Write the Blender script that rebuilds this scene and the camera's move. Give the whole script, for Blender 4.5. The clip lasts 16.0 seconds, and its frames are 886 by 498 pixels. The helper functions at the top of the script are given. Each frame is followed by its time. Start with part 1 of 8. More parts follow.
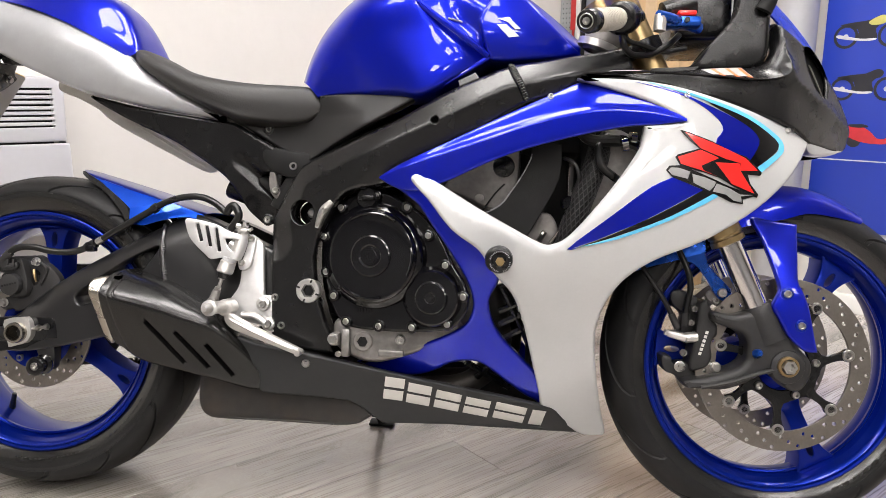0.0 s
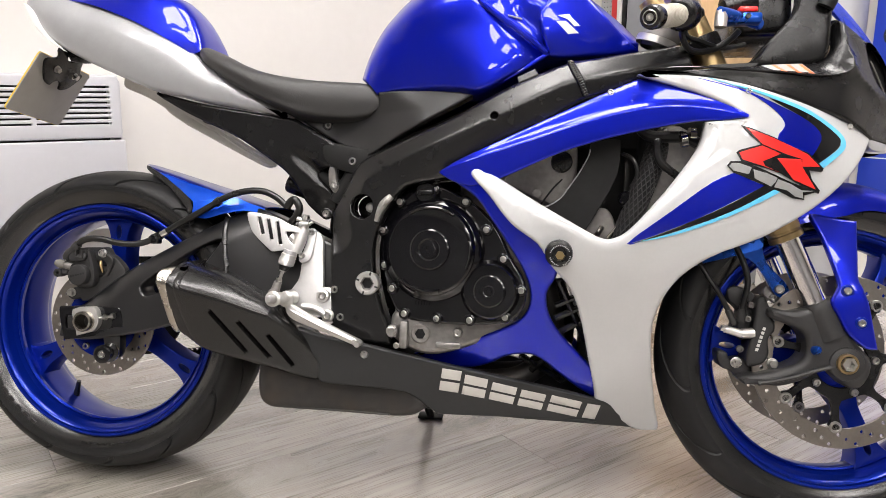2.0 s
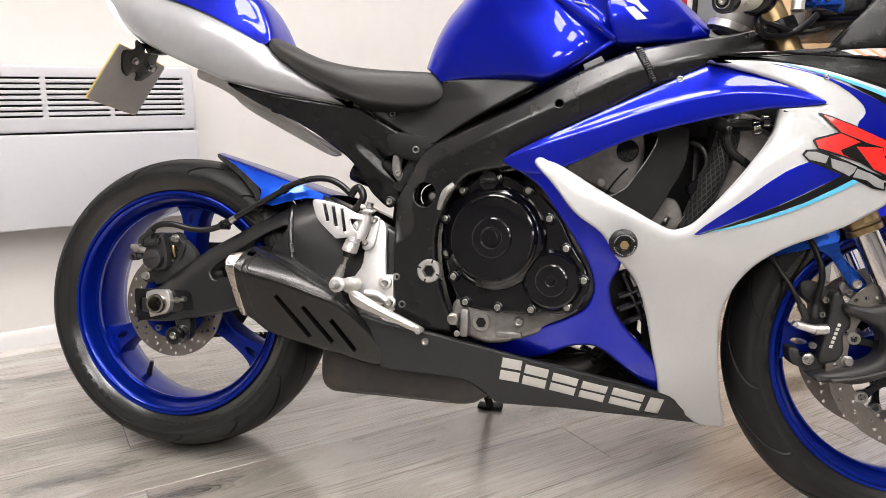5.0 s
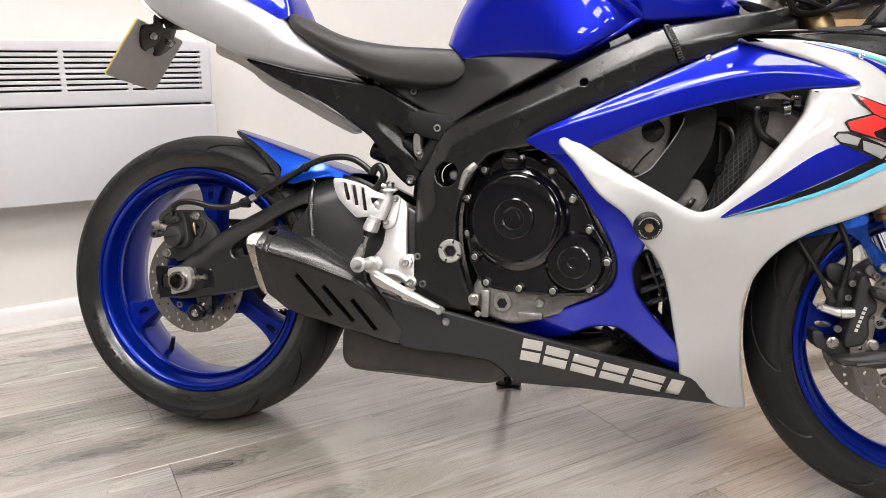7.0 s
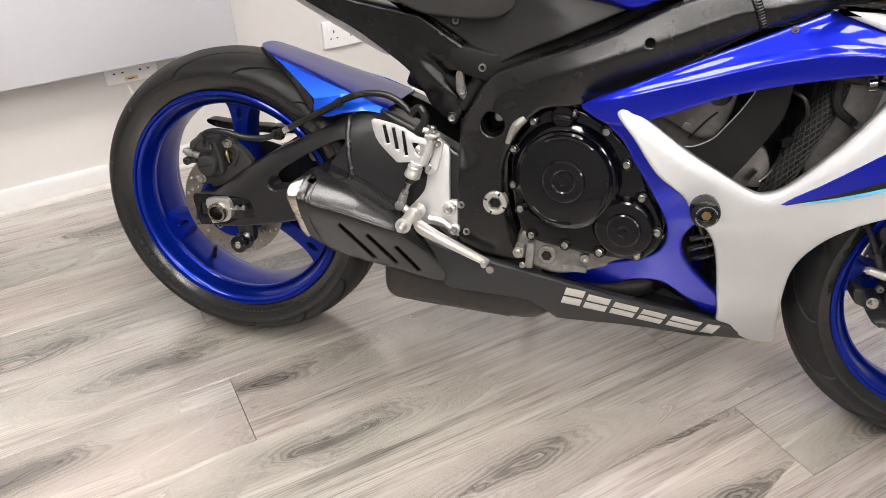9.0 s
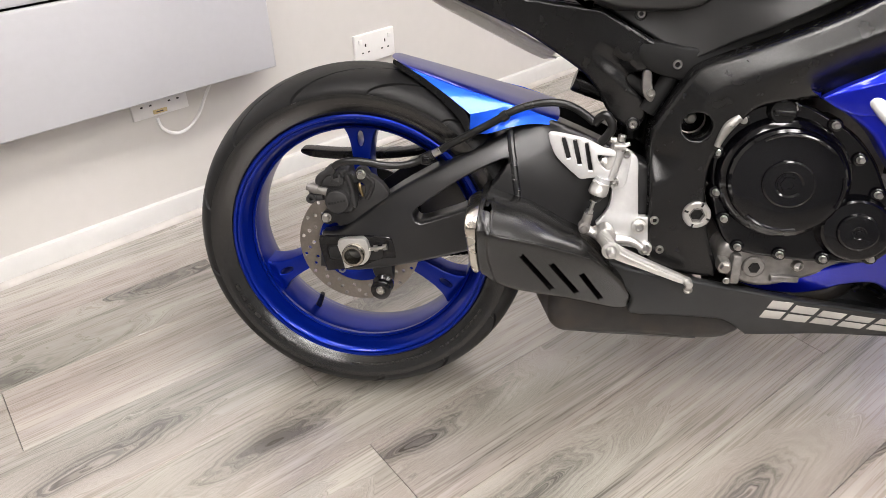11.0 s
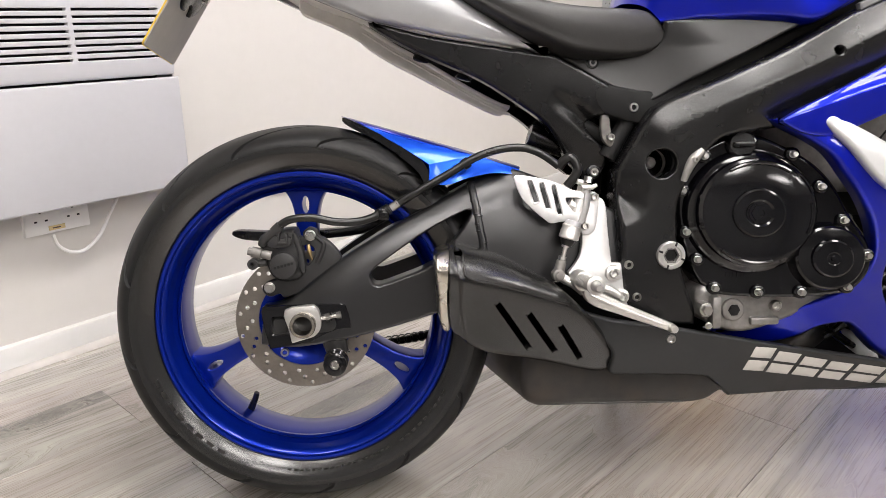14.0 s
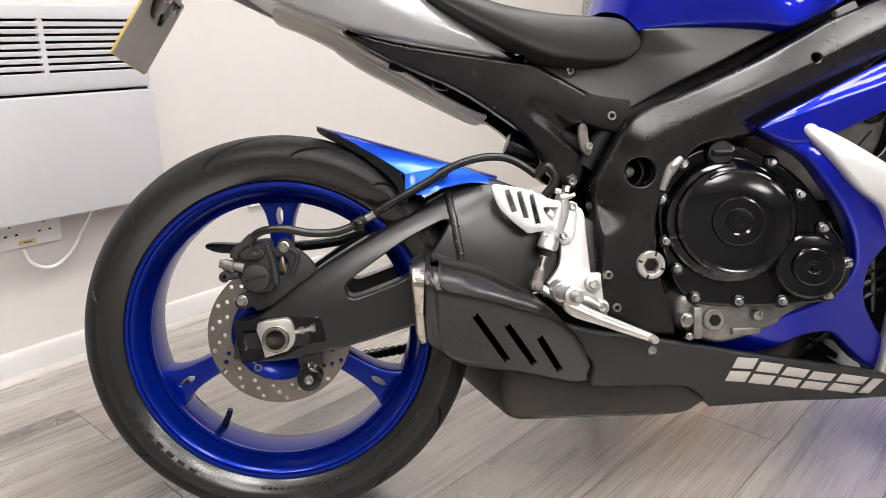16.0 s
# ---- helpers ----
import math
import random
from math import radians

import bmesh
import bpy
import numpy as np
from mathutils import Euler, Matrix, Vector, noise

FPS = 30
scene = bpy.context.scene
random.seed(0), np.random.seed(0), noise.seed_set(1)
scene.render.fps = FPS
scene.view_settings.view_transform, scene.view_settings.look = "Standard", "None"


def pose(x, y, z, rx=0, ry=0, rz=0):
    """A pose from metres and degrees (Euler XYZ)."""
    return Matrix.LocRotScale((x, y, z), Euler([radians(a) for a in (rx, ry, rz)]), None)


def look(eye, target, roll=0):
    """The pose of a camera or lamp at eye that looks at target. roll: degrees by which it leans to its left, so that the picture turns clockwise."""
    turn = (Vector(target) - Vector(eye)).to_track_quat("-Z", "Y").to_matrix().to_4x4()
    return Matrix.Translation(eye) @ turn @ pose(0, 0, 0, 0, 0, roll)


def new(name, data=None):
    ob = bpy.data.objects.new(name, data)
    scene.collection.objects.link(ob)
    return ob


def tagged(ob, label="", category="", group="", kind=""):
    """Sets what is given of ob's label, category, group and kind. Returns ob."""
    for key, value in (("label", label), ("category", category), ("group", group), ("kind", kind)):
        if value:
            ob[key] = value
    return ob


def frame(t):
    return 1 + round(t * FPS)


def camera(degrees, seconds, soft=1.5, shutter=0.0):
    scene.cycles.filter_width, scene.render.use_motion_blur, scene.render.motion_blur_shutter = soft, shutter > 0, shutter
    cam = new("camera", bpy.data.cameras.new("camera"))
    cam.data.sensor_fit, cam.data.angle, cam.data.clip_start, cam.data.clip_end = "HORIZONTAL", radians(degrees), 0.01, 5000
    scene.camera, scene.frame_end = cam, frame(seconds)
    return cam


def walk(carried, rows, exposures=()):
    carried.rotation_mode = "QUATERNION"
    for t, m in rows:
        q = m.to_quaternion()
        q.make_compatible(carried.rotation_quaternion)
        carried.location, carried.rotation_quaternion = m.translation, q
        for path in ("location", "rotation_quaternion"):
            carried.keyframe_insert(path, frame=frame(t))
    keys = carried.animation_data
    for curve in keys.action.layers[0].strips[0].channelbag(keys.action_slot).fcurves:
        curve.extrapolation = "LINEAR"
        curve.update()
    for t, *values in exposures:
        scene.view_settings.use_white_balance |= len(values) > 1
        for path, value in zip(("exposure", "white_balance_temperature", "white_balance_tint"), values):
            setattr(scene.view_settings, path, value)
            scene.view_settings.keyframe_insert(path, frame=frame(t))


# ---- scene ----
cam = camera(62.1, 16.0, soft=0.75)
PATH = [
    (0, (0.897, -1.382, 0.777), (0.742, 0.569, 0.367), 0.3),
    (0.5, (0.888, -1.39, 0.778), (0.73, 0.561, 0.369), 0.3),
    (1, (0.874, -1.398, 0.776), (0.702, 0.553, 0.368), 0.4),
    (1.5, (0.859, -1.404, 0.775), (0.663, 0.543, 0.364), 0.3),
    (2, (0.846, -1.408, 0.77), (0.617, 0.536, 0.36), 0.3),
    (2.5, (0.841, -1.407, 0.768), (0.578, 0.531, 0.355), 0.3),
    (3, (0.843, -1.406, 0.765), (0.541, 0.528, 0.353), 0.3),
    (3.5, (0.843, -1.41, 0.766), (0.511, 0.519, 0.354), 0.3),
    (4, (0.846, -1.411, 0.765), (0.489, 0.513, 0.351), 0.2),
    (6.5, (0.839, -1.406, 0.755), (0.42, 0.496, 0.297), 0.1),
    (7, (0.829, -1.403, 0.778), (0.405, 0.485, 0.27), 0.1),
    (7.5, (0.836, -1.403, 0.947), (0.41, 0.417, 0.235), -0.1),
    (8, (0.821, -1.392, 1.078), (0.407, 0.327, 0.143), -0.4),
    (8.5, (0.793, -1.355, 1.128), (0.395, 0.283, 0.051), -0.4),
    (9, (0.732, -1.251, 1.115), (0.345, 0.344, -0.027), -0.6),
    (9.5, (0.623, -1.187, 1.126), (0.256, 0.397, -0.039), -1.2),
    (10, (0.471, -1.176, 1.141), (0.156, 0.414, -0.031), -1.8),
    (12.5, (0.139, -1.149, 0.833), (0.216, 0.655, -0.026), -0.2),
    (13, (0.134, -1.158, 0.81), (0.251, 0.694, 0.064), -0.0),
    (13.5, (0.129, -1.166, 0.796), (0.273, 0.713, 0.125), 0.0),
    (14, (0.123, -1.168, 0.795), (0.286, 0.724, 0.168), 0.1),
    (14.5, (0.134, -1.156, 0.789), (0.311, 0.743, 0.186), 0.1),
    (15, (0.137, -1.151, 0.787), (0.324, 0.75, 0.193), 0.1),
    (15.5, (0.141, -1.153, 0.782), (0.336, 0.75, 0.199), 0.1),
    (16, (0.138, -1.152, 0.781), (0.341, 0.75, 0.196), 0.1),
]
walk(cam, [(t, look(eye, target, roll)) for t, eye, target, roll in PATH])

# ---------------------------------------------------------------- world and light
world = bpy.data.worlds.new("world")
scene.world = world
world.use_nodes = True
bg = world.node_tree.nodes["Background"]
bg.inputs[0].default_value = (0.9, 0.95, 1.0, 1)
bg.inputs[1].default_value = 0.15
scene.view_settings.exposure = 0.0

# the room's own frame: a along the long wall, b out of it into the room
WALL_TURN = 45.5
ROOM = pose(-0.70, 0.45, 0, 0, 0, WALL_TURN)


def room(a, b, z):
    """A place by its distance along the long wall, out of the wall, and its height."""
    return ROOM @ Vector((a, -b, z))


CEILING = 2.55


# ---------------------------------------------------------------- materials
def mat(name, colour, rough=0.5, metal=0.0, coat=0.0, vary=0.12, grain=60.0, bump=0.0, bump_scale=400.0, stain=0.0, stain_colour=(0.1, 0.09, 0.08), stain_scale=7.0, rough_vary=0.12, stretch=None, coat_rough=0.04, spec=0.5):
    """A surface with variation at two scales, a fine relief and, if wanted, stains."""
    m = bpy.data.materials.new(name)
    m.use_nodes = True
    nodes, link = m.node_tree.nodes, m.node_tree.links.new
    p = nodes["Principled BSDF"]
    p.inputs["Metallic"].default_value = metal
    p.inputs["Coat Weight"].default_value = coat
    p.inputs["Coat Roughness"].default_value = coat_rough
    p.inputs["Specular IOR Level"].default_value = spec
    co = nodes.new("ShaderNodeTexCoord")
    src = co.outputs["Object"]
    if stretch:
        mp = nodes.new("ShaderNodeMapping")
        mp.inputs["Scale"].default_value = stretch
        link(src, mp.inputs["Vector"])
        src = mp.outputs["Vector"]

    def noise_tex(scale, detail=4.0):
        n = nodes.new("ShaderNodeTexNoise")
        n.inputs["Scale"].default_value = scale
        n.inputs["Detail"].default_value = detail
        link(src, n.inputs["Vector"])
        return n.outputs["Fac"]

    def mapped(value, lo, hi):
        r = nodes.new("ShaderNodeMapRange")
        r.inputs["From Min"].default_value, r.inputs["From Max"].default_value = 0.3, 0.7
        r.inputs["To Min"].default_value, r.inputs["To Max"].default_value = lo, hi
        link(value, r.inputs["Value"])
        return r.outputs["Result"]

    fine, broad = noise_tex(grain), noise_tex(grain / 12)
    both = nodes.new("ShaderNodeMath")
    both.operation = "MULTIPLY"
    link(mapped(fine, 1 - vary * 0.6, 1 + vary * 0.6), both.inputs[0])
    link(mapped(broad, 1 - vary, 1 + vary), both.inputs[1])
    tint = nodes.new("ShaderNodeMix")
    tint.data_type, tint.blend_type = "RGBA", "MULTIPLY"
    tint.inputs["Factor"].default_value = 1.0
    tint.inputs["A"].default_value = (*colour, 1)
    link(both.outputs[0], tint.inputs["B"])
    out = tint.outputs["Result"]
    if stain:
        mask = mapped(noise_tex(stain_scale, 8.0), -stain * 0.6, stain)
        over = nodes.new("ShaderNodeMix")
        over.data_type = "RGBA"
        over.inputs["B"].default_value = (*stain_colour, 1)
        link(mask, over.inputs["Factor"])
        link(out, over.inputs["A"])
        out = over.outputs["Result"]
    link(out, p.inputs["Base Color"])
    link(mapped(noise_tex(grain / 5), max(0.02, rough * (1 - rough_vary)), min(1, rough * (1 + rough_vary))), p.inputs["Roughness"])
    if bump:
        b = nodes.new("ShaderNodeBump")
        b.inputs["Strength"].default_value = bump
        b.inputs["Distance"].default_value = 0.001
        link(noise_tex(bump_scale, 3.0), b.inputs["Height"])
        link(b.outputs["Normal"], p.inputs["Normal"])
    return m


BLUE = mat("blue_paint", (0.002, 0.009, 0.38), 0.32, 0.66, 0.66, 0.02, 120, rough_vary=0.1, coat_rough=0.02, spec=0.12)
# hugger blues: a brighter one on the flanks, a darker one on top
BLUE_BRIGHT = mat("hugger_flank_blue", (0.004, 0.085, 0.70), 0.34, 0.7, 0.5, 0.05, 500)
BLUE_DEEP = mat("hugger_top_blue", (0.003, 0.010, 0.20), 0.34, 0.4, 0.4, 0.02, 100, rough_vary=0.02)
BLUE_WHEEL = mat("blue_wheel_paint", (0.002, 0.017, 0.27), 0.30, 0.66, 0.4, 0.03, 120, rough_vary=0.03, coat_rough=0.10, spec=0.12)
WHITE = mat("white_paint", (0.455, 0.46, 0.46), 0.35, 0.0, 0.9, 0.02, 200)
SILVER = mat("silver_paint", (0.36, 0.365, 0.375), 0.36, 0.30, 0.8, 0.03, 500)
BLACK_GLOSS = mat("black_gloss", (0.0025, 0.0025, 0.0034), 0.10, 0.0, 0.0, 0.1, 200, spec=0.5)
BLACK_PANEL = mat("black_panel", (0.005, 0.005, 0.0054), 0.27, 0.0, 0.0, 0.12, 150, bump=0.02, spec=0.42, rough_vary=0.03)
BLACK_MATT = mat("black_matt", (0.006, 0.006, 0.006), 0.65, 0.0, 0.0, 0.2, 120, bump=0.15, spec=0.25)
FRAME_BLACK = mat("frame_black", (0.004, 0.004, 0.0043), 0.27, 0.0, 0.0, 0.15, 200, bump=0.14, bump_scale=650, spec=0.55, rough_vary=0.02)
SWING_BLACK = mat("swingarm_black", (0.005, 0.005, 0.0056), 0.31, 0.0, 0.0, 0.15, 120, bump=0.10, bump_scale=700, spec=0.75, rough_vary=0.03, stain=0.03, stain_colour=(0.03, 0.028, 0.026))
BELLY_GREY = mat("belly_grey", (0.026, 0.027, 0.028), 0.45, 0.0, 0.0, 0.08, 150, bump=0.05, spec=0.25)
COVER_PLASTIC = mat("cover_plastic", (0.014, 0.0139, 0.0141), 0.36, 0.0, 0.0, 0.08, 150, bump=0.06, bump_scale=900, spec=0.5, rough_vary=0.03)
VINYL = mat("seat_vinyl", (0.022, 0.0213, 0.0208), 0.48, 0.0, 0.0, 0.12, 90, bump=0.35, bump_scale=900, spec=0.4)
RUBBER = mat("tyre_rubber", (0.011, 0.011, 0.0113), 0.48, 0.0, 0.0, 0.2, 60, bump=0.2, bump_scale=500, stain=0.2, stain_colour=(0.020, 0.019, 0.018), stain_scale=14, spec=0.22)
RUBBER_SIDE = mat("tyre_sidewall", (0.007, 0.007, 0.007), 0.20, 0.0, 0.0, 0.2, 60, bump=0.04, bump_scale=500, stain=0.10, stain_colour=(0.016, 0.0155, 0.015), stain_scale=14, spec=0.85)
RUBBER_MARK = mat("raised_rubber_marks", (0.012, 0.0115, 0.011), 0.38, 0.0, 0.0, 0.2, 60, spec=0.55)
HOSE = mat("hose_rubber", (0.006, 0.006, 0.006), 0.30, 0.0, 0.0, 0.15, 90, spec=0.45)
CAST = mat("cast_aluminium", (0.42, 0.41, 0.39), 0.5, 0.85, 0.0, 0.2, 90, bump=0.3, bump_scale=600, stain=0.35, stain_colour=(0.16, 0.14, 0.12), stain_scale=12)
CASTDARK = mat("dirty_cast_aluminium", (0.20, 0.19, 0.18), 0.6, 0.6, 0.0, 0.25, 90, bump=0.3, bump_scale=600, stain=0.35, stain_colour=(0.08, 0.07, 0.06), stain_scale=12)
SUMP_METAL = mat("greasy_cast_aluminium", (0.27, 0.26, 0.25), 0.42, 0.75, 0.0, 0.25, 90, bump=0.3, bump_scale=500, stain=0.55, stain_colour=(0.06, 0.055, 0.05), stain_scale=16)
ALU = mat("satin_aluminium", (0.60, 0.59, 0.57), 0.34, 0.85, 0.0, 0.06, 160, stain=0.08, stain_colour=(0.35, 0.32, 0.28))
BRUSHED = mat("bead_blasted_aluminium", (0.57, 0.566, 0.562), 0.42, 0.7, 0.0, 0.04, 160)
STEEL = mat("zinc_steel", (0.48, 0.47, 0.45), 0.3, 1.0, 0.0, 0.15, 200, stain=0.15, stain_colour=(0.3, 0.26, 0.2), stain_scale=60)
CHROME = mat("polished_steel", (0.62, 0.59, 0.54), 0.10, 1.0, 0.0, 0.05, 120)
DISC_STEEL = mat("brake_disc_steel", (0.29, 0.265, 0.24), 0.34, 1.0, 0.0, 0.1, 200, stain=0.1, stain_colour=(0.3, 0.25, 0.2))
STANCHION = mat("chromed_fork_tube", (0.78, 0.76, 0.765), 0.06, 1.0, 0.0, 0.03, 120)
GOLD = mat("gold_anodised", (0.36, 0.26, 0.13), 0.32, 0.9, 0.0, 0.1, 100, stain=0.15, stain_colour=(0.15, 0.1, 0.06))
BLUE_ANO = mat("blue_anodised", (0.01, 0.08, 0.45), 0.28, 0.8, 0.3, 0.08, 200)
CALIPER = mat("caliper_grey", (0.027, 0.0265, 0.027), 0.5, 0.3, 0.0, 0.18, 150, bump=0.2, bump_scale=700)
RING_STEEL = mat("outlet_ring_steel", (0.36, 0.335, 0.295), 0.27, 1.0, 0.0, 0.1, 80, stain=0.1, stain_colour=(0.3, 0.22, 0.13))
EXHAUST = mat("exhaust_black", (0.009, 0.0088, 0.0086), 0.24, 0.0, 0.0, 0.15, 60, spec=0.45, rough_vary=0.05)
BOXMETAL = mat("sooty_steel", (0.026, 0.024, 0.0225), 0.48, 0.25, 0.0, 0.3, 60, bump=0.25, stain=0.55, stain_colour=(0.055, 0.040, 0.028), stain_scale=18)
RED = mat("red_vinyl", (0.75, 0.015, 0.012), 0.35, 0.0, 0.5, 0.03, 200)
CYAN = mat("light_blue_vinyl", (0.10, 0.48, 0.75), 0.35, 0.0, 0.5, 0.03, 200)
GREY_VINYL = mat("grey_vinyl", (0.27, 0.27, 0.27), 0.4, 0.1, 0.3, 0.03, 200)
LETTER = mat("silver_vinyl", (0.62, 0.61, 0.58), 0.42, 0.2, 0.2, 0.03, 200)
ORANGE = mat("orange_vinyl", (0.75, 0.16, 0.04), 0.45, 0.0, 0.2, 0.03, 200)
GRIP = mat("beige_grip_rubber", (0.45, 0.42, 0.36), 0.7, 0.0, 0.0, 0.1, 200, bump=0.4, bump_scale=1200)
YELLOW = mat("yellow_plate_plastic", (0.75, 0.52, 0.06), 0.4, 0.0, 0.2, 0.03, 200)
PLATE_BACK = mat("grey_plate_back", (0.36, 0.35, 0.32), 0.5, 0.0, 0.1, 0.06, 40)
TRAY_LIGHT = mat("tray_light_grey", (0.68, 0.66, 0.63), 0.35, 0.1, vary=0.06)
TRAY_GREY = mat("tray_grey", (0.64, 0.62, 0.59), 0.36, 0.1, vary=0.1)
SCREEN_TINT = mat("dark_blue_screen", (0.006, 0.02, 0.30), 0.2, 0.1, 0.2, 0.03, 200)
GLASSY = mat("clear_lens", (0.75, 0.75, 0.74), 0.12, 0.0, 1.0, 0.04, 200)

WALL_PAINT = mat("wall_paint", (0.61, 0.588, 0.558), 0.75, 0.0, 0.0, 0.02, 30, bump=0.12, bump_scale=250)
SKIRT_PAINT = mat("skirting_paint", (0.64, 0.63, 0.61), 0.4, 0.0, 0.2, 0.03, 40)
CEIL_PAINT = mat("ceiling_paint", (0.62, 0.615, 0.61), 0.85, 0.0, 0.0, 0.02, 40)
HEATER_WHITE = mat("heater_enamel", (0.49, 0.488, 0.508), 0.42, 0.0, 0.3, 0.02, 60)
SOCKET_WHITE = mat("socket_plastic", (0.80, 0.79, 0.77), 0.3, 0.0, 0.3, 0.02, 60)
# flat near-black painted for the shade in holes, slots and gaps
DARK = mat("dark_void", (0.01, 0.01, 0.01), 0.9, 0.0, 0.0, 0.1, 60)
POLE_GREY = mat("pole_grey", (0.42, 0.42, 0.43), 0.4, 0.3, 0.0, 0.05, 40)
PEG_GREY = mat("pegboard_grey", (0.35, 0.37, 0.38), 0.5, 0.1, 0.0, 0.05, 40)
DOOR_GREY = mat("grey_door", (0.25, 0.26, 0.28), 0.5, 0.0, 0.1, 0.05, 40)
BANNER_BLUE = mat("banner_blue", (0.02, 0.05, 0.42), 0.35, 0.0, 0.2, 0.10, 3)
CARD = mat("cardboard", (0.48, 0.32, 0.17), 0.8, 0.0, 0.0, 0.1, 40)


def wood_material():
    """Grey oak laminate: long grain, darker cathedral streaks, and a tone of its own for each plank."""
    m = bpy.data.materials.new("grey_oak_laminate")
    m.use_nodes = True
    nodes, link = m.node_tree.nodes, m.node_tree.links.new
    p = nodes["Principled BSDF"]
    p.inputs["Specular IOR Level"].default_value = 0.75
    p.inputs["Coat Weight"].default_value, p.inputs["Coat Roughness"].default_value, p.inputs["Coat IOR"].default_value = 1.0, 0.22, 1.9
    co, info = nodes.new("ShaderNodeTexCoord"), nodes.new("ShaderNodeObjectInfo")
    shift = nodes.new("ShaderNodeVectorMath")
    shift.operation = "MULTIPLY_ADD"
    rnd = nodes.new("ShaderNodeCombineXYZ")
    link(info.outputs["Random"], rnd.inputs[0])
    link(info.outputs["Random"], rnd.inputs[1])
    link(info.outputs["Random"], rnd.inputs[2])
    shift.inputs[1].default_value = (37.0, 11.0, 53.0)
    link(rnd.outputs[0], shift.inputs[0])
    link(co.outputs["Object"], shift.inputs[2])

    def calc(op, *args):
        n = nodes.new("ShaderNodeMath")
        n.operation = op
        for i, v in enumerate(args):
            if isinstance(v, (int, float)):
                n.inputs[i].default_value = v
            else:
                link(v, n.inputs[i])
        return n.outputs[0]

    def vec(x, y):
        n = nodes.new("ShaderNodeCombineXYZ")
        link(x, n.inputs[0])
        link(y, n.inputs[1])
        return n.outputs[0]

    def noise_at(vector, detail):
        n = nodes.new("ShaderNodeTexNoise")
        n.inputs["Scale"].default_value, n.inputs["Detail"].default_value = 1.0, detail
        link(vector, n.inputs["Vector"])
        return n.outputs["Fac"]

    sep = nodes.new("ShaderNodeSeparateXYZ")
    link(shift.outputs[0], sep.inputs[0])
    x, y = sep.outputs[0], sep.outputs[1]
    # the grain wanders across the board and runs round a knot here and there
    wander = calc("MULTIPLY", calc("SUBTRACT", noise_at(vec(calc("MULTIPLY", x, 1.5), calc("MULTIPLY", y, 7.0)), 1.0), 0.5), 0.030)
    knot = nodes.new("ShaderNodeTexVoronoi")
    knot.voronoi_dimensions = "2D"
    knot.inputs["Scale"].default_value = 1.0
    warp = calc("MULTIPLY", noise_at(vec(calc("MULTIPLY", x, 5.0), calc("MULTIPLY", y, 16.0)), 3.0), 0.42)
    link(vec(calc("MULTIPLY_ADD", x, 1.05, warp), calc("MULTIPLY_ADD", y, 5.6, warp)), knot.inputs["Vector"])
    far = knot.outputs["Distance"]
    near = nodes.new("ShaderNodeMapRange")
    near.interpolation_type = "SMOOTHSTEP"
    near.inputs["From Min"].default_value, near.inputs["From Max"].default_value = 0.42, 0.06
    link(far, near.inputs["Value"])
    pick = nodes.new("ShaderNodeSeparateXYZ")
    link(knot.outputs["Color"], pick.inputs[0])
    held = calc("MULTIPLY", near.outputs[0], calc("GREATER_THAN", pick.outputs[0], 0.30))
    line = calc("ADD", y, wander)
    line = calc("ADD", calc("MULTIPLY", line, calc("SUBTRACT", 1.0, held)), calc("MULTIPLY", calc("MULTIPLY", far, 0.20), held))
    fibre = noise_at(vec(calc("MULTIPLY", line, 330.0), calc("MULTIPLY", x, 7.0)), 4.0)
    bands = noise_at(vec(calc("MULTIPLY", line, 75.0), calc("MULTIPLY", x, 1.6)), 4.0)
    pores = noise_at(vec(calc("MULTIPLY", x, 16.0), calc("MULTIPLY", y, 260.0)), 4.0)
    broad = noise_at(vec(calc("MULTIPLY", x, 2.2), calc("MULTIPLY", y, 9.0)), 5.0)
    # straight sawn strips, a lighter and a darker one side by side
    strips = noise_at(vec(calc("MULTIPLY", x, 0.7), calc("MULTIPLY", line, 30.0)), 2.0)
    eye = calc("POWER", held, 6.0)
    tone = calc("ADD", calc("MULTIPLY", fibre, 0.08), calc("MULTIPLY", bands, 0.34))
    tone = calc("ADD", tone, calc("MULTIPLY", broad, 0.40))
    tone = calc("ADD", tone, calc("MULTIPLY", strips, 0.33))
    tone = calc("ADD", tone, calc("MULTIPLY", calc("SUBTRACT", pores, 0.5), 0.08))
    tone = calc("SUBTRACT", tone, calc("MULTIPLY", held, 0.03))
    rings = calc("MULTIPLY", calc("POWER", calc("MULTIPLY_ADD", calc("SINE", calc("MULTIPLY", far, 150.0)), 0.5, 0.5), 1.6), calc("MULTIPLY", held, -0.085))
    tone = calc("ADD", tone, rings)
    tone = calc("ADD", tone, calc("MULTIPLY", info.outputs["Random"], 0.05))
    tone = calc("SUBTRACT", tone, calc("MULTIPLY", eye, 0.12))
    ramp = nodes.new("ShaderNodeValToRGB")
    e = ramp.color_ramp.elements
    e[0].position, e[0].color = 0.41, (0.088, 0.080, 0.070, 1)
    e[1].position, e[1].color = 0.72, (0.43, 0.395, 0.357, 1)
    mid = e.new(0.54)
    mid.color = (0.255, 0.231, 0.206, 1)
    link(tone, ramp.inputs[0])
    tint = nodes.new("ShaderNodeMix")
    tint.data_type, tint.blend_type = "RGBA", "MULTIPLY"
    tint.inputs["Factor"].default_value = 1.0
    hue = nodes.new("ShaderNodeValToRGB")
    hue.color_ramp.elements[0].position, hue.color_ramp.elements[0].color = 0.35, (1.04, 0.985, 0.985, 1)
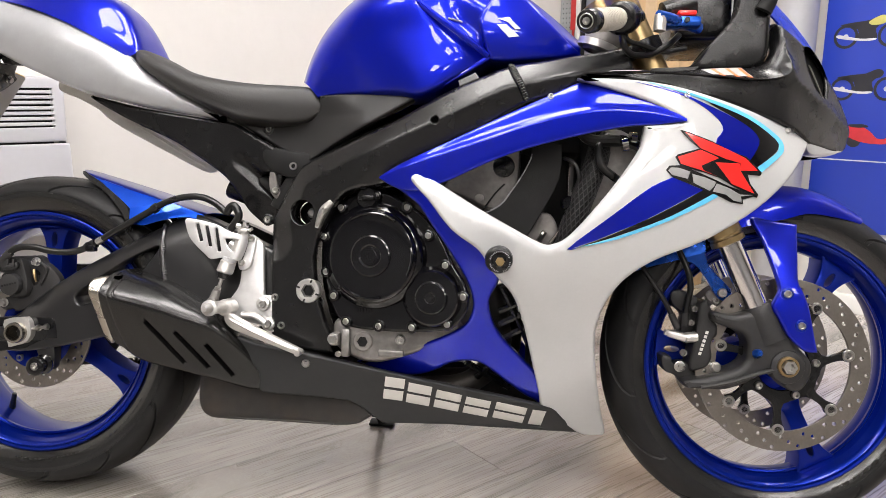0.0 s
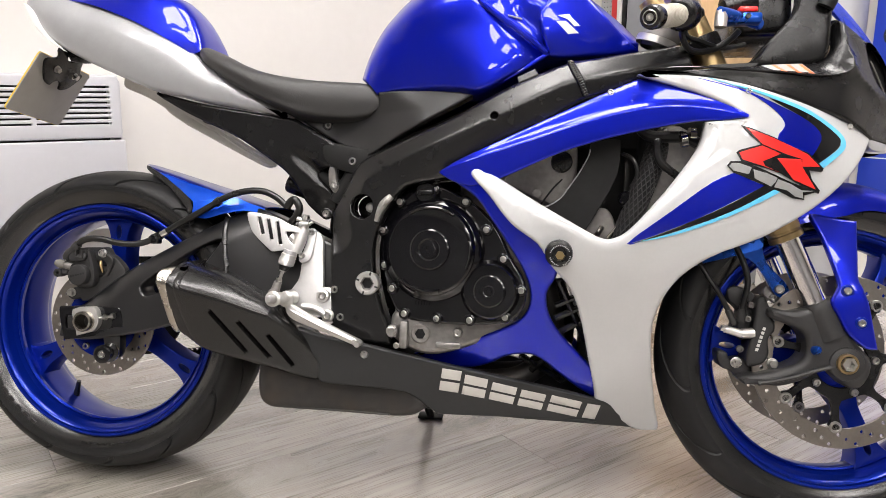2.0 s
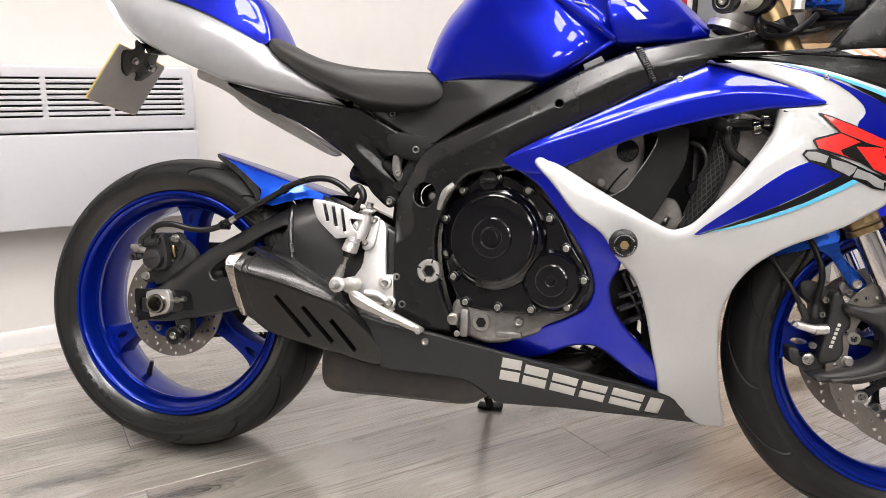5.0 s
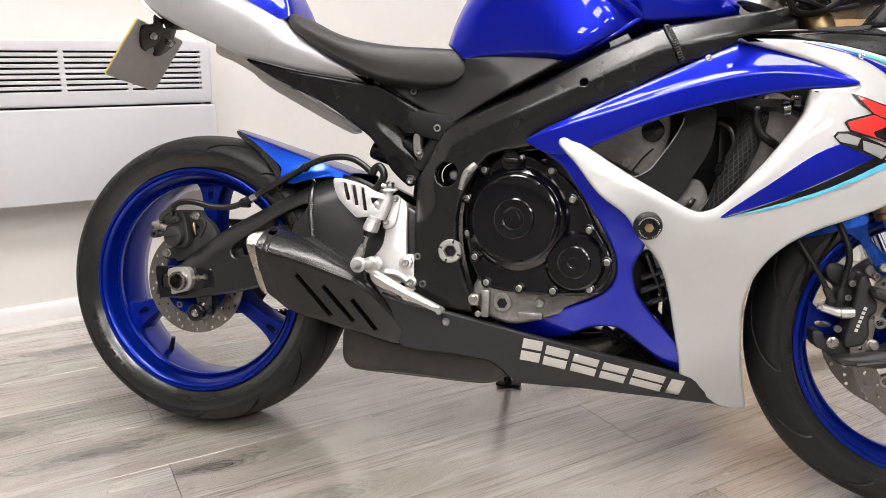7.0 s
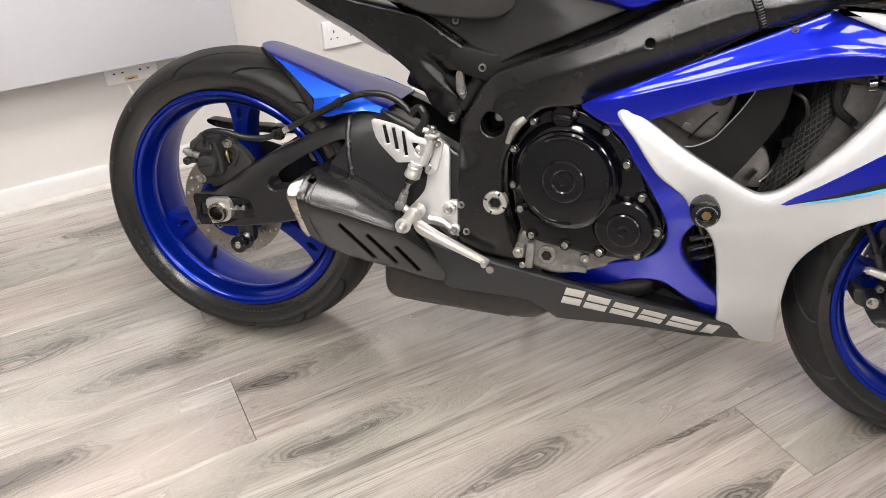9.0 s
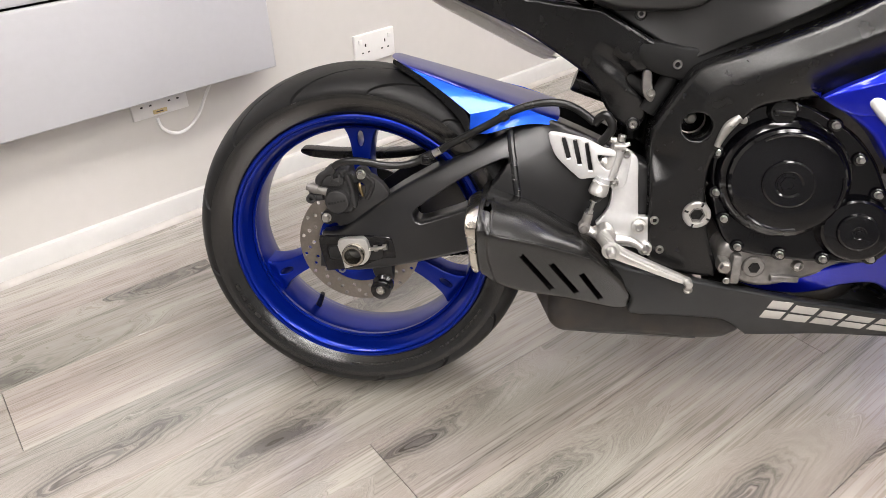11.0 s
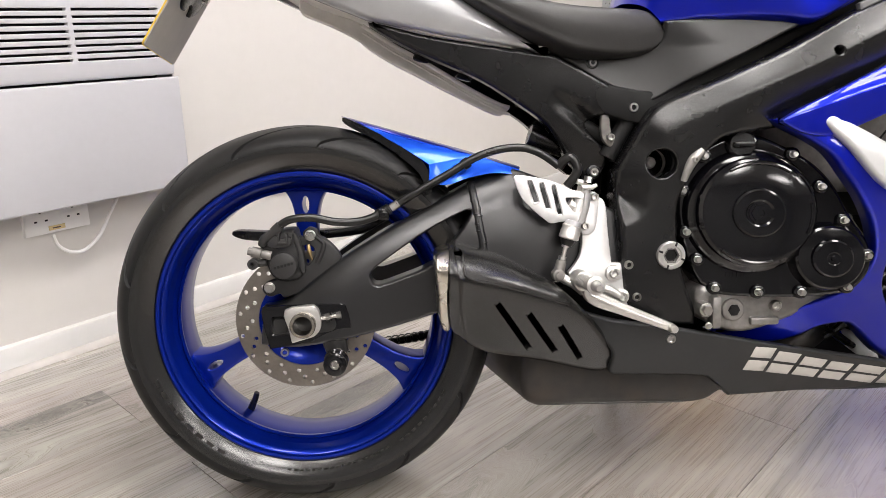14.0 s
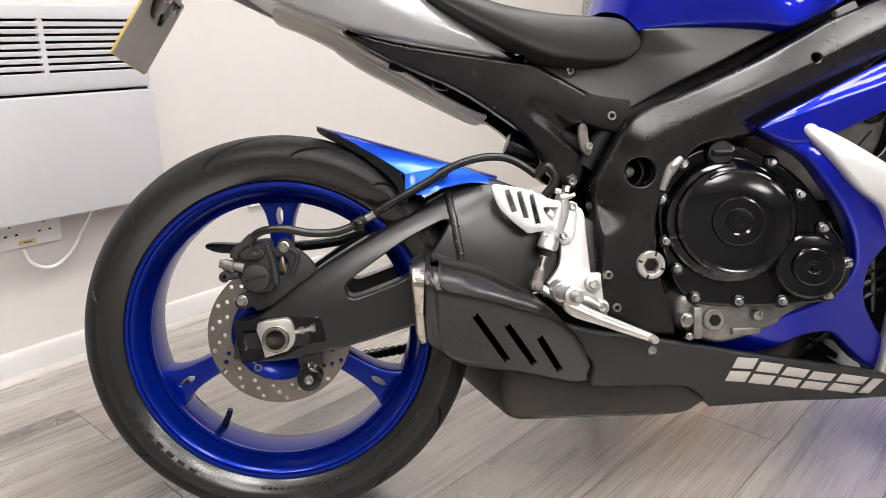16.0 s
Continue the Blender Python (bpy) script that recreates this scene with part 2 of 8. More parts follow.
    hue.color_ramp.elements[1].position, hue.color_ramp.elements[1].color = 0.65, (0.96, 1.0, 0.97, 1)
    link(noise_at(vec(calc("MULTIPLY", x, 1.1), calc("MULTIPLY", y, 4.0)), 2.0), hue.inputs[0])
    link(ramp.outputs[0], tint.inputs["A"])
    link(hue.outputs[0], tint.inputs["B"])
    link(tint.outputs["Result"], p.inputs["Base Color"])
    rr = nodes.new("ShaderNodeMapRange")
    rr.inputs["To Min"].default_value, rr.inputs["To Max"].default_value = 0.22, 0.34
    link(fibre, rr.inputs["Value"])
    link(rr.outputs[0], p.inputs["Roughness"])
    bmp = nodes.new("ShaderNodeBump")
    bmp.inputs["Strength"].default_value, bmp.inputs["Distance"].default_value = 0.2, 0.0005
    link(fibre, bmp.inputs["Height"])
    link(bmp.outputs[0], p.inputs["Normal"])
    return m


WOOD = wood_material()


# ---------------------------------------------------------------- shapes
def spline(pts, n=4, closed=True):
    """A smooth line through the points, each of any dimension; a point given twice is a sharp corner."""
    runs, run = [], [pts[0]]
    for q in pts[1:]:
        if tuple(q) == tuple(run[-1]):
            if len(run) > 1:
                runs.append(run)
            run = [q]
        else:
            run.append(q)
    if closed and not runs:  # wholly smooth and closed
        k, out = len(pts), []
        for i in range(k):
            out += _seg(pts[i - 1], pts[i], pts[(i + 1) % k], pts[(i + 2) % k], n)
        return out
    if closed:  # the closing piece runs from the last corner to the first point and on to the first corner
        runs[0] = run + (runs[0] if tuple(run[-1]) != tuple(runs[0][0]) else runs[0][1:])
    else:
        runs.append(run)
    out = []
    for r in runs:
        for i in range(len(r) - 1):
            out += _seg(r[max(i - 1, 0)], r[i], r[i + 1], r[min(i + 2, len(r) - 1)], n)
    if not closed:
        out.append(tuple(runs[-1][-1]))
    return out


def _seg(a, b, c, d, n):
    out = []
    for j in range(n):
        t = j / n
        out.append(tuple(0.5 * (2 * q + (r - p) * t + (2 * p - 5 * q + 4 * r - s) * t * t + (3 * q - p - 3 * r + s) * t ** 3) for p, q, r, s in zip(a, b, c, d)))
    return out


def along(pts, n):
    """n points evenly spread by parameter on the open smooth line through pts."""
    k, out = len(pts) - 1, []
    for i in range(n):
        u = i / (n - 1) * k
        j = min(int(u), k - 1)
        t = u - j
        a, b, c, d = pts[max(j - 1, 0)], pts[j], pts[j + 1], pts[min(j + 2, k)]
        out.append(tuple(0.5 * (2 * q + (r - p) * t + (2 * p - 5 * q + 4 * r - s) * t * t + (3 * q - p - 3 * r + s) * t ** 3) for p, q, r, s in zip(a, b, c, d)))
    return out


def area2(loop):
    return 0.5 * sum(a[0] * b[1] - b[0] * a[1] for a, b in zip(loop, loop[1:] + loop[:1]))


def inset(loop, e):
    """The loop moved by e to its left (into the material of a counter-clockwise outline)."""
    out, k = [], len(loop)
    for i in range(k):
        (ax, ay), (bx, by), (cx, cy) = loop[i - 1], loop[i], loop[(i + 1) % k]
        d1, d2 = Vector((bx - ax, by - ay)), Vector((cx - bx, cy - by))
        if d1.length < 1e-9 or d2.length < 1e-9:
            d1 = d2 = d1 + d2
        n1, n2 = Vector((-d1.y, d1.x)).normalized(), Vector((-d2.y, d2.x)).normalized()
        m = n1 + n2
        m = m / max(m.length_squared / 2, 0.5)
        out.append((bx + m.x * e, by + m.y * e))
    return out


def dedupe(loop):
    out = [loop[0]]
    for p in loop[1:]:
        if abs(p[0] - out[-1][0]) + abs(p[1] - out[-1][1]) > 3e-4:
            out.append(p)
    if abs(out[0][0] - out[-1][0]) + abs(out[0][1] - out[-1][1]) < 3e-4:
        out.pop()
    return out


def plate(outer, f, t=0.004, e=0.002, holes=(), k=2, grid=0.0, blind=False, he=0.0015, flip=False, n=4, smooth=True):
    """A panel of thickness t seen from the side: outer is its outline in (x, w), f its lateral place (a number or a function
    of x and w), e the radius of its rounded rim, holes go through it. flip: the same on the machine's other side."""
    bm = bmesh.new()
    rims = []
    for i, loop in enumerate((outer, *holes)):
        loop = dedupe(spline(loop, n) if smooth else [tuple(p) for p in loop])
        if (area2(loop) > 0) == (i > 0):
            loop.reverse()
        r = e if i == 0 else he
        rings, steps = [], (k if i == 0 else 1)
        for j in range(steps + 1):
            a = math.pi / 2 * j / steps
            off, dep = r * (1 - math.cos(a)), r * (1 - math.sin(a))
            lp = inset(loop, off) if off else loop
            rings.append([bm.verts.new((p[0], dep, p[1])) for p in lp])
        back = [bm.verts.new((p[0], t, p[1])) for p in loop]
        rings.insert(0, back)
        for ra, rb in zip(rings, rings[1:]):
            c = len(ra)
            for m in range(c):
                bm.faces.new((ra[m], ra[(m + 1) % c], rb[(m + 1) % c], rb[m]))
        rims.append((back, rings[-1]))

    def cap(loops):
        edges = []
        for lp in loops:
            for a, b in zip(lp, lp[1:] + lp[:1]):
                edges.append(bm.edges.get((a, b)) or bm.edges.new((a, b)))
        bmesh.ops.triangle_fill(bm, use_beauty=True, edges=edges)

    cap([r[1] for r in rims])
    cap([r[0] for r in rims[:1 if blind else None]])
    if callable(f):
        xs, ws = [v.co.x for v in bm.verts], [v.co.z for v in bm.verts]
        step = grid or 0.03
        for lo, hi, axis in ((min(xs), max(xs), 0), (min(ws), max(ws), 2)):
            for j in range(1, int((hi - lo) / step) + 1):
                no = [0, 0, 0]
                no[axis] = 1
                co = [0, 0, 0]
                co[axis] = lo + j * step
                bmesh.ops.bisect_plane(bm, geom=bm.verts[:] + bm.edges[:] + bm.faces[:], plane_co=co, plane_no=no, dist=1e-5)
    for v in bm.verts:
        y = (f(v.co.x, v.co.z) if callable(f) else f) + v.co.y
        v.co.y = -y if flip else y
    bmesh.ops.recalc_face_normals(bm, faces=bm.faces)
    return taken(bm)


def taken(bm):
    bm.verts.index_update()
    geo = [tuple(v.co) for v in bm.verts], [tuple(v.index for v in f.verts) for f in bm.faces]
    bm.free()
    return geo


def merge(*geos):
    vs, fs = [], []
    for v, f in geos:
        o = len(vs)
        vs += v
        fs += [tuple(i + o for i in q) for q in f]
    return vs, fs


def moved(geo, m):
    return [tuple(m @ Vector(v)) for v in geo[0]], geo[1]


def loft(rails, n=24, m=10, mirror=False, t=0.0):
    """A skin over lines in space (each a list of x, v, w), smooth along and across them; t: its thickness towards the middle."""
    cols = [along(r, n) for r in rails]
    grid = [along([c[i] for c in cols], m) for i in range(n)]
    vs = [p for row in grid for p in row]
    fs = [(i * m + j, i * m + j + 1, (i + 1) * m + j + 1, (i + 1) * m + j) for i in range(n - 1) for j in range(m - 1)]
    if t:
        bm = bmesh.new()
        bv = [bm.verts.new(p) for p in vs]
        for q in fs:
            bm.faces.new([bv[i] for i in q])
        bm.normal_update()
        back = [bm.verts.new(v.co - v.normal * t) for v in bv]
        for q in fs:
            bm.faces.new([back[i] for i in reversed(q)])
        rim = [j for j in range(m)] + [i * m + m - 1 for i in range(1, n)] + [(n - 1) * m + j for j in range(m - 2, -1, -1)] + [i * m for i in range(n - 2, 0, -1)]
        for a, b in zip(rim, rim[1:] + rim[:1]):
            bm.faces.new((bv[b], bv[a], back[a], back[b]))
        vs, fs = taken(bm)
    geo = vs, fs
    if mirror:
        geo = merge(geo, ([(x, -v, w) for x, v, w in vs], [tuple(reversed(q)) for q in fs]))
    bm = bmesh.new()
    bv = [bm.verts.new(p) for p in geo[0]]
    for q in geo[1]:
        bm.faces.new([bv[i] for i in q])
    bmesh.ops.remove_doubles(bm, verts=bm.verts, dist=1e-4)
    bmesh.ops.recalc_face_normals(bm, faces=bm.faces)
    return taken(bm)


def lathe(profile, centre=(0, 0, 0), axis=(0, 1, 0), n=32, closed=False, capped=False):
    """A body of revolution: profile of (radius, distance along the axis)."""
    vs, fs, k = [], [], len(profile)
    turn = Vector((0, 0, 1)).rotation_difference(Vector(axis)).to_matrix()
    for i in range(n):
        a = 2 * math.pi * i / n
        for r, h in profile:
            vs.append(tuple(Vector(centre) + turn @ Vector((r * math.cos(a), r * math.sin(a), h))))
    for i in range(n):
        j = (i + 1) % n
        for q in range(k if closed else k - 1):
            s = (q + 1) % k
            fs.append((i * k + q, j * k + q, j * k + s, i * k + s))
    if capped:
        for q, flip in ((0, False), (k - 1, True)):
            if profile[q][0] > 1e-6:
                ring = tuple(i * k + q for i in range(n))
                fs.append(ring if not flip else tuple(reversed(ring)))
    bm = bmesh.new()
    bv = [bm.verts.new(p) for p in vs]
    for q in fs:
        try:
            bm.faces.new([bv[i] for i in q])
        except ValueError:
            pass
    bmesh.ops.remove_doubles(bm, verts=bm.verts, dist=1e-6)
    bmesh.ops.recalc_face_normals(bm, faces=bm.faces)
    return taken(bm)


def disc(x, w, v0, v1, r, bevel=0.001, n=24, bore=0.0):
    """A round boss across the machine from v0 (near) to v1, with a rounded near edge."""
    prof = [(r, v1), (r, v0 + bevel), (r - bevel * 0.3, v0 + bevel * 0.3), (r - bevel, v0)]
    prof += [(bore, v0), (bore, v0 + 0.6 * (v1 - v0)), (0, v0 + 0.6 * (v1 - v0))] if bore else [(0, v0)]
    prof += []
    return lathe(prof, (x, 0, w), (0, 1, 0), n)


def tube(pts, r, n=12, per=6, closed_ends=True):
    """A round rod or hose through the points; r: one radius, or one for each point."""
    radii = r if isinstance(r, (list, tuple)) else [r] * len(pts)
    line = spline([(*p, q) for p, q in zip(pts, radii)], per, closed=False) if len(pts) > 2 else [(*p, q) for p, q in zip(pts, radii)]
    vs, fs, side = [], [], None
    for i, (x, y, z, q) in enumerate(line):
        a, b = Vector(line[max(i - 1, 0)][:3]), Vector(line[min(i + 1, len(line) - 1)][:3])
        d = (b - a).normalized()
        if side is None:
            side = d.orthogonal().normalized()
        side = (side - d * side.dot(d)).normalized()
        up = d.cross(side)
        for j in range(n):
            c = 2 * math.pi * j / n
            vs.append(tuple(Vector((x, y, z)) + (side * math.cos(c) + up * math.sin(c)) * q))
    for i in range(len(line) - 1):
        for j in range(n):
            fs.append((i * n + j, i * n + (j + 1) % n, (i + 1) * n + (j + 1) % n, (i + 1) * n + j))
    if closed_ends:
        fs += [tuple(reversed(range(n))), tuple((len(line) - 1) * n + j for j in range(n))]
    return vs, fs


def box(x0, x1, y0, y1, z0, z1, bevel=0.002, seg=2):
    bm = bmesh.new()
    bmesh.ops.create_cube(bm, size=1, matrix=Matrix.Translation(((x0 + x1) / 2, (y0 + y1) / 2, (z0 + z1) / 2)) @ Matrix.Diagonal((x1 - x0, y1 - y0, z1 - z0, 1)))
    if bevel:
        bmesh.ops.bevel(bm, geom=bm.edges[:], offset=bevel, segments=seg, affect="EDGES", profile=0.5)
    return taken(bm)


def bolt(x, w, v, r=0.006, h=0.006, hexa=False):
    """A cap-head bolt whose face looks out of the near side: rounded head with a socket, or a hexagon head."""
    if hexa:
        return merge(lathe([(r * 1.22, v), (r * 1.22, v - 0.0015), (r * 1.05, v - 0.002), (0, v - 0.002)], (x, 0, w), n=20), lathe([(r, v), (r, v - h + 0.001), (r * 0.85, v - h), (0, v - h)], (x, 0, w), n=6))
    return lathe([(r, v), (r, v - h + r * 0.25), (r * 0.85, v - h), (r * 0.60, v - h), (r * 0.55, v - h * 0.2), (0, v - h * 0.15)], (x, 0, w), n=18)


def solid(name, geo, material, sharp=35):
    me = bpy.data.meshes.new(name)
    me.from_pydata(geo[0], [], geo[1])
    me.validate()
    me.polygons.foreach_set("use_smooth", [True] * len(me.polygons))
    me.set_sharp_from_angle(angle=radians(40 if sharp == 50 else sharp))
    for m in material if isinstance(material, (list, tuple)) else (material,):
        me.materials.append(m)
    return me


def skin_normals(me, f):
    """Normals of a panel's face taken from the surface that it was laid on; its rim keeps its own."""
    e, normals = 0.0008, []
    for q in me.vertices:
        x, y, z = q.co
        if abs(y - f(x, z)) < 2e-5:
            normals.append(Vector(((f(x + e, z) - f(x - e, z)) / (2 * e), -1.0, (f(x, z + e) - f(x, z - e)) / (2 * e))).normalized())
        else:
            normals.append(q.normal.copy())
    me.normals_split_custom_set_from_vertices(normals)


def part(name, geo, material, parent, label="", sharp=35, skin=None):
    """One mesh object under a thing or under a part."""
    ob = new(name, solid(name, geo, material, sharp))
    ob.parent = parent
    if skin:
        skin_normals(ob.data, skin)
    elif sharp == 50:
        ob.modifiers.new("face_weights", "WEIGHTED_NORMAL").keep_sharp = True
    if label:
        ob["label"] = label
    return ob


def thing(name, geo, material, label, category, m=None, kind="", group="", sharp=35):
    ob = new(name, solid(name, geo, material, sharp))
    if m is not None:
        ob.matrix_world = m
    return tagged(ob, label, category, group, kind)


def empty(name, label, category, m=None, group=""):
    ob = new(name)
    if m is not None:
        ob.matrix_world = m
    return tagged(ob, label, category, group)


# ---------------------------------------------------------------- the room
LONG, DEEP = (-3.6, 2.67), 6.6
# the west and south walls are unseen; their grey sets fill and reflections
UNSEEN_GREY = mat("unseen_wall_grey", (0.25, 0.248, 0.246), 0.7, 0.0, 0.0, 0.05, 20)
tagged(thing("floor", box(LONG[0] - 0.2, LONG[1] + 0.2, -DEEP - 0.2, 0.2, -0.15, -0.012, 0), DARK, "sub-floor under grey laminate planks", "floor", ROOM), kind="structure")
tagged(thing("wall_north", box(LONG[0], LONG[1], 0.0, 0.15, -0.1, CEILING, 0), WALL_PAINT, "warm white painted plaster wall", "wall", ROOM), kind="structure")
tagged(thing("wall_east", box(LONG[1], LONG[1] + 0.15, -DEEP, 0.15, -0.1, CEILING, 0), WALL_PAINT, "warm white painted plaster wall", "wall", ROOM), kind="structure")
tagged(thing("wall_west", box(LONG[0] - 0.15, LONG[0], -DEEP, 0.15, -0.1, CEILING, 0), UNSEEN_GREY, "unseen grey wall that closes the room", "wall", ROOM), kind="structure")
tagged(thing("wall_south", box(LONG[0] - 0.15, LONG[1] + 0.15, -DEEP - 0.15, -DEEP, -0.1, CEILING, 0), UNSEEN_GREY, "unseen grey wall that closes the room", "wall", ROOM), kind="structure")
tagged(thing("ceiling", box(LONG[0] - 0.15, LONG[1] + 0.15, -DEEP - 0.15, 0.15, CEILING, CEILING + 0.1, 0), CEIL_PAINT, "flat white painted ceiling", "ceiling", ROOM), kind="structure")

# skirting board with a chamfered top, and a thin floor bead at its foot
SKIRT = [(0, 0), (0.018, 0), (0.018, 0.052), (0.012, 0.064), (0, 0.066)]
BEAD = [(0.018, 0), (0.032, 0), (0.030, 0.006), (0.024, 0.012), (0.018, 0.014)]


def strip(profile, a0, a1):
    k = len(profile)
    vs = [(a, -b, z) for a in (a0, a1) for b, z in profile]
    fs = [(j, (j + 1) % k, k + (j + 1) % k, k + j) for j in range(k)] + [tuple(reversed(range(k))), tuple(range(k, 2 * k))]
    return vs, fs


tagged(thing("baseboard", strip(SKIRT, LONG[0], LONG[1]), SKIRT_PAINT, "white gloss painted skirting board along the wall", "skirting", ROOM), kind="structure")
tagged(thing("trim", strip(BEAD, LONG[0], LONG[1] - 0.02), mat("bead_grey", (0.50, 0.47, 0.44), 0.45, vary=0.15, grain=20), "grey floor bead at the foot of the skirting", "trim", ROOM), kind="structure")
tagged(thing("baseboard", moved(strip(SKIRT, 0.02, DEEP), pose(LONG[1], 0, 0, 0, 0, -90)), SKIRT_PAINT, "white gloss painted skirting board along the wall", "skirting", ROOM), kind="structure")

# ceiling lights: unseen square panels, some set from reflections, far rows added as fill
LIGHT_STRENGTH = 1.0
PANEL_GLOW = bpy.data.materials.new("light_diffuser")
PANEL_GLOW.use_nodes = True
glow = PANEL_GLOW.node_tree.nodes["Principled BSDF"]
glow.inputs["Emission Color"].default_value = (1.0, 0.952, 0.924, 1)
glow.inputs["Emission Strength"].default_value = 24.5 * LIGHT_STRENGTH
for a, b in [(a, 1.35) for a in (-1.15, 0.0, 0.72, 1.9)] + [(a, 2.45) for a in (-1.15, 0.36, 1.9)] + [(a, b) for a in (-2.3, -1.15, 0.0) for b in (3.4, 5.0)]:
    lamp = empty("ceiling_light", "square white flush ceiling light panel, lit", "ceiling light", ROOM @ Matrix.Translation((a, -b, CEILING)), "ceiling lights")
    fr = plate([(-0.30, -0.30), (-0.30, -0.30), (0.30, -0.30), (0.30, -0.30), (0.30, 0.30), (0.30, 0.30), (-0.30, 0.30), (-0.30, 0.30)], 0.0, 0.02, 0.003, n=1,
               holes=[[(-0.28, -0.28), (0.28, -0.28), (0.28, 0.28), (-0.28, 0.28)]], smooth=False)
    part("frame", ([(x, w, -0.024 + y) for x, y, w in fr[0]], fr[1]), HEATER_WHITE, lamp)
    part("diffuser", box(-0.279, 0.279, -0.279, 0.279, -0.014, -0.006, 0), PANEL_GLOW, lamp, "glowing white diffuser")


# ---------------------------------------------------------------- things along the wall
def convector_heater(m):
    ob = empty("convector_heater", "white enamel wall convector heater with louvred grille", "heater", m)
    z0, z1, d = 0.373, 0.822, 0.09
    a0, a1 = -0.62, 0.402
    cols = [(-0.507, -0.352), (-0.337, -0.182), (-0.168, -0.012), (0.004, 0.160), (0.174, 0.368)]
    zs = [0.6835 + 0.0148 * j for j in range(8)]
    holes = [[(c0, z - 0.0026), (c1, z - 0.0026), (c1 + 0.002, z + 0.0026), (c0 - 0.001, z + 0.0026)] for c0, c1 in cols for z in zs]
    r = 0.012
    outline = [(a0, 0.640), (a1 - 0.006, 0.640), (a1 - 0.006, 0.640), (a1 - 0.002, 0.655), (a1, z1 - 0.02), (a1 - r, z1), (a0 + r, z1), (a0, z1 - r), (a0, 0.640)]
    face = plate(outline[:-1], -d, 0.012, 0.008, holes, k=3, smooth=False)
    part("grille", face, HEATER_WHITE, ob, "white louvred grille")
    lower = plate([(a0, z0), (a1 + 0.004, z0), (a1 + 0.002, 0.635), (a0, 0.635)], -d - 0.004, 0.014, 0.006, k=3, smooth=False)
    part("front_panel", lower, HEATER_WHITE, ob)
    part("casing", merge(box(a0 + 0.004, a1 - 0.002, -d + 0.012, -0.02, z0 + 0.003, z0 + 0.006, 0), box(a0 + 0.004, a0 + 0.007, -d + 0.012, -0.004, z0 + 0.006, z1 - 0.006, 0),
                         box(a1 - 0.006, a1 - 0.003, -d + 0.012, -0.004, z0 + 0.006, z1 - 0.006, 0), box(a0 + 0.004, a1 - 0.003, -d + 0.012, -0.004, z1 - 0.006, z1 - 0.003, 0)), HEATER_WHITE, ob)
    part("element", box(a0 + 0.03, a1 - 0.03, -0.052, -0.03, z0 + 0.03, z1 - 0.03, 0.002), DARK, ob)
    return ob


def double_socket(m, label, used=False):
    ob = empty("wall_socket", label, "socket", m, "wall sockets")
    part("plate", plate([(-0.073, -0.043), (0.073, -0.043), (0.073, 0.043), (-0.073, 0.043)], -0.012, 0.012, 0.003, k=2, smooth=False), SOCKET_WHITE, ob)
    for x in (-0.036, 0.036):
        # raised black blocks stand in for the shaded pin holes
        pins = merge(box(x - 0.0022, x + 0.0022, -0.0128, -0.011, 0.006, 0.015, 0), box(x - 0.0145, x - 0.0085, -0.0128, -0.011, -0.0135, -0.0095, 0), box(x + 0.0085, x + 0.0145, -0.0128, -0.011, -0.0135, -0.0095, 0))
        part("pin_holes", pins, DARK, ob)
        part("switch", box(x + (0.012 if x > 0 else -0.024), x + (0.024 if x > 0 else -0.012), -0.015, -0.011, 0.016, 0.030, 0.001), SOCKET_WHITE, ob)
    return ob


convector_heater(ROOM)
double_socket(ROOM @ pose(0.784, 0, 0.319), "white plastic double wall socket above the skirting")
low = double_socket(ROOM @ pose(0.108, 0, 0.345), "white plastic double wall socket below the heater, in use")
part("tag", box(-0.022, 0.014, -0.0145, -0.0118, -0.036, -0.026, 0), mat("tag_cream", (0.60, 0.48, 0.25), 0.6), low, "small cream label with grey bar")
part("bar", box(-0.014, 0.004, -0.0152, -0.0144, -0.0325, -0.0295, 0), mat("tag_ink", (0.10, 0.08, 0.06), 0.6), low)
thing("power_cable", tube([(0.09, -0.02, 0.300), (0.094, -0.03, 0.275), (0.12, -0.03, 0.253), (0.155, -0.025, 0.250), (0.195, -0.02, 0.275), (0.225, -0.02, 0.320), (0.245, -0.03, 0.36), (0.25, -0.04, 0.39)], 0.0042, 8), SOCKET_WHITE,
      "white heater power cable hanging in a loop", "cable", ROOM)

# ---------------------------------------------------------------- the motorcycle, in its own frame: x ahead, v to its left, w up
LEAN_OVER, BIKE_YAW = 11.0, -1.0
BIKE = Matrix.Translation((0, -0.060, 0)) @ Matrix.Rotation(radians(-LEAN_OVER), 4, "X") @ Matrix.Rotation(radians(BIKE_YAW), 4, "Z")
bike = empty("motorcycle", "blue, white and black sports motorcycle leaning on its side stand", "motorcycle", BIKE)


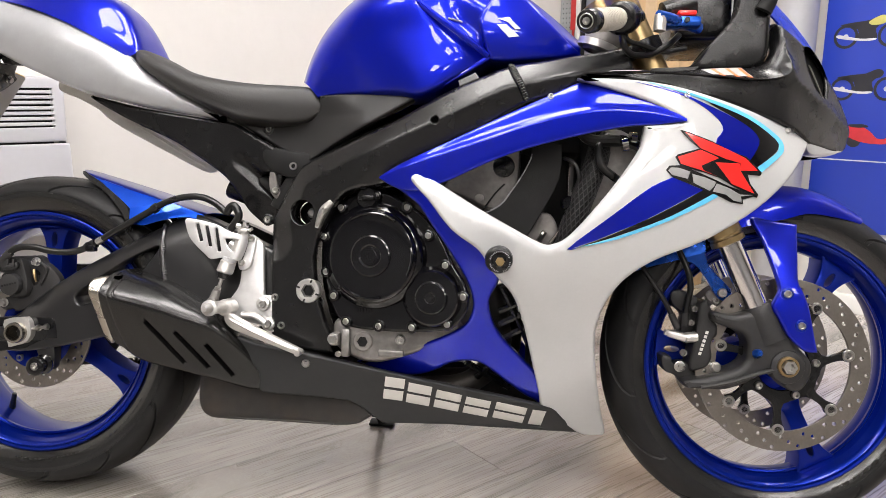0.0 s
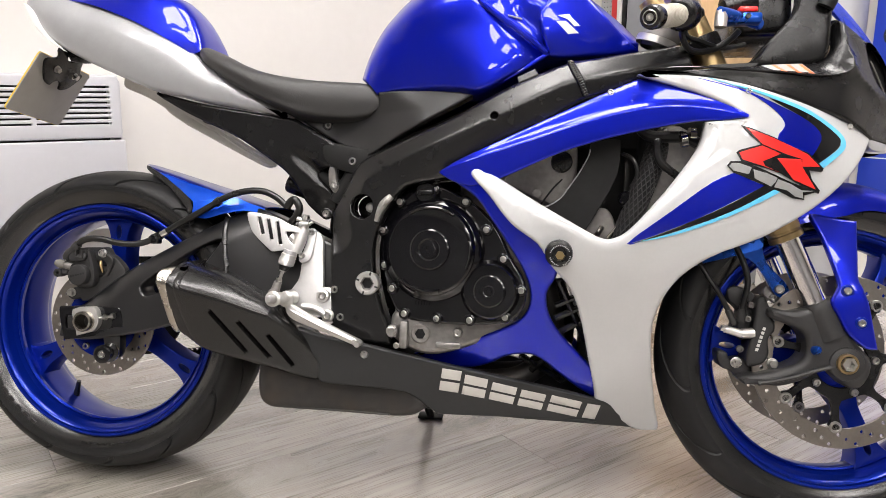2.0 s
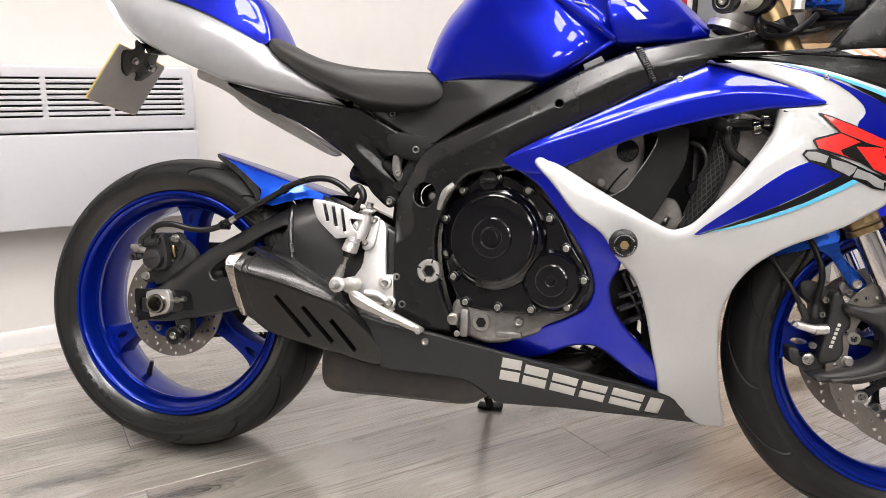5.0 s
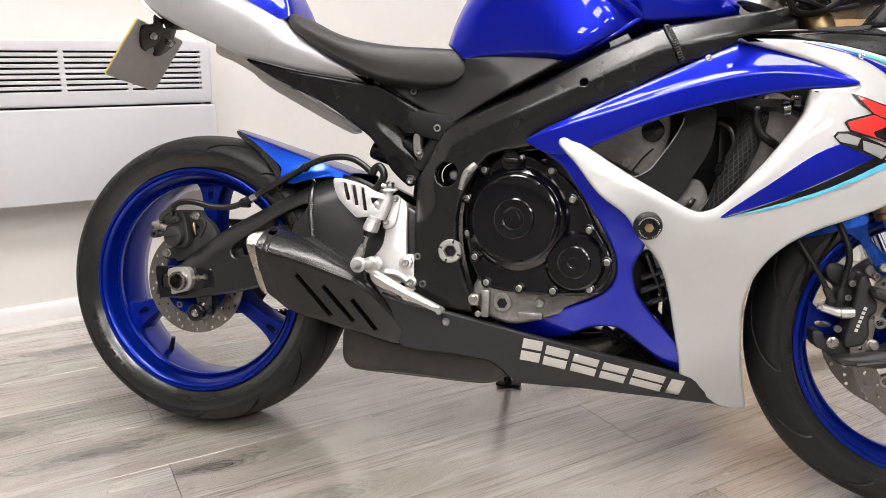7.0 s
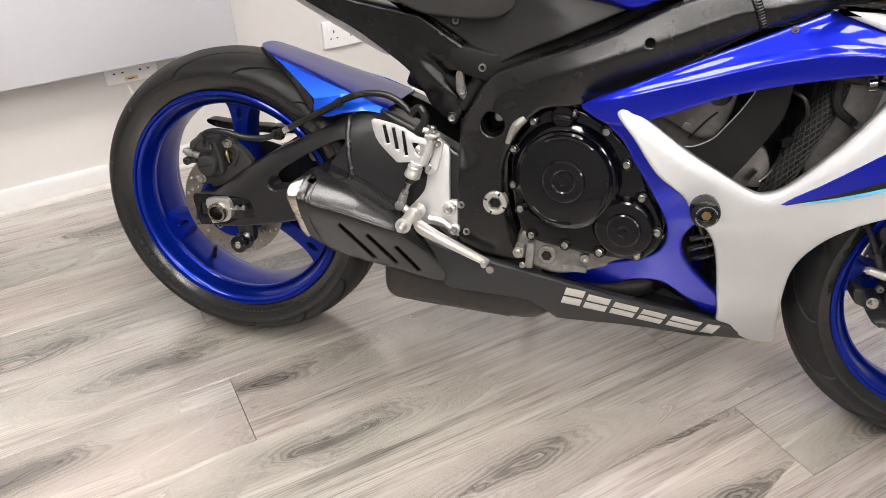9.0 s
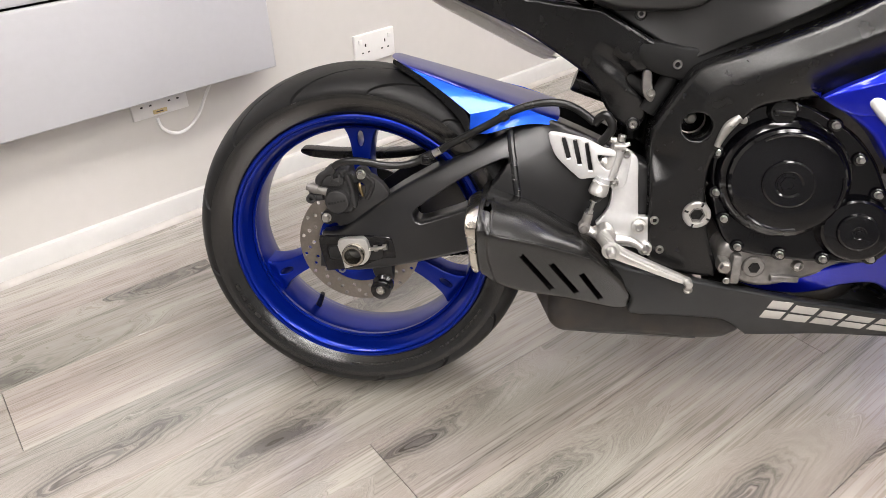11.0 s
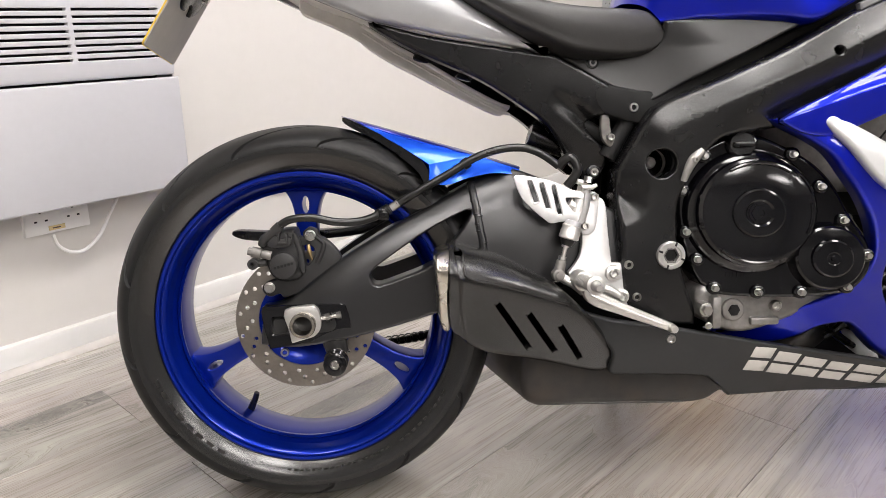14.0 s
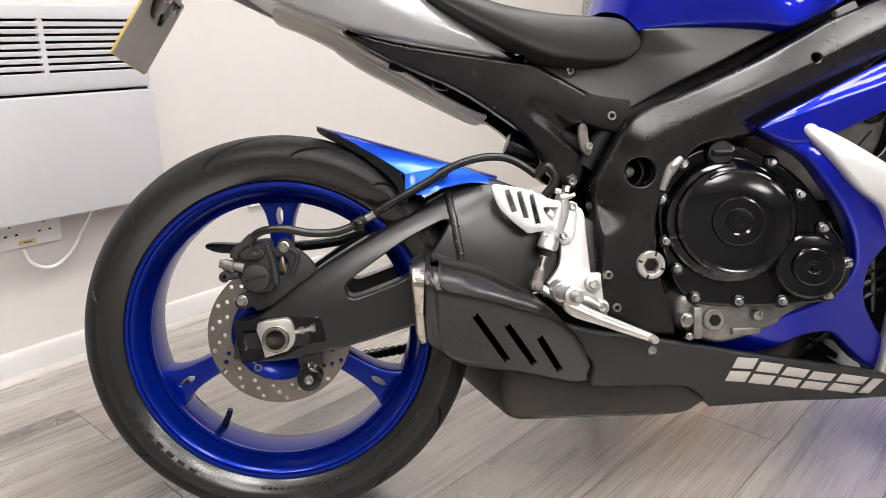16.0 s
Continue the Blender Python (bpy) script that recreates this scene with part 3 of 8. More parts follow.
def skin_function(known):
    """A smooth surface v(x, w) through a few known places (thin plate)."""
    p = np.array(known, float)
    k = len(p)

    def phi(r):
        return np.where(r > 1e-9, r * r * np.log(np.maximum(r, 1e-9)), 0.0)

    d = np.hypot(p[:, None, 0] - p[None, :, 0], p[:, None, 1] - p[None, :, 1])
    a = np.zeros((k + 3, k + 3))
    a[:k, :k] = phi(d) + 0.0005 * np.eye(k)
    a[:k, k], a[:k, k + 1:], a[k, :k], a[k + 1:, :k] = 1, p[:, :2], 1, p[:, :2].T
    c = np.linalg.solve(a, np.concatenate([p[:, 2], np.zeros(3)]))

    def f(x, w):
        return float(phi(np.hypot(p[:, 0] - x, p[:, 1] - w)) @ c[:k] + c[k] + c[k + 1] * x + c[k + 2] * w)

    return f


# the right side of the fairing
SIDE = skin_function([(0.70, 0.61, -0.212), (0.80, 0.65, -0.225), (0.92, 0.72, -0.225), (1.02, 0.765, -0.225), (0.76, 0.613, -0.233), (0.803, 0.547, -0.249), (0.850, 0.510, -0.252), (0.90, 0.50, -0.242), (0.90, 0.455, -0.230), (1.00, 0.50, -0.242), (1.12, 0.69, -0.238), (1.19, 0.745, -0.230), (1.185, 0.679, -0.240), (1.30, 0.60, -0.210), (1.30, 0.72, -0.200), (1.41, 0.685, -0.140), (1.37, 0.62, -0.180), (1.15, 0.48, -0.228), (1.25, 0.52, -0.218), (1.07, 0.38, -0.178), (0.93, 0.38, -0.188), (0.96, 0.27, -0.128), (1.08, 0.25, -0.100), (1.09, 0.155, -0.030), (1.05, 0.150, -0.036), (0.98, 0.21, -0.094), (0.72, 0.30, -0.150), (0.85, 0.38, -0.200), (0.66, 0.28, -0.134), (0.90, 0.30, -0.150), (1.50, 0.72, -0.065), (1.45, 0.80, -0.085)])


def side(off=0.0):
    return lambda x, w: SIDE(x, w) + off


# ---- wheels
def tyre_geo(profile, n, grooves, sweep, depth, shoulder):
    """A tyre: the half profile (radius, half width) from bead to crown, mirrored, with curved grooves cut into the tread.
    The rows of the mesh lean with the grooves, which leave the shoulder steeply and run on almost along the tread."""
    half = along(profile, 40)
    prof = [(r, -a) for r, a in half] + [(r, a) for r, a in reversed(half[:-1])]
    k, rows = len(prof), []
    crown = max(r for r, a in half)
    first = next(i for i, (r, a) in enumerate(half) if r > shoulder)
    wide = 0.0052 / (2 * math.pi * crown) * grooves
    for i in range(n):
        ang = 2 * math.pi * i / n
        row = []
        for q, (r, a) in enumerate(prof):
            j = min(q, k - 1 - q)
            s = max(0.0, (j - first) / (len(half) - 1 - first))
            lean = sweep * s ** 2.2
            phase = (ang / (2 * math.pi) * grooves + (0.5 if a > 0 else 0.0)) % 1.0
            if j == first - 1:
                r, a = r - 0.0006, a * 0.992
            if 0.02 < s < 0.84 and min(phase, 1 - phase) < wide * (1.0 if s < 0.7 else 0.6):
                r, a = r - depth * (1 - 0.6 * (1 - s) ** 3), a * (1 - 0.035 * (1 - s))
            row.append((r * math.cos(ang - lean), a, r * math.sin(ang - lean)))
        rows.append(row)
    vs = [p for row in rows for p in row]
    fs = [(i * k + j, i * k + j + 1, ((i + 1) % n) * k + j + 1, ((i + 1) % n) * k + j) for i in range(n) for j in range(k - 1)]
    return vs, fs


def spoke_geo(r0, r1, w0, w1, w2, d0, d1, hole):
    """One cast spoke that points along +x: a waist, a flare into the rim and a small oval window near it."""
    out = [(r0, -w0), (r0 + 0.35 * (r1 - r0), -w1), (r0 + 0.65 * (r1 - r0), -w1 * 1.02), (r1 - 0.028, -w1 * 1.35), (r1 - 0.010, -w2 * 0.8), (r1, -w2), (r1, -w2), (r1, w2), (r1, w2), (r1 - 0.010, w2 * 0.8),
           (r1 - 0.028, w1 * 1.35), (r0 + 0.65 * (r1 - r0), w1 * 1.02), (r0 + 0.35 * (r1 - r0), w1), (r0, w0)]
    c = r1 - 0.030
    win = [(c + 0.014 * math.cos(a) * hole, 0.0055 * math.sin(a) * hole) for a in [2 * math.pi * j / 12 for j in range(12)]]
    return plate(out, d0, d1 - d0, 0.005, [win], k=2, n=3)


def wheel(name, label, centre, steer, tyre_profile, half, spoke_angles, disc_side, grooves, sweep):
    """A wheel: cast rim with three spokes, tyre, valve."""
    place = Matrix.Translation(centre) @ Matrix.Rotation(steer, 4, "Z")
    h = half
    rim_prof = [(0.222, -h + 0.006), (0.233, -h + 0.002), (0.2345, -h - 0.002), (0.232, -h - 0.0045), (0.228, -h - 0.0035), (0.2268, -h + 0.001), (0.2256, -h + 0.001), (0.2246, -h - 0.0015), (0.2200, -h + 0.002), (0.2178, -h + 0.008), (0.214, -h + 0.020), (0.207, -h + 0.034), (0.205, -0.012), (0.205, 0.012)]
    rim_prof += [(r, -a) for r, a in reversed(rim_prof[:-2])]
    rim_prof += [(0.214, h - 0.02), (0.212, 0.0), (0.214, -h + 0.02)]
    ob = part(name, moved(lathe(rim_prof, n=96, closed=True), place), BLUE_WHEEL, bike, label)
    tread = part("tyre", moved(tyre_geo(tyre_profile, 1200, grooves, sweep, 0.0050, max(tyre_profile, key=lambda q: q[1])[0] - 0.003), place), [RUBBER, RUBBER_SIDE], ob, "black road tyre with curved tread grooves", 50)
    edge = max(tyre_profile, key=lambda q: q[1])[0] - 0.002
    away = place.inverted()
    for f in tread.data.polygons:
        c = away @ f.center
        f.material_index = 1 if math.hypot(c.x, c.z) < edge else 0
    # cast rib inside the rim well
    part("rim_ring", moved(lathe([(0.2085, -h + 0.028), (0.2065, -h + 0.026), (0.2035, -h + 0.030), (0.2055, -h + 0.040)], n=96, closed=True), place), BLUE_WHEEL, ob)
    for a in spoke_angles:
        g = spoke_geo(0.040, 0.2095, 0.030, 0.017, 0.040, -0.026, 0.026, 1.0)
        part("spoke", moved(g, place @ Matrix.Rotation(-radians(a), 4, "Y")), BLUE_WHEEL, ob)
    part("hub", moved(lathe([(0.0, -0.052), (0.030, -0.052), (0.034, -0.048), (0.040, -0.034), (0.052, -0.026), (0.052, 0.026), (0.040, 0.034), (0.034, 0.052), (0, 0.052)], n=40), place), BLUE_WHEEL, ob)
    return ob, place


REAR = (0.0, 0.0, 0.3120)
FRONT = (1.392, -0.012, 0.300)
STEER = radians(3.6)
rear_tyre = [(0.224, 0.066), (0.231, 0.0725), (0.245, 0.0820), (0.259, 0.0885), (0.272, 0.0905), (0.2825, 0.0865), (0.2925, 0.075), (0.3010, 0.054), (0.3065, 0.028), (0.3085, 0.0)]
front_tyre = [(0.224, 0.044), (0.231, 0.049), (0.246, 0.0560), (0.260, 0.0595), (0.271, 0.0590), (0.282, 0.0520), (0.2925, 0.0400), (0.300, 0.0240), (0.303, 0.0110), (0.304, 0.0)]
rear_wheel, REAR_M = wheel("rear_wheel", "blue three-spoke cast rear wheel", REAR, 0.0, rear_tyre, 0.076, (90, 208, 327), -1, 13, radians(48))
front_wheel, FRONT_M = wheel("front_wheel", "blue three-spoke cast front wheel, turned slightly", FRONT, STEER, front_tyre, 0.050, (55, 175, 295), -1, 13, radians(46))


def ring_text(m, r, a0, a1, count, v, dr, parent, material, name="mark", tall=0.006):
    """A row of plain raised bars on a tyre's side."""
    for j in range(count):
        a = radians(a0 + (a1 - a0) * j / max(count - 1, 1))
        half = radians(a1 - a0) / max(count - 1, 1) * 0.30
        pts = [(r * math.cos(a - half), r * math.sin(a - half)), ((r + tall) * math.cos(a - half), (r + tall) * math.sin(a - half)), ((r + tall) * math.cos(a + half), (r + tall) * math.sin(a + half)), (r * math.cos(a + half), r * math.sin(a + half))]
        part(name, moved(plate(pts, v, 0.004, 0.0004, k=1, smooth=False), m), material, parent)


ring_text(REAR_M, 0.250, 202, 236, 8, -0.0872, 0.01, rear_wheel, RUBBER_MARK, "sidewall_mark", 0.017)
for a0, a1, count in ((118, 124, 3), (131, 140, 4), (148, 151, 2), (155, 163, 5), (84, 96, 6), (60, 72, 4)):
    ring_text(REAR_M, 0.254, a0, a1, count, -0.0868, 0.01, rear_wheel, RUBBER_MARK, "sidewall_mark", 0.004)
ring_text(REAR_M, 0.247, 262, 300, 18, -0.0846, 0.01, rear_wheel, RUBBER_MARK, "sidewall_mark", 0.006)
ring_text(REAR_M, 0.249, 306, 330, 9, -0.0858, 0.01, rear_wheel, RUBBER_MARK, "sidewall_mark", 0.010)
ring_text(FRONT_M, 0.245, 296, 330, 8, -0.0575, 0.01, front_wheel, RUBBER_MARK, "sidewall_mark", 0.014)
valve = tube([(-0.113, 0.010, 0.132), (-0.107, 0.004, 0.146), (-0.100, -0.002, 0.162)], [0.0065, 0.0060, 0.0045], 10)
part("valve_stem", valve, HOSE, rear_wheel, "black rubber valve stem")
part("valve_cap", tube([(-0.1015, -0.001, 0.157), (-0.097, -0.004, 0.171)], [0.0052, 0.0046], 10), HOSE, rear_wheel)


def drilled_disc(m, r, ri, v, parent, holes, waves, bob_r, bobs, label):
    """A drilled brake disc: a steel ring with rows of holes."""
    hs = []
    for a_deg, rr in holes:
        a = radians(a_deg)
        hs.append([(rr * math.cos(a) + 0.0035 * math.cos(b), rr * math.sin(a) + 0.0035 * math.sin(b)) for b in [2 * math.pi * j / 8 for j in range(8)]])
    inner = [(ri * math.cos(b), ri * math.sin(b)) for b in [2 * math.pi * j / 72 for j in range(72)]]
    outer = [(r * math.cos(b), r * math.sin(b)) for b in [2 * math.pi * j / 120 for j in range(120)]]
    return part("brake_disc", moved(plate(outer, v, 0.005, 0.0006, [inner, *hs], k=1, smooth=False, he=0.0004), m), DISC_STEEL, parent, label)


def hole_rows(r, ri, n):
    out = []
    for j in range(n):
        a = 360 / n * j
        out += [(a, ri + 0.25 * (r - ri)), (a + 120 / n, ri + 0.52 * (r - ri)), (a + 240 / n, ri + 0.80 * (r - ri))]
    return out


drilled_disc(REAR_M, 0.110, 0.074, -0.078, rear_wheel, hole_rows(0.110, 0.076, 18), 0, 0, 0, "drilled steel rear brake disc")
part("disc_carrier", moved(lathe([(0.078, -0.077), (0.078, -0.071), (0.050, -0.062), (0.046, -0.050), (0.040, -0.04), (0.036, -0.04), (0.040, -0.062), (0.060, -0.074)], n=48, closed=True), REAR_M), BLUE_WHEEL, rear_wheel)
for j in range(5):
    a = radians(72 * j + 20)
    part("disc_bolt", moved(bolt(0.064 * math.cos(a), 0.064 * math.sin(a), -0.073, 0.007, 0.006), REAR_M), STEEL, rear_wheel)

FM = FRONT_M
for v, near in ((-0.080, True), (0.075, False)):
    drilled_disc(FM, 0.152, 0.117, v, front_wheel, hole_rows(0.152, 0.119, 20), 0, 0, 0, "drilled steel front brake disc")
    hub_star = []
    for j in range(7):
        a = radians(61 + 360 / 7 * j)
        for da, rr in ((-0.42, 0.066), (-0.20, 0.069), (-0.085, 0.088), (-0.075, 0.104), (-0.10, 0.113), (0.0, 0.1245), (0.10, 0.113), (0.075, 0.104), (0.055, 0.088), (0.10, 0.069)):
            hub_star.append((rr * math.cos(a + da), rr * math.sin(a + da)))
    part("disc_carrier", moved(plate(hub_star, v - 0.0005, 0.006, 0.001, [[(0.045 * math.cos(b), 0.045 * math.sin(b)) for b in [2 * math.pi * j / 24 for j in range(24)]]], k=1, n=2), FM), BLACK_PANEL, front_wheel, "black disc carrier")
    for j in range(7):
        a = radians(61 + 360 / 7 * j)
        x, w = 0.1135 * math.cos(a), 0.1145 * math.sin(a)
        part("disc_button", moved(lathe([(0.0105, v + 0.008), (0.0105, v - 0.0028), (0.0095, v - 0.004), (0.0066, v - 0.004), (0.0058, v - 0.0005), (0, v - 0.0005)], (x, 0, w), n=20), FM), STEEL, front_wheel)
    for j in range(5):
        a = radians(72 * j + 5)
        part("disc_bolt", moved(bolt(0.056 * math.cos(a), 0.056 * math.sin(a), v, 0.007, 0.007), FM), STEEL, front_wheel)

# ---- swingarm
arm_out = [(0.330, 0.546), (0.303, 0.545), (0.260, 0.523), (0.182, 0.482), (0.114, 0.445), (0.062, 0.413), (0.011, 0.376), (-0.028, 0.346), (-0.061, 0.340), (-0.061, 0.340), (-0.064, 0.284), (-0.064, 0.284), (-0.010, 0.279), (0.058, 0.288), (0.135, 0.305), (0.209, 0.326),
           (0.265, 0.337), (0.353, 0.36), (0.43, 0.38), (0.50, 0.40), (0.52, 0.43), (0.50, 0.47), (0.44, 0.50), (0.385, 0.525)]
arm_hole = [(0.107, 0.392), (0.130, 0.411), (0.199, 0.456), (0.258, 0.484), (0.258, 0.470), (0.232, 0.434), (0.202, 0.402), (0.146, 0.379), (0.116, 0.371), (0.106, 0.380)]
SWING = skin_function([(-0.06, 0.31, -0.122), (0.06, 0.36, -0.124), (0.15, 0.33, -0.124), (0.2, 0.45, -0.118), (0.25, 0.5, -0.112), (0.30, 0.54, -0.100), (0.31, 0.45, -0.120), (0.4, 0.40, -0.120), (0.5, 0.43, -0.118), (0.38, 0.52, -0.104), (0.12, 0.44, -0.118)])
ARM_TOP = [(-0.064, 0.338), (-0.028, 0.346), (0.011, 0.376), (0.062, 0.413), (0.114, 0.445), (0.182, 0.482), (0.260, 0.523), (0.303, 0.545)]
ARM_LINE = along(ARM_TOP, 40)


def line_gap(x, w, line):
    """The distance from a place to a bent line."""
    best = 1.0
    for (ax, ay), (bx, by) in zip(line, line[1:]):
        u = min(max(((x - ax) * (bx - ax) + (w - ay) * (by - ay)) / ((bx - ax) ** 2 + (by - ay) ** 2), 0), 1)
        best = min(best, math.hypot(x - ax - u * (bx - ax), w - ay - u * (by - ay)))
    return best


def ARM_SKIN(x, w):
    g = max(0.0, 0.056 - line_gap(x, w, ARM_LINE)) / 0.056
    return SWING(x, w) + 0.020 * g * g


swingarm = part("swingarm", plate(arm_out, ARM_SKIN, 0.05, 0.006, [arm_hole], k=4, he=0.003, grid=0.005), SWING_BLACK, bike, "satin black aluminium swingarm", 50, skin=ARM_SKIN)
part("left_arm", plate(arm_out, lambda x, w: SWING(x, w), 0.044, 0.008, [arm_hole], k=2, flip=True), SWING_BLACK, swingarm)
part("bridge", box(0.285, 0.36, -0.085, 0.085, 0.38, 0.515, 0.012, 3), SWING_BLACK, swingarm)
part("weld_seam", tube([(x, ARM_SKIN(x, w) + 0.0022, w) for x, w in ((0.264, 0.524), (0.267, 0.505), (0.270, 0.485), (0.274, 0.460), (0.278, 0.435), (0.284, 0.400))], 0.0062, 10, 10), SWING_BLACK, swingarm, "rippled weld seam")
bead_rng = random.Random(5)
for j in range(34):
    u = j / 33
    x, w = 0.264 + 0.020 * u + bead_rng.uniform(-0.0010, 0.0010), 0.523 - 0.123 * u
    r = bead_rng.uniform(0.0064, 0.0076)
    part("weld_ripple", lathe([(r - 0.0012, -0.0022), (r, 0.0), (r - 0.0012, 0.0022)], (x, ARM_SKIN(x, w) + 0.0030, w), (0.15 + bead_rng.uniform(-0.2, 0.2), 0, -1), 10), SWING_BLACK, swingarm)
# axle, chain adjuster and its slot
# flat black sheet, painted as the shade in the slot
part("adjuster_slot", plate([(-0.044, 0.321), (-0.036, 0.324), (-0.024, 0.322), (-0.024, 0.304), (-0.036, 0.302), (-0.043, 0.306)], -0.1245, 0.004, 0.001, k=1, n=3), DARK, swingarm)
part("end_plate", plate([(-0.061, 0.337), (-0.061, 0.337), (-0.040, 0.344), (0.050, 0.346), (0.068, 0.338), (0.072, 0.296), (0.030, 0.289), (-0.050, 0.278), (-0.050, 0.278)], -0.1262, 0.006, 0.0012, [[(-0.046, 0.323), (-0.036, 0.327), (0.030, 0.327), (0.048, 0.322), (0.048, 0.308), (0.030, 0.303), (-0.036, 0.300), (-0.045, 0.304)]], k=1), BLACK_GLOSS, swingarm, "gloss black axle end plate")
adj = plate([(-0.024, 0.340), (-0.024, 0.340), (0.018, 0.3465), (0.018, 0.3465), (0.018, 0.3465), (0.026, 0.339), (0.030, 0.318), (0.026, 0.306), (0.018, 0.298), (0.018, 0.298), (-0.015, 0.289), (-0.015, 0.289), (-0.019, 0.310)], -0.139, 0.014, 0.0015, [[(0.003 + 0.0142 * math.cos(2 * math.pi * j / 24), 0.318 + 0.0142 * math.sin(2 * math.pi * j / 24)) for j in range(24)]], k=2, n=3)
part("chain_adjuster", adj, ALU, swingarm, "silver aluminium axle block")
part("axle", lathe([(0.0195, -0.138), (0.0195, -0.149), (0.0185, -0.151), (0.0165, -0.1515), (0.0145, -0.1515), (0.0138, -0.149), (0.0138, -0.112)], (0.003, 0, 0.318), n=28), RING_STEEL, swingarm, "hollow steel rear axle")
# dark brown disc: the shade inside the hollow axle, put into its colour
part("axle_bore", lathe([(0.0132, -0.1180), (0.0130, -0.1160), (0, -0.1160)], (0.003, 0, 0.318), n=28), mat("bore_shade_brown", (0.012, 0.010, 0.008), 0.85, spec=0.1), swingarm, "dark brown disc for the shade in the axle's hollow")
part("adjuster_bolt", tube([(0.026, -0.132, 0.324), (0.058, -0.132, 0.3295)], 0.0032, 8), STEEL, swingarm)
part("adjuster_nut", lathe([(0.0062, -0.003), (0.0062, 0.003)], (0.040, -0.132, 0.3265), (1, 0, 0.17), 6), STEEL, swingarm)
part("adjuster_head", lathe([(0.0058, -0.0035), (0.0058, 0.0035), (0, 0.0035)], (0.056, -0.132, 0.3292), (1, 0, 0.17), 6), STEEL, swingarm)
part("stand_bobbin", lathe([(0.010, -0.112), (0.010, -0.126), (0.0185, -0.128), (0.0185, -0.133), (0.013, -0.137), (0.013, -0.148), (0.0175, -0.152), (0.0175, -0.156), (0.014, -0.158), (0.008, -0.158), (0.007, -0.153), (0, -0.153)], (0.050, 0, 0.2585), n=28), BLACK_GLOSS, swingarm, "black paddock stand bobbin")
part("bobbin_ring", lathe([(0.0186, -0.127), (0.0192, -0.1295), (0.0186, -0.132)], (0.050, 0, 0.2585), n=28), CHROME, swingarm, "chrome ring")
part("bobbin_bolt", bolt(0.050, 0.2585, -0.153, 0.0075, 0.007), STEEL, swingarm)
part("bobbin_mount", plate([(0.030, 0.290), (0.062, 0.294), (0.066, 0.262), (0.058, 0.246), (0.044, 0.246), (0.036, 0.262)], -0.122, 0.02, 0.004, k=2), SWING_BLACK, swingarm)

# ---- rear brake
rear_caliper = part("rear_caliper", plate([(-0.061, 0.437), (-0.047, 0.450), (-0.038, 0.456), (-0.024, 0.459), (-0.010, 0.459), (-0.006, 0.451), (-0.004, 0.437), (0.000, 0.426), (0.003, 0.409), (0.003, 0.394), (-0.002, 0.384), (-0.014, 0.380), (-0.030, 0.380), (-0.044, 0.387), (-0.050, 0.399), (-0.055, 0.414), (-0.059, 0.427)], -0.112, 0.050, 0.007, k=3), CALIPER, bike, "dark grey rear brake caliper")
part("piston_bulge", disc(-0.025, 0.4055, -0.126, -0.10, 0.0205, 0.003, 36), CALIPER, rear_caliper)
part("bridge", plate([(-0.048, 0.444), (-0.036, 0.452), (-0.030, 0.446), (-0.014, 0.448), (-0.014, 0.436), (-0.030, 0.432), (-0.046, 0.434)], -0.119, 0.014, 0.002, k=2, n=2), CALIPER, rear_caliper)
part("spring_clip", merge(box(-0.034, -0.030, -0.121, -0.112, 0.442, 0.456, 0.001), box(-0.022, -0.018, -0.121, -0.112, 0.440, 0.454, 0.001), box(-0.034, -0.018, -0.121, -0.114, 0.438, 0.442, 0.001)), CALIPER, rear_caliper)
part("side_web", plate([(-0.010, 0.455), (-0.004, 0.450), (0.003, 0.425), (0.006, 0.405), (0.005, 0.392), (-0.002, 0.400), (-0.004, 0.425), (-0.010, 0.445)], -0.117, 0.016, 0.002, k=2), CALIPER, rear_caliper)
bracket_hole = [(0.002, 0.430), (0.011, 0.434), (0.019, 0.427), (0.017, 0.412), (0.008, 0.402), (0.003, 0.410)]
part("bracket", plate([(-0.010, 0.453), (0.001, 0.446), (0.004, 0.455), (0.013, 0.461), (0.023, 0.457), (0.029, 0.447), (0.036, 0.443), (0.052, 0.428), (0.060, 0.410), (0.040, 0.385), (0.000, 0.362), (-0.028, 0.352), (-0.036, 0.358), (-0.050, 0.354), (-0.061, 0.360), (-0.062, 0.371), (-0.052, 0.378), (-0.041, 0.382), (-0.02, 0.40), (-0.01, 0.43)], -0.099, 0.016, 0.003, [bracket_hole], k=2), CALIPER, rear_caliper)
part("bracket_rib", tube([(0.022, -0.101, 0.447), (0.034, -0.101, 0.436), (0.030, -0.101, 0.420), (0.022, -0.101, 0.405)], 0.0035, 8), CALIPER, rear_caliper)
for x, w in ((0.014, 0.449), (-0.051, 0.369)):
    part("bolt", bolt(x, w, -0.101, 0.0070, 0.010, True), STEEL, rear_caliper, "zinc-plated flange bolt")
part("bleed_bolt", merge(lathe([(0.0, 0.0), (0.0062, 0.0), (0.0062, 0.007)], (-0.079, -0.112, 0.428), (1, 0, -0.23), 6), lathe([(0.0085, 0.006), (0.0085, 0.020), (0.007, 0.021), (0.007, 0.036)], (-0.079, -0.112, 0.428), (1, 0, -0.23), 20)), CASTDARK, rear_caliper, "dull steel banjo bolt")
part("lug", disc(-0.072, 0.408, -0.119, -0.10, 0.0082, 0.001, bore=0.0036), CALIPER, rear_caliper)
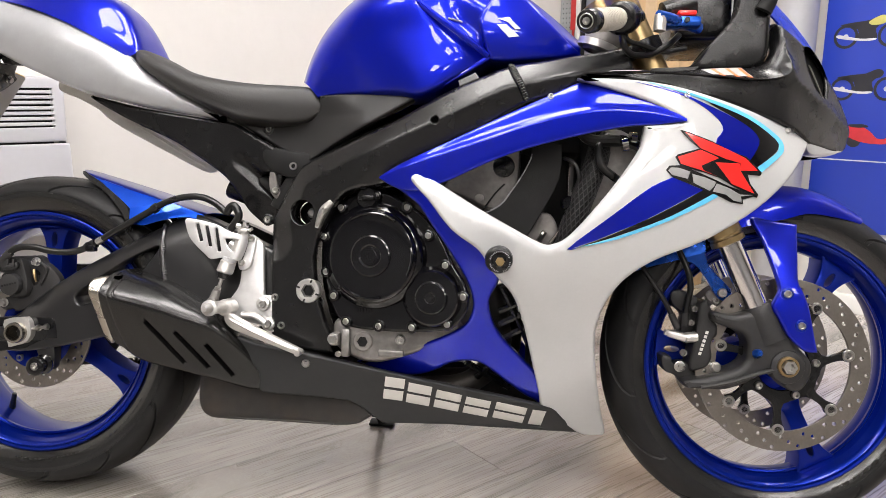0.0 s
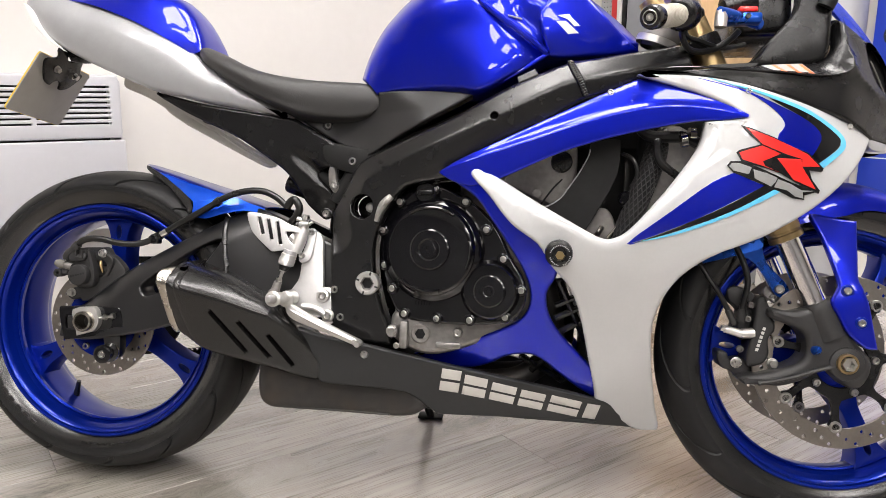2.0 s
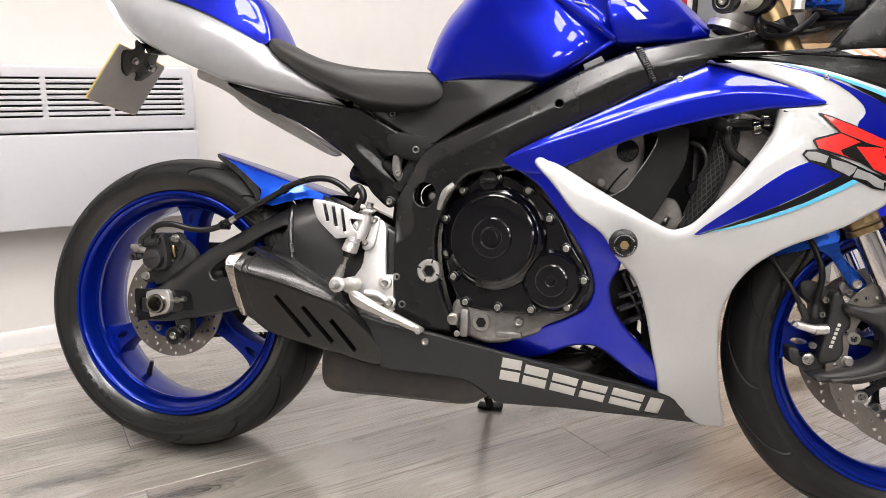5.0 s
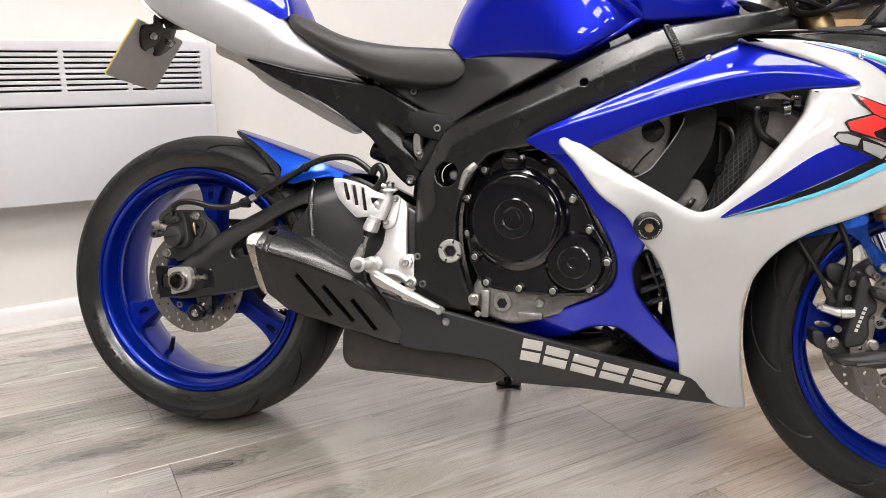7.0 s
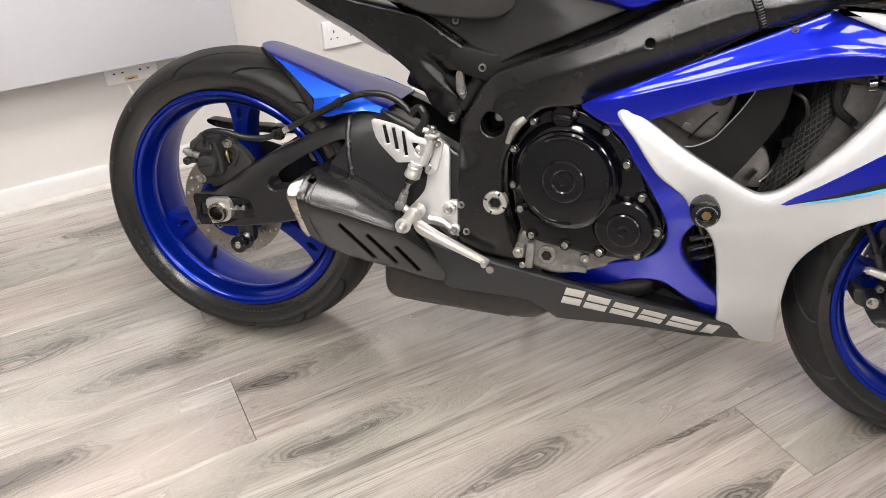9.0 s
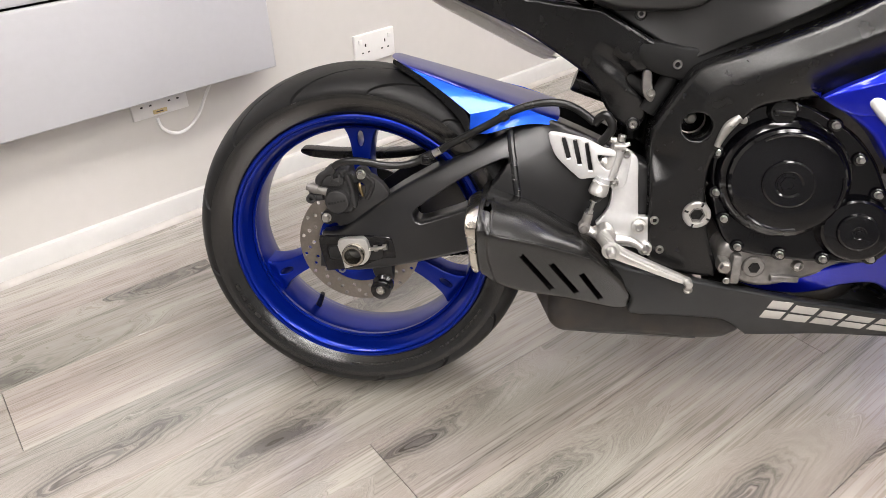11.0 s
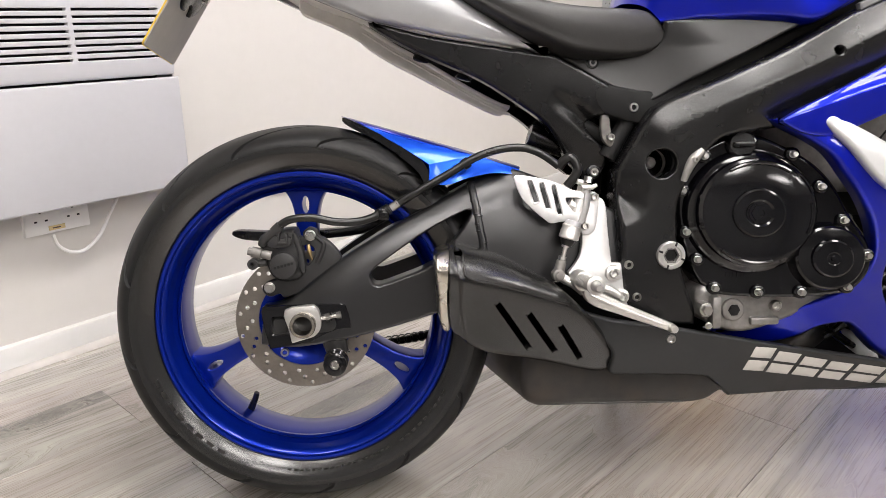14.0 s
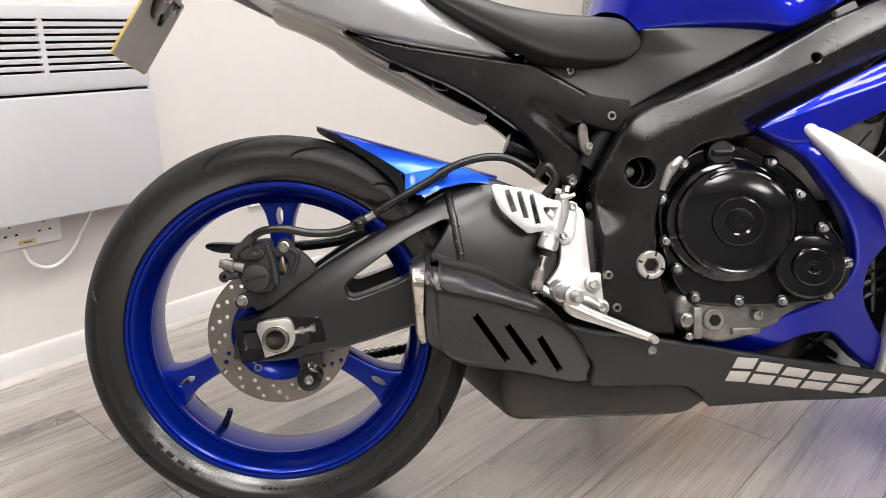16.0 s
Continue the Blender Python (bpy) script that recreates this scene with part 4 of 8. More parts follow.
part("lug_arm", tube([(-0.067, -0.110, 0.4085), (-0.052, -0.110, 0.410)], 0.006, 10), CALIPER, rear_caliper)
part("pad_pin", tube([(0.011, -0.104, 0.435), (0.012, -0.105, 0.426), (0.0165, -0.106, 0.411)], [0.0022, 0.0034, 0.0014], 8), GOLD, rear_caliper, "brass pad pin")
for j in range(6):
    part("name_bar", box(-0.0395 + 0.0052 * j, -0.0358 + 0.0052 * j, -0.1264, -0.1255, 0.4010 + 0.0013 * j, 0.4046 + 0.0013 * j, 0), BLACK_MATT, rear_caliper)
hose = [(-0.037, -0.116, 0.457), (-0.022, -0.119, 0.471), (-0.003, -0.120, 0.477), (0.022, -0.119, 0.477), (0.055, -0.115, 0.470), (0.092, -0.110, 0.470), (0.126, -0.107, 0.482), (0.176, -0.109, 0.511), (0.232, -0.110, 0.542), (0.270, -0.111, 0.564), (0.309, -0.112, 0.576), (0.344, -0.114, 0.577), (0.371, -0.117, 0.567), (0.396, -0.121, 0.549)]
brake_hose = part("brake_hose", tube(hose, 0.0062, 12), HOSE, bike, "black rubber rear brake hose")
part("hose_clamp", box(0.119, 0.136, -0.1160, -0.098, 0.471, 0.489, 0.003, 3), BLACK_PANEL, brake_hose)
part("clamp_face", box(0.122, 0.133, -0.1172, -0.115, 0.475, 0.485, 0.002, 2), BLACK_GLOSS, brake_hose)
part("hose_ferrule", tube([(0.139, -0.1075, 0.489), (0.151, -0.108, 0.496)], 0.0066, 12), STEEL, brake_hose, "zinc hose ferrule")
part("hose_clip", tube([(0.118, -0.107, 0.478), (0.137, -0.1075, 0.488)], 0.0088, 12), HOSE, brake_hose)
part("hose_clip", tube([(0.250, -0.1105, 0.552), (0.259, -0.1108, 0.558)], 0.0085, 12), HOSE, brake_hose)
part("banjo", tube([(-0.057, -0.113, 0.436), (-0.053, -0.115, 0.446), (-0.036, -0.117, 0.459)], [0.0065, 0.0070, 0.0055], 12), CALIPER, brake_hose)
part("crimp", tube([(-0.038, -0.117, 0.457), (-0.028, -0.118, 0.466)], 0.0078, 14), CALIPER, brake_hose)
part("banjo_loop", tube([(0.396, -0.121, 0.547), (0.404, -0.124, 0.558), (0.414, -0.127, 0.561), (0.423, -0.129, 0.546), (0.418, -0.129, 0.532), (0.407, -0.128, 0.518)], 0.0072, 12), HOSE, brake_hose)
part("chain_guard", plate([(-0.145, 0.436), (-0.132, 0.440), (-0.053, 0.437), (0.086, 0.446), (0.20, 0.49), (0.20, 0.47), (0.086, 0.430), (-0.044, 0.420), (-0.113, 0.422), (-0.140, 0.429)], 0.085, 0.03, 0.003, k=2), BLACK_PANEL, bike, "black chain guard on the far side")
chain = part("drive_chain", tube([(0.04, 0.085, 0.222), (0.20, 0.085, 0.242), (0.45, 0.085, 0.33)], 0.007, 8, 30), BLACK_MATT, bike, "dark greasy drive chain")
for j in range(14):
    u = j / 13
    part("link", lathe([(0.0085, -0.006), (0.0085, 0.006)], (0.045 + 0.155 * u, 0.078, 0.2225 + 0.0195 * u), n=10), BLACK_MATT, chain)
part("sprocket", moved(lathe([(0.092, 0.080), (0.092, 0.086), (0.03, 0.086), (0.03, 0.080)], n=60, closed=True), REAR_M), BLACK_MATT, rear_wheel)

# ---- rear hugger
hug = [[(0.060, 0.0, 0.6345), (0.115, 0.0, 0.6190), (0.180, 0.0, 0.5995), (0.250, 0.0, 0.5790), (0.345, 0.0, 0.5500)],
       [(0.062, -0.025, 0.6330), (0.116, -0.030, 0.6180), (0.180, -0.036, 0.5990), (0.250, -0.042, 0.5785), (0.345, -0.046, 0.5495)],
       [(0.078, -0.044, 0.6265), (0.119, -0.051, 0.6145), (0.180, -0.060, 0.5965), (0.250, -0.070, 0.5755), (0.343, -0.078, 0.5475)],
       [(0.094, -0.049, 0.6180), (0.122, -0.056, 0.6090), (0.180, -0.068, 0.5910), (0.271, -0.085, 0.5670), (0.340, -0.090, 0.5440)]]
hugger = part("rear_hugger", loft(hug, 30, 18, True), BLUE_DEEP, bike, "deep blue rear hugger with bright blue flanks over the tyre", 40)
lip = [[(0.064, -0.034, 0.6300), (0.080, -0.045, 0.6240), (0.111, -0.0570, 0.6090), (0.141, -0.0690, 0.5930), (0.171, -0.0840, 0.5740), (0.190, -0.0945, 0.5570), (0.199, -0.1010, 0.5380), (0.203, -0.1020, 0.5120)],
       [(0.064, -0.034, 0.6240), (0.078, -0.044, 0.6150), (0.107, -0.0560, 0.5990), (0.135, -0.0680, 0.5820), (0.162, -0.0830, 0.5610), (0.181, -0.0935, 0.5430), (0.190, -0.1000, 0.5270), (0.194, -0.1010, 0.5080)]]
facet_top = [(0.096, -0.049, 0.6170), (0.122, -0.056, 0.6088), (0.180, -0.068, 0.5908), (0.271, -0.085, 0.5668)]
facet_rear = [(0.096, -0.049, 0.6170), (0.124, -0.062, 0.6020), (0.163, -0.082, 0.5790), (0.199, -0.100, 0.5545)]
band_top = [(0.199, -0.100, 0.5545), (0.230, -0.095, 0.5600), (0.271, -0.0855, 0.5665), (0.305, -0.088, 0.5560), (0.340, -0.090, 0.5440)]
band_low = [(0.198, -0.1020, 0.5260), (0.226, -0.102, 0.5230), (0.260, -0.100, 0.5330), (0.300, -0.097, 0.5400), (0.338, -0.094, 0.5360)]
facet = []
for j in range(7):
    r = along(facet_rear, 25)[4 * j]
    t = along(facet_top, 25)
    facet.append([tuple(r[c] + (t[-1][c] - r[c]) * u if j else t[round(24 * u)][c] for c in range(3)) for u in (0.0, 0.25, 0.5, 0.75, 1.0)])
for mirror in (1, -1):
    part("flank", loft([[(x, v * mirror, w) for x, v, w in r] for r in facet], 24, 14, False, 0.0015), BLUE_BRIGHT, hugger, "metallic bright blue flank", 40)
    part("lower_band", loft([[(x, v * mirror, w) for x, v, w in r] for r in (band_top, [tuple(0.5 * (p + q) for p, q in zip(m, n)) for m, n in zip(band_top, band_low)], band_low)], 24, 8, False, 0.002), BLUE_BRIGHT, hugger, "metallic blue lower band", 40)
    part("lip", loft([[(x, v * mirror, w) for x, v, w in r] for r in lip], 28, 3, False, 0.004), BLACK_PANEL, hugger, "black lower lip")

# ---- exhaust
can_out = [(0.226, 0.436), (0.240, 0.437), (0.262, 0.430), (0.305, 0.416), (0.352, 0.390), (0.382, 0.374), (0.412, 0.348), (0.448, 0.310), (0.474, 0.273), (0.487, 0.251), (0.483, 0.234), (0.462, 0.225), (0.429, 0.231), (0.382, 0.246), (0.328, 0.260), (0.284, 0.271), (0.256, 0.283), (0.241, 0.300), (0.230, 0.350)]


def slot_shape(x0, w0, x1, w1, r=0.0042):
    """A slanting slot with round ends."""
    c = math.atan2(w1 - w0, x1 - x0)
    return [(x0 + r * math.cos(c + math.pi / 2 + b), w0 + r * math.sin(c + math.pi / 2 + b)) for b in (0.0, 0.8, 1.57, 2.34, 3.14)] + [(x1 + r * math.cos(c - math.pi / 2 + b), w1 + r * math.sin(c - math.pi / 2 + b)) for b in (0.0, 0.8, 1.57, 2.34, 3.14)]


slots = [slot_shape(0.291, 0.352, 0.338, 0.283), slot_shape(0.339, 0.333, 0.380, 0.274), slot_shape(0.389, 0.310, 0.422, 0.259)]


CAN_CREASE = [(0.222, 0.404), (0.232, 0.400), (0.277, 0.388), (0.318, 0.376), (0.360, 0.361), (0.395, 0.349), (0.422, 0.333), (0.448, 0.308), (0.490, 0.262)]


def CAN(x, w):
    """The silencer's outer side: a lower face that is tucked in towards its foot and, above a crease, a back that rolls over."""
    line = CAN_CREASE[-1][1]
    for (ax, ay), (bx, by) in zip(CAN_CREASE, CAN_CREASE[1:]):
        if x <= bx:
            line = ay + (by - ay) * (x - ax) / (bx - ax)
            break
    d = 0.0045 * math.log(1.0 + math.exp(min(60.0, (w - line) / 0.0045)))
    low = w - d
    return -0.211 + 0.078 * (x - 0.29) - 0.52 * (low - 0.353) + 0.9 * d + 13.0 * d * d


silencer = part("silencer", plate(can_out, CAN, 0.100, 0.012, slots, k=6, blind=True, he=0.002, grid=0.0075), EXHAUST, bike, "gloss black side-exit silencer with slotted heat shield", 50, skin=CAN)
rail = [(0.240, 0.426), (0.240, 0.404), (0.250, 0.395), (0.277, 0.388), (0.318, 0.376), (0.360, 0.361), (0.395, 0.349)]
part("heat_shield_edge", tube([(x, CAN(x, w) + 0.0010, w) for x, w in rail], 0.0024, 8), EXHAUST, silencer)
part("collar", plate([(0.220, 0.433), (0.234, 0.436), (0.236, 0.404), (0.236, 0.350), (0.246, 0.298), (0.236, 0.304), (0.222, 0.320), (0.218, 0.372)], lambda x, w: CAN(x, w) + 0.003, 0.08, 0.003, k=2, grid=0.010), EXHAUST, silencer)
ring = [(0.200, 0.420), (0.203, 0.429), (0.218, 0.433), (0.2215, 0.428), (0.2190, 0.402), (0.2175, 0.366), (0.2215, 0.322), (0.2200, 0.314), (0.2130, 0.313), (0.2065, 0.330), (0.2030, 0.373), (0.2000, 0.404)]
part("end_ring", plate(ring, lambda x, w: CAN(x, w) + 0.006, 0.080, 0.004, k=5, grid=0.008), RING_STEEL, silencer, "polished steel outlet ring", 50)
box_out = [(0.352, 0.262), (0.344, 0.245), (0.342, 0.205), (0.347, 0.180), (0.361, 0.167), (0.385, 0.163), (0.48, 0.162), (0.60, 0.160), (0.640, 0.163), (0.660, 0.172), (0.672, 0.192), (0.60, 0.25), (0.45, 0.27)]
# the box runs back a little towards its far side
BOX_SLANT = Matrix(((1, -0.2, 0, -0.022), (0, 1, 0, 0), (0, 0, 1, 0), (0, 0, 0, 1)))
collector = part("exhaust_collector", moved(plate(box_out, -0.112, 0.22, 0.018, k=4), BOX_SLANT), BOXMETAL, bike, "sooty steel exhaust collector box", 50)
part("weld_line", tube([(0.366, -0.104, 0.172), (0.42, -0.106, 0.168), (0.50, -0.107, 0.167), (0.60, -0.107, 0.165)], 0.0022, 8, 6), BOXMETAL, collector)
part("header_pipe", tube([(0.64, -0.06, 0.215), (0.74, -0.05, 0.225), (0.84, -0.03, 0.235), (0.90, -0.02, 0.30), (0.88, -0.02, 0.42)], 0.022, 16), BOXMETAL, collector, "burnt steel header pipes")
part("header_pipe", tube([(0.64, 0.03, 0.215), (0.74, 0.04, 0.225), (0.86, 0.06, 0.235), (0.92, 0.06, 0.30), (0.90, 0.06, 0.42)], 0.022, 16), BOXMETAL, collector)

# ---- side stand on the far side
stand = part("side_stand", tube([(0.600, 0.13, 0.240), (0.608, 0.20, 0.16), (0.618, 0.305, 0.068)], [0.012, 0.010, 0.009], 12), BLACK_MATT, bike, "black steel side stand, folded down")
part("foot", moved(box(-0.03, 0.03, -0.016, 0.016, 0.0, 0.007, 0.003), Matrix.Translation((0.618, 0.312, 0.0610)) @ Matrix.Rotation(radians(LEAN_OVER), 4, "X")), BLACK_MATT, stand)
part("stand_pivot", tube([(0.628, -0.02, 0.185), (0.650, -0.02, 0.180)], [0.010, 0.012], 12), STEEL, stand)

# ---- frame
PAD_GREY = mat("foam_pad_grey", (0.14, 0.14, 0.145), 0.7, 0.0, 0.0, 0.1, 60)
SPAR = skin_function([(0.70, 0.63, -0.192), (0.786, 0.705, -0.199), (0.82, 0.68, -0.202), (0.93, 0.745, -0.206), (1.03, 0.785, -0.190), (1.11, 0.80, -0.165), (0.62, 0.57, -0.166), (0.60, 0.61, -0.164), (0.50, 0.50, -0.142), (0.56, 0.50, -0.150), (0.50, 0.34, -0.146), (0.60, 0.31, -0.146), (0.56, 0.41, -0.150), (0.70, 0.70, -0.185), (0.90, 0.80, -0.200)])
frame_out = [(0.549, 0.641), (0.549, 0.641), (0.616, 0.668), (0.715, 0.712), (0.756, 0.735), (0.812, 0.764), (0.860, 0.784), (0.912, 0.803), (0.965, 0.812), (1.035, 0.826), (1.110, 0.845), (1.110, 0.845), (1.120, 0.790), (1.120, 0.790), (1.031, 0.770), (0.98, 0.745), (0.928, 0.730), (0.814, 0.655), (0.74, 0.610), (0.69, 0.598), (0.650, 0.592),
             (0.621, 0.579), (0.590, 0.533), (0.573, 0.487), (0.575, 0.426), (0.589, 0.366), (0.605, 0.326), (0.606, 0.300), (0.606, 0.300), (0.545, 0.305), (0.493, 0.325), (0.493, 0.325), (0.489, 0.424), (0.484, 0.526), (0.489, 0.548), (0.507, 0.582), (0.527, 0.618)]
recess = [(0.5470 + 0.0215 * math.cos(a), 0.551 + 0.0215 * math.sin(a)) for a in [2 * math.pi * j / 20 for j in range(20)]]
spar_hole = [(0.786 + 0.0062 * math.cos(a), 0.709 + 0.0062 * math.sin(a)) for a in [2 * math.pi * j / 12 for j in range(12)]]
FOLD = [(0.492, 0.500), (0.487, 0.540), (0.507, 0.582), (0.549, 0.641), (0.756, 0.735), (0.860, 0.784), (0.912, 0.803), (1.110, 0.845)]
FOLD_LINE = along(FOLD, 60)


def FRAME_SKIN(x, w):
    """Two facets that meet in an edge: one lies back towards the top, the other is tucked in below it."""
    d = 0.038 - line_gap(x, w, FOLD_LINE)
    u = min(max((x - 0.60) / 0.12, 0.0), 1.0)
    low = 0.34 * u * u * (3 - 2 * u)
    r = math.sqrt(d * d + 0.000012)
    return SPAR(x, w) + 0.5 * ((0.50 + low) * r + (0.50 - low) * d) - 0.0015


main_frame = part("main_frame", plate(frame_out, FRAME_SKIN, 0.05, 0.008, [recess, spar_hole], k=3, he=0.003, grid=0.006), FRAME_BLACK, bike, "satin black twin-spar aluminium frame", 60, skin=FRAME_SKIN)
part("left_spar", plate(frame_out, SPAR, 0.05, 0.010, k=2, flip=True, grid=0.06), FRAME_BLACK, main_frame)
part("recess_cup", disc(0.5480, 0.551, -0.088, -0.07, 0.0225, 0.001), FRAME_BLACK, main_frame)
part("mount_bolt", bolt(0.5490, 0.5515, -0.087, 0.0078, 0.010, True), STEEL, main_frame, "steel engine mount bolt")
# black disc inside the spar hole, painted as its shade
part("bolt_plug", disc(0.786, 0.709, FRAME_SKIN(0.786, 0.709) + 0.022, -0.15, 0.007, 0.001), DARK, main_frame)
part("spar_weld", tube([(x, FRAME_SKIN(x, w) - 0.0005, w) for x, w in ((0.911, 0.802), (0.914, 0.794), (0.918, 0.784), (0.923, 0.774), (0.928, 0.764), (0.934, 0.753), (0.940, 0.742))], 0.0048, 8, 8), FRAME_BLACK, main_frame, "weld seam across the spar")
for j in range(16):
    u = j / 15
    x, w = 0.913 + 0.026 * u, 0.800 - 0.056 * u
    part("weld_ripple", lathe([(0.0058, -0.0022), (0.0066, 0.0), (0.0058, 0.0022)], (x, FRAME_SKIN(x, w) - 0.0005, w), (0.42, 0, -1), 10), FRAME_BLACK, main_frame)
part("spar_pad", plate([(0.823, 0.778), (0.852, 0.792), (0.859, 0.782), (0.826, 0.768)], -0.180, 0.012, 0.002, k=1, smooth=False), PAD_GREY, main_frame, "grey foam pad on the spar")
pivot = part("pivot_bolt", lathe([(0.0215, -0.140), (0.0215, -0.157), (0.020, -0.159), (0.0150, -0.159), (0.0143, -0.157), (0.0115, -0.157), (0.0105, -0.150)], (0.5620, 0, 0.4120), n=36), ALU, main_frame, "silver swingarm pivot ring")
part("pivot_socket", lathe([(0.0128, -0.1570), (0.0115, -0.1582), (0.0108, -0.1575), (0.0102, -0.146), (0, -0.146)], (0.562, 0, 0.412), n=6), CASTDARK, pivot)
# notches painted as black blocks instead of shaded cuts
for a in (20, 110, 200, 290):
    part("spanner_notch", moved(box(0.0152, 0.0212, -0.1594, -0.154, -0.0016, 0.0016, 0), Matrix.Translation((0.562, 0, 0.412)) @ Matrix.Rotation(radians(a), 4, "Y")), DARK, pivot)
# made-up black filler: keeps the gap between spars and seat dark
part("air_box", plate([(0.46, 0.672), (0.549, 0.662), (0.616, 0.686), (0.715, 0.730), (0.812, 0.780), (0.912, 0.815), (1.00, 0.822), (1.00, 0.780), (0.912, 0.765), (0.812, 0.725), (0.715, 0.675), (0.616, 0.632), (0.549, 0.610), (0.47, 0.630)], -0.105, 0.20, 0.006, k=2), BLACK_MATT, main_frame, "black filler added to keep the gap between the spars dark")
for x, w in ((0.499, 0.398), (0.512, 0.348)):
    part("bolt", bolt(x, w, SPAR(x, w), 0.0068, 0.006), STEEL, main_frame)

# ---- engine
engine = part("engine", merge(box(0.60, 0.86, -0.10, 0.16, 0.33, 0.585, 0.02, 3), box(0.72, 0.93, -0.11, 0.13, 0.50, 0.66, 0.02, 3)), CASTDARK, bike, "grey cast aluminium engine")
cover = [(0.655, 0.592), (0.690, 0.592), (0.735, 0.571), (0.772, 0.546), (0.800, 0.512), (0.822, 0.468), (0.846, 0.428), (0.848, 0.391), (0.832, 0.365), (0.812, 0.354), (0.751, 0.347), (0.690, 0.346), (0.630, 0.352), (0.602, 0.384), (0.585, 0.438), (0.578, 0.487), (0.584, 0.525), (0.612, 0.572), (0.632, 0.582)]
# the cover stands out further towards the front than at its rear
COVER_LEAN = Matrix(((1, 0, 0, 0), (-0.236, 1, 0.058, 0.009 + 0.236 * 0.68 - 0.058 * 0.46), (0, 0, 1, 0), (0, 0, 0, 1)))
clutch_cover = part("clutch_cover", plate(cover, -0.166, 0.05, 0.006, k=3), BLACK_GLOSS, engine, "gloss black clutch cover", 50)
part("clutch_dome", lathe([(0.094, -0.164), (0.091, -0.176), (0.086, -0.181), (0.081, -0.184), (0.080, -0.193), (0.076, -0.1970), (0.070, -0.1985), (0.040, -0.1995), (0.0365, -0.1995), (0.0355, -0.203), (0.033, -0.204), (0.020, -0.2045), (0.017, -0.2028), (0.0155, -0.2028), (0.015, -0.2045), (0, -0.2045)], (0.679, 0, 0.477), n=72), BLACK_GLOSS, clutch_cover, "", 16)
part("clutch_cap_hex", lathe([(0.0135, -0.203), (0.0125, -0.2065), (0.006, -0.2065), (0.0055, -0.204), (0, -0.204)], (0.679, 0, 0.477), n=6), BLACK_GLOSS, clutch_cover)
for a0, a1 in ((55, 122), (-25, 12), (228, 285)):
    arc = [(0.679 + 0.0735 * math.cos(radians(a0 + (a1 - a0) * j / 8)), -0.1985, 0.477 + 0.0735 * math.sin(radians(a0 + (a1 - a0) * j / 8))) for j in range(9)]
    part("raised_rib", tube(arc, 0.0032, 8, 3), BLACK_GLOSS, clutch_cover)
part("starter_cover", lathe([(0.054, -0.162), (0.050, -0.172), (0.047, -0.180), (0.044, -0.1825), (0.030, -0.184), (0.0285, -0.184), (0.0275, -0.1885), (0.025, -0.190), (0.010, -0.1905), (0.0085, -0.190), (0.0035, -0.190), (0, -0.189)], (0.786, 0, 0.409), n=56), BLACK_GLOSS, clutch_cover, "", 16)
part("starter_cap", lathe([(0.0045, -0.189), (0.004, -0.1925), (0, -0.1925)], (0.786, 0, 0.409), n=12), BLACK_GLOSS, clutch_cover)
cap = part("oil_filler", merge(lathe([(0.020, -0.150), (0.020, -0.176), (0.017, -0.180), (0, -0.180)], (0.665, 0, 0.578), n=28), box(0.651, 0.679, -0.188, -0.178, 0.574, 0.582, 0.002)), BLACK_PANEL, clutch_cover, "black oil filler cap")
for x, w in ((0.680, 0.583), (0.615, 0.561), (0.584, 0.509), (0.590, 0.446), (0.606, 0.404), (0.631, 0.360), (0.692, 0.355), (0.752, 0.356), (0.814, 0.365), (0.840, 0.412), (0.808, 0.464), (0.777, 0.514), (0.738, 0.562)):
    lug = part("bolt_lug", disc(x, w, -0.172, -0.13, 0.0105, 0.003, 18), BLACK_GLOSS, clutch_cover)
    part("bolt", bolt(x, w, -0.171, 0.0047, 0.008, True), STEEL, clutch_cover)
part("casting_mark", merge(*[box(0.648 + 0.0052 * j, 0.652 + 0.0052 * j, -0.1675, -0.165, 0.377, 0.384, 0) for j in range(6)]), BLACK_GLOSS, clutch_cover, "unreadable cast mark as plain bars")
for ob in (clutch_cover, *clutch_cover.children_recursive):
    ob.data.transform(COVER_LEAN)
sump = part("sump", plate([(0.612, 0.362), (0.606, 0.330), (0.618, 0.308), (0.662, 0.288), (0.712, 0.292), (0.80, 0.325), (0.835, 0.350), (0.80, 0.368), (0.66, 0.368)], -0.150, 0.12, 0.012, k=3), SUMP_METAL, engine, "raw cast aluminium lower crankcase", 50)
part("drain_plug", lathe([(0.0175, -0.150), (0.0175, -0.156), (0.015, -0.158), (0.009, -0.158), (0.008, -0.154), (0, -0.154)], (0.662, 0, 0.325), n=24), CASTDARK, sump)
# shade of the plug's socket, painted as a raised black disc
part("plug_recess", lathe([(0.0095, -0.1575), (0.0095, -0.1588), (0, -0.1588)], (0.662, 0, 0.325), n=6), BLACK_PANEL, sump)
part("web", box(0.625, 0.640, -0.166, -0.14, 0.298, 0.348, 0.004), SUMP_METAL, sump)
part("web", box(0.690, 0.735, -0.158, -0.14, 0.300, 0.312, 0.003), SUMP_METAL, sump)
part("web", box(0.604, 0.622, -0.172, -0.14, 0.318, 0.340, 0.005), SUMP_METAL, sump)
part("sump_bolt", bolt(0.729, 0.330, -0.152, 0.0085, 0.009), STEEL, sump)
part("sump_bolt", bolt(0.620, 0.303, -0.163, 0.0045, 0.006, True), STEEL, sump)
part("sump_bolt", bolt(0.612, 0.330, -0.170, 0.008, 0.010, True), STEEL, sump)
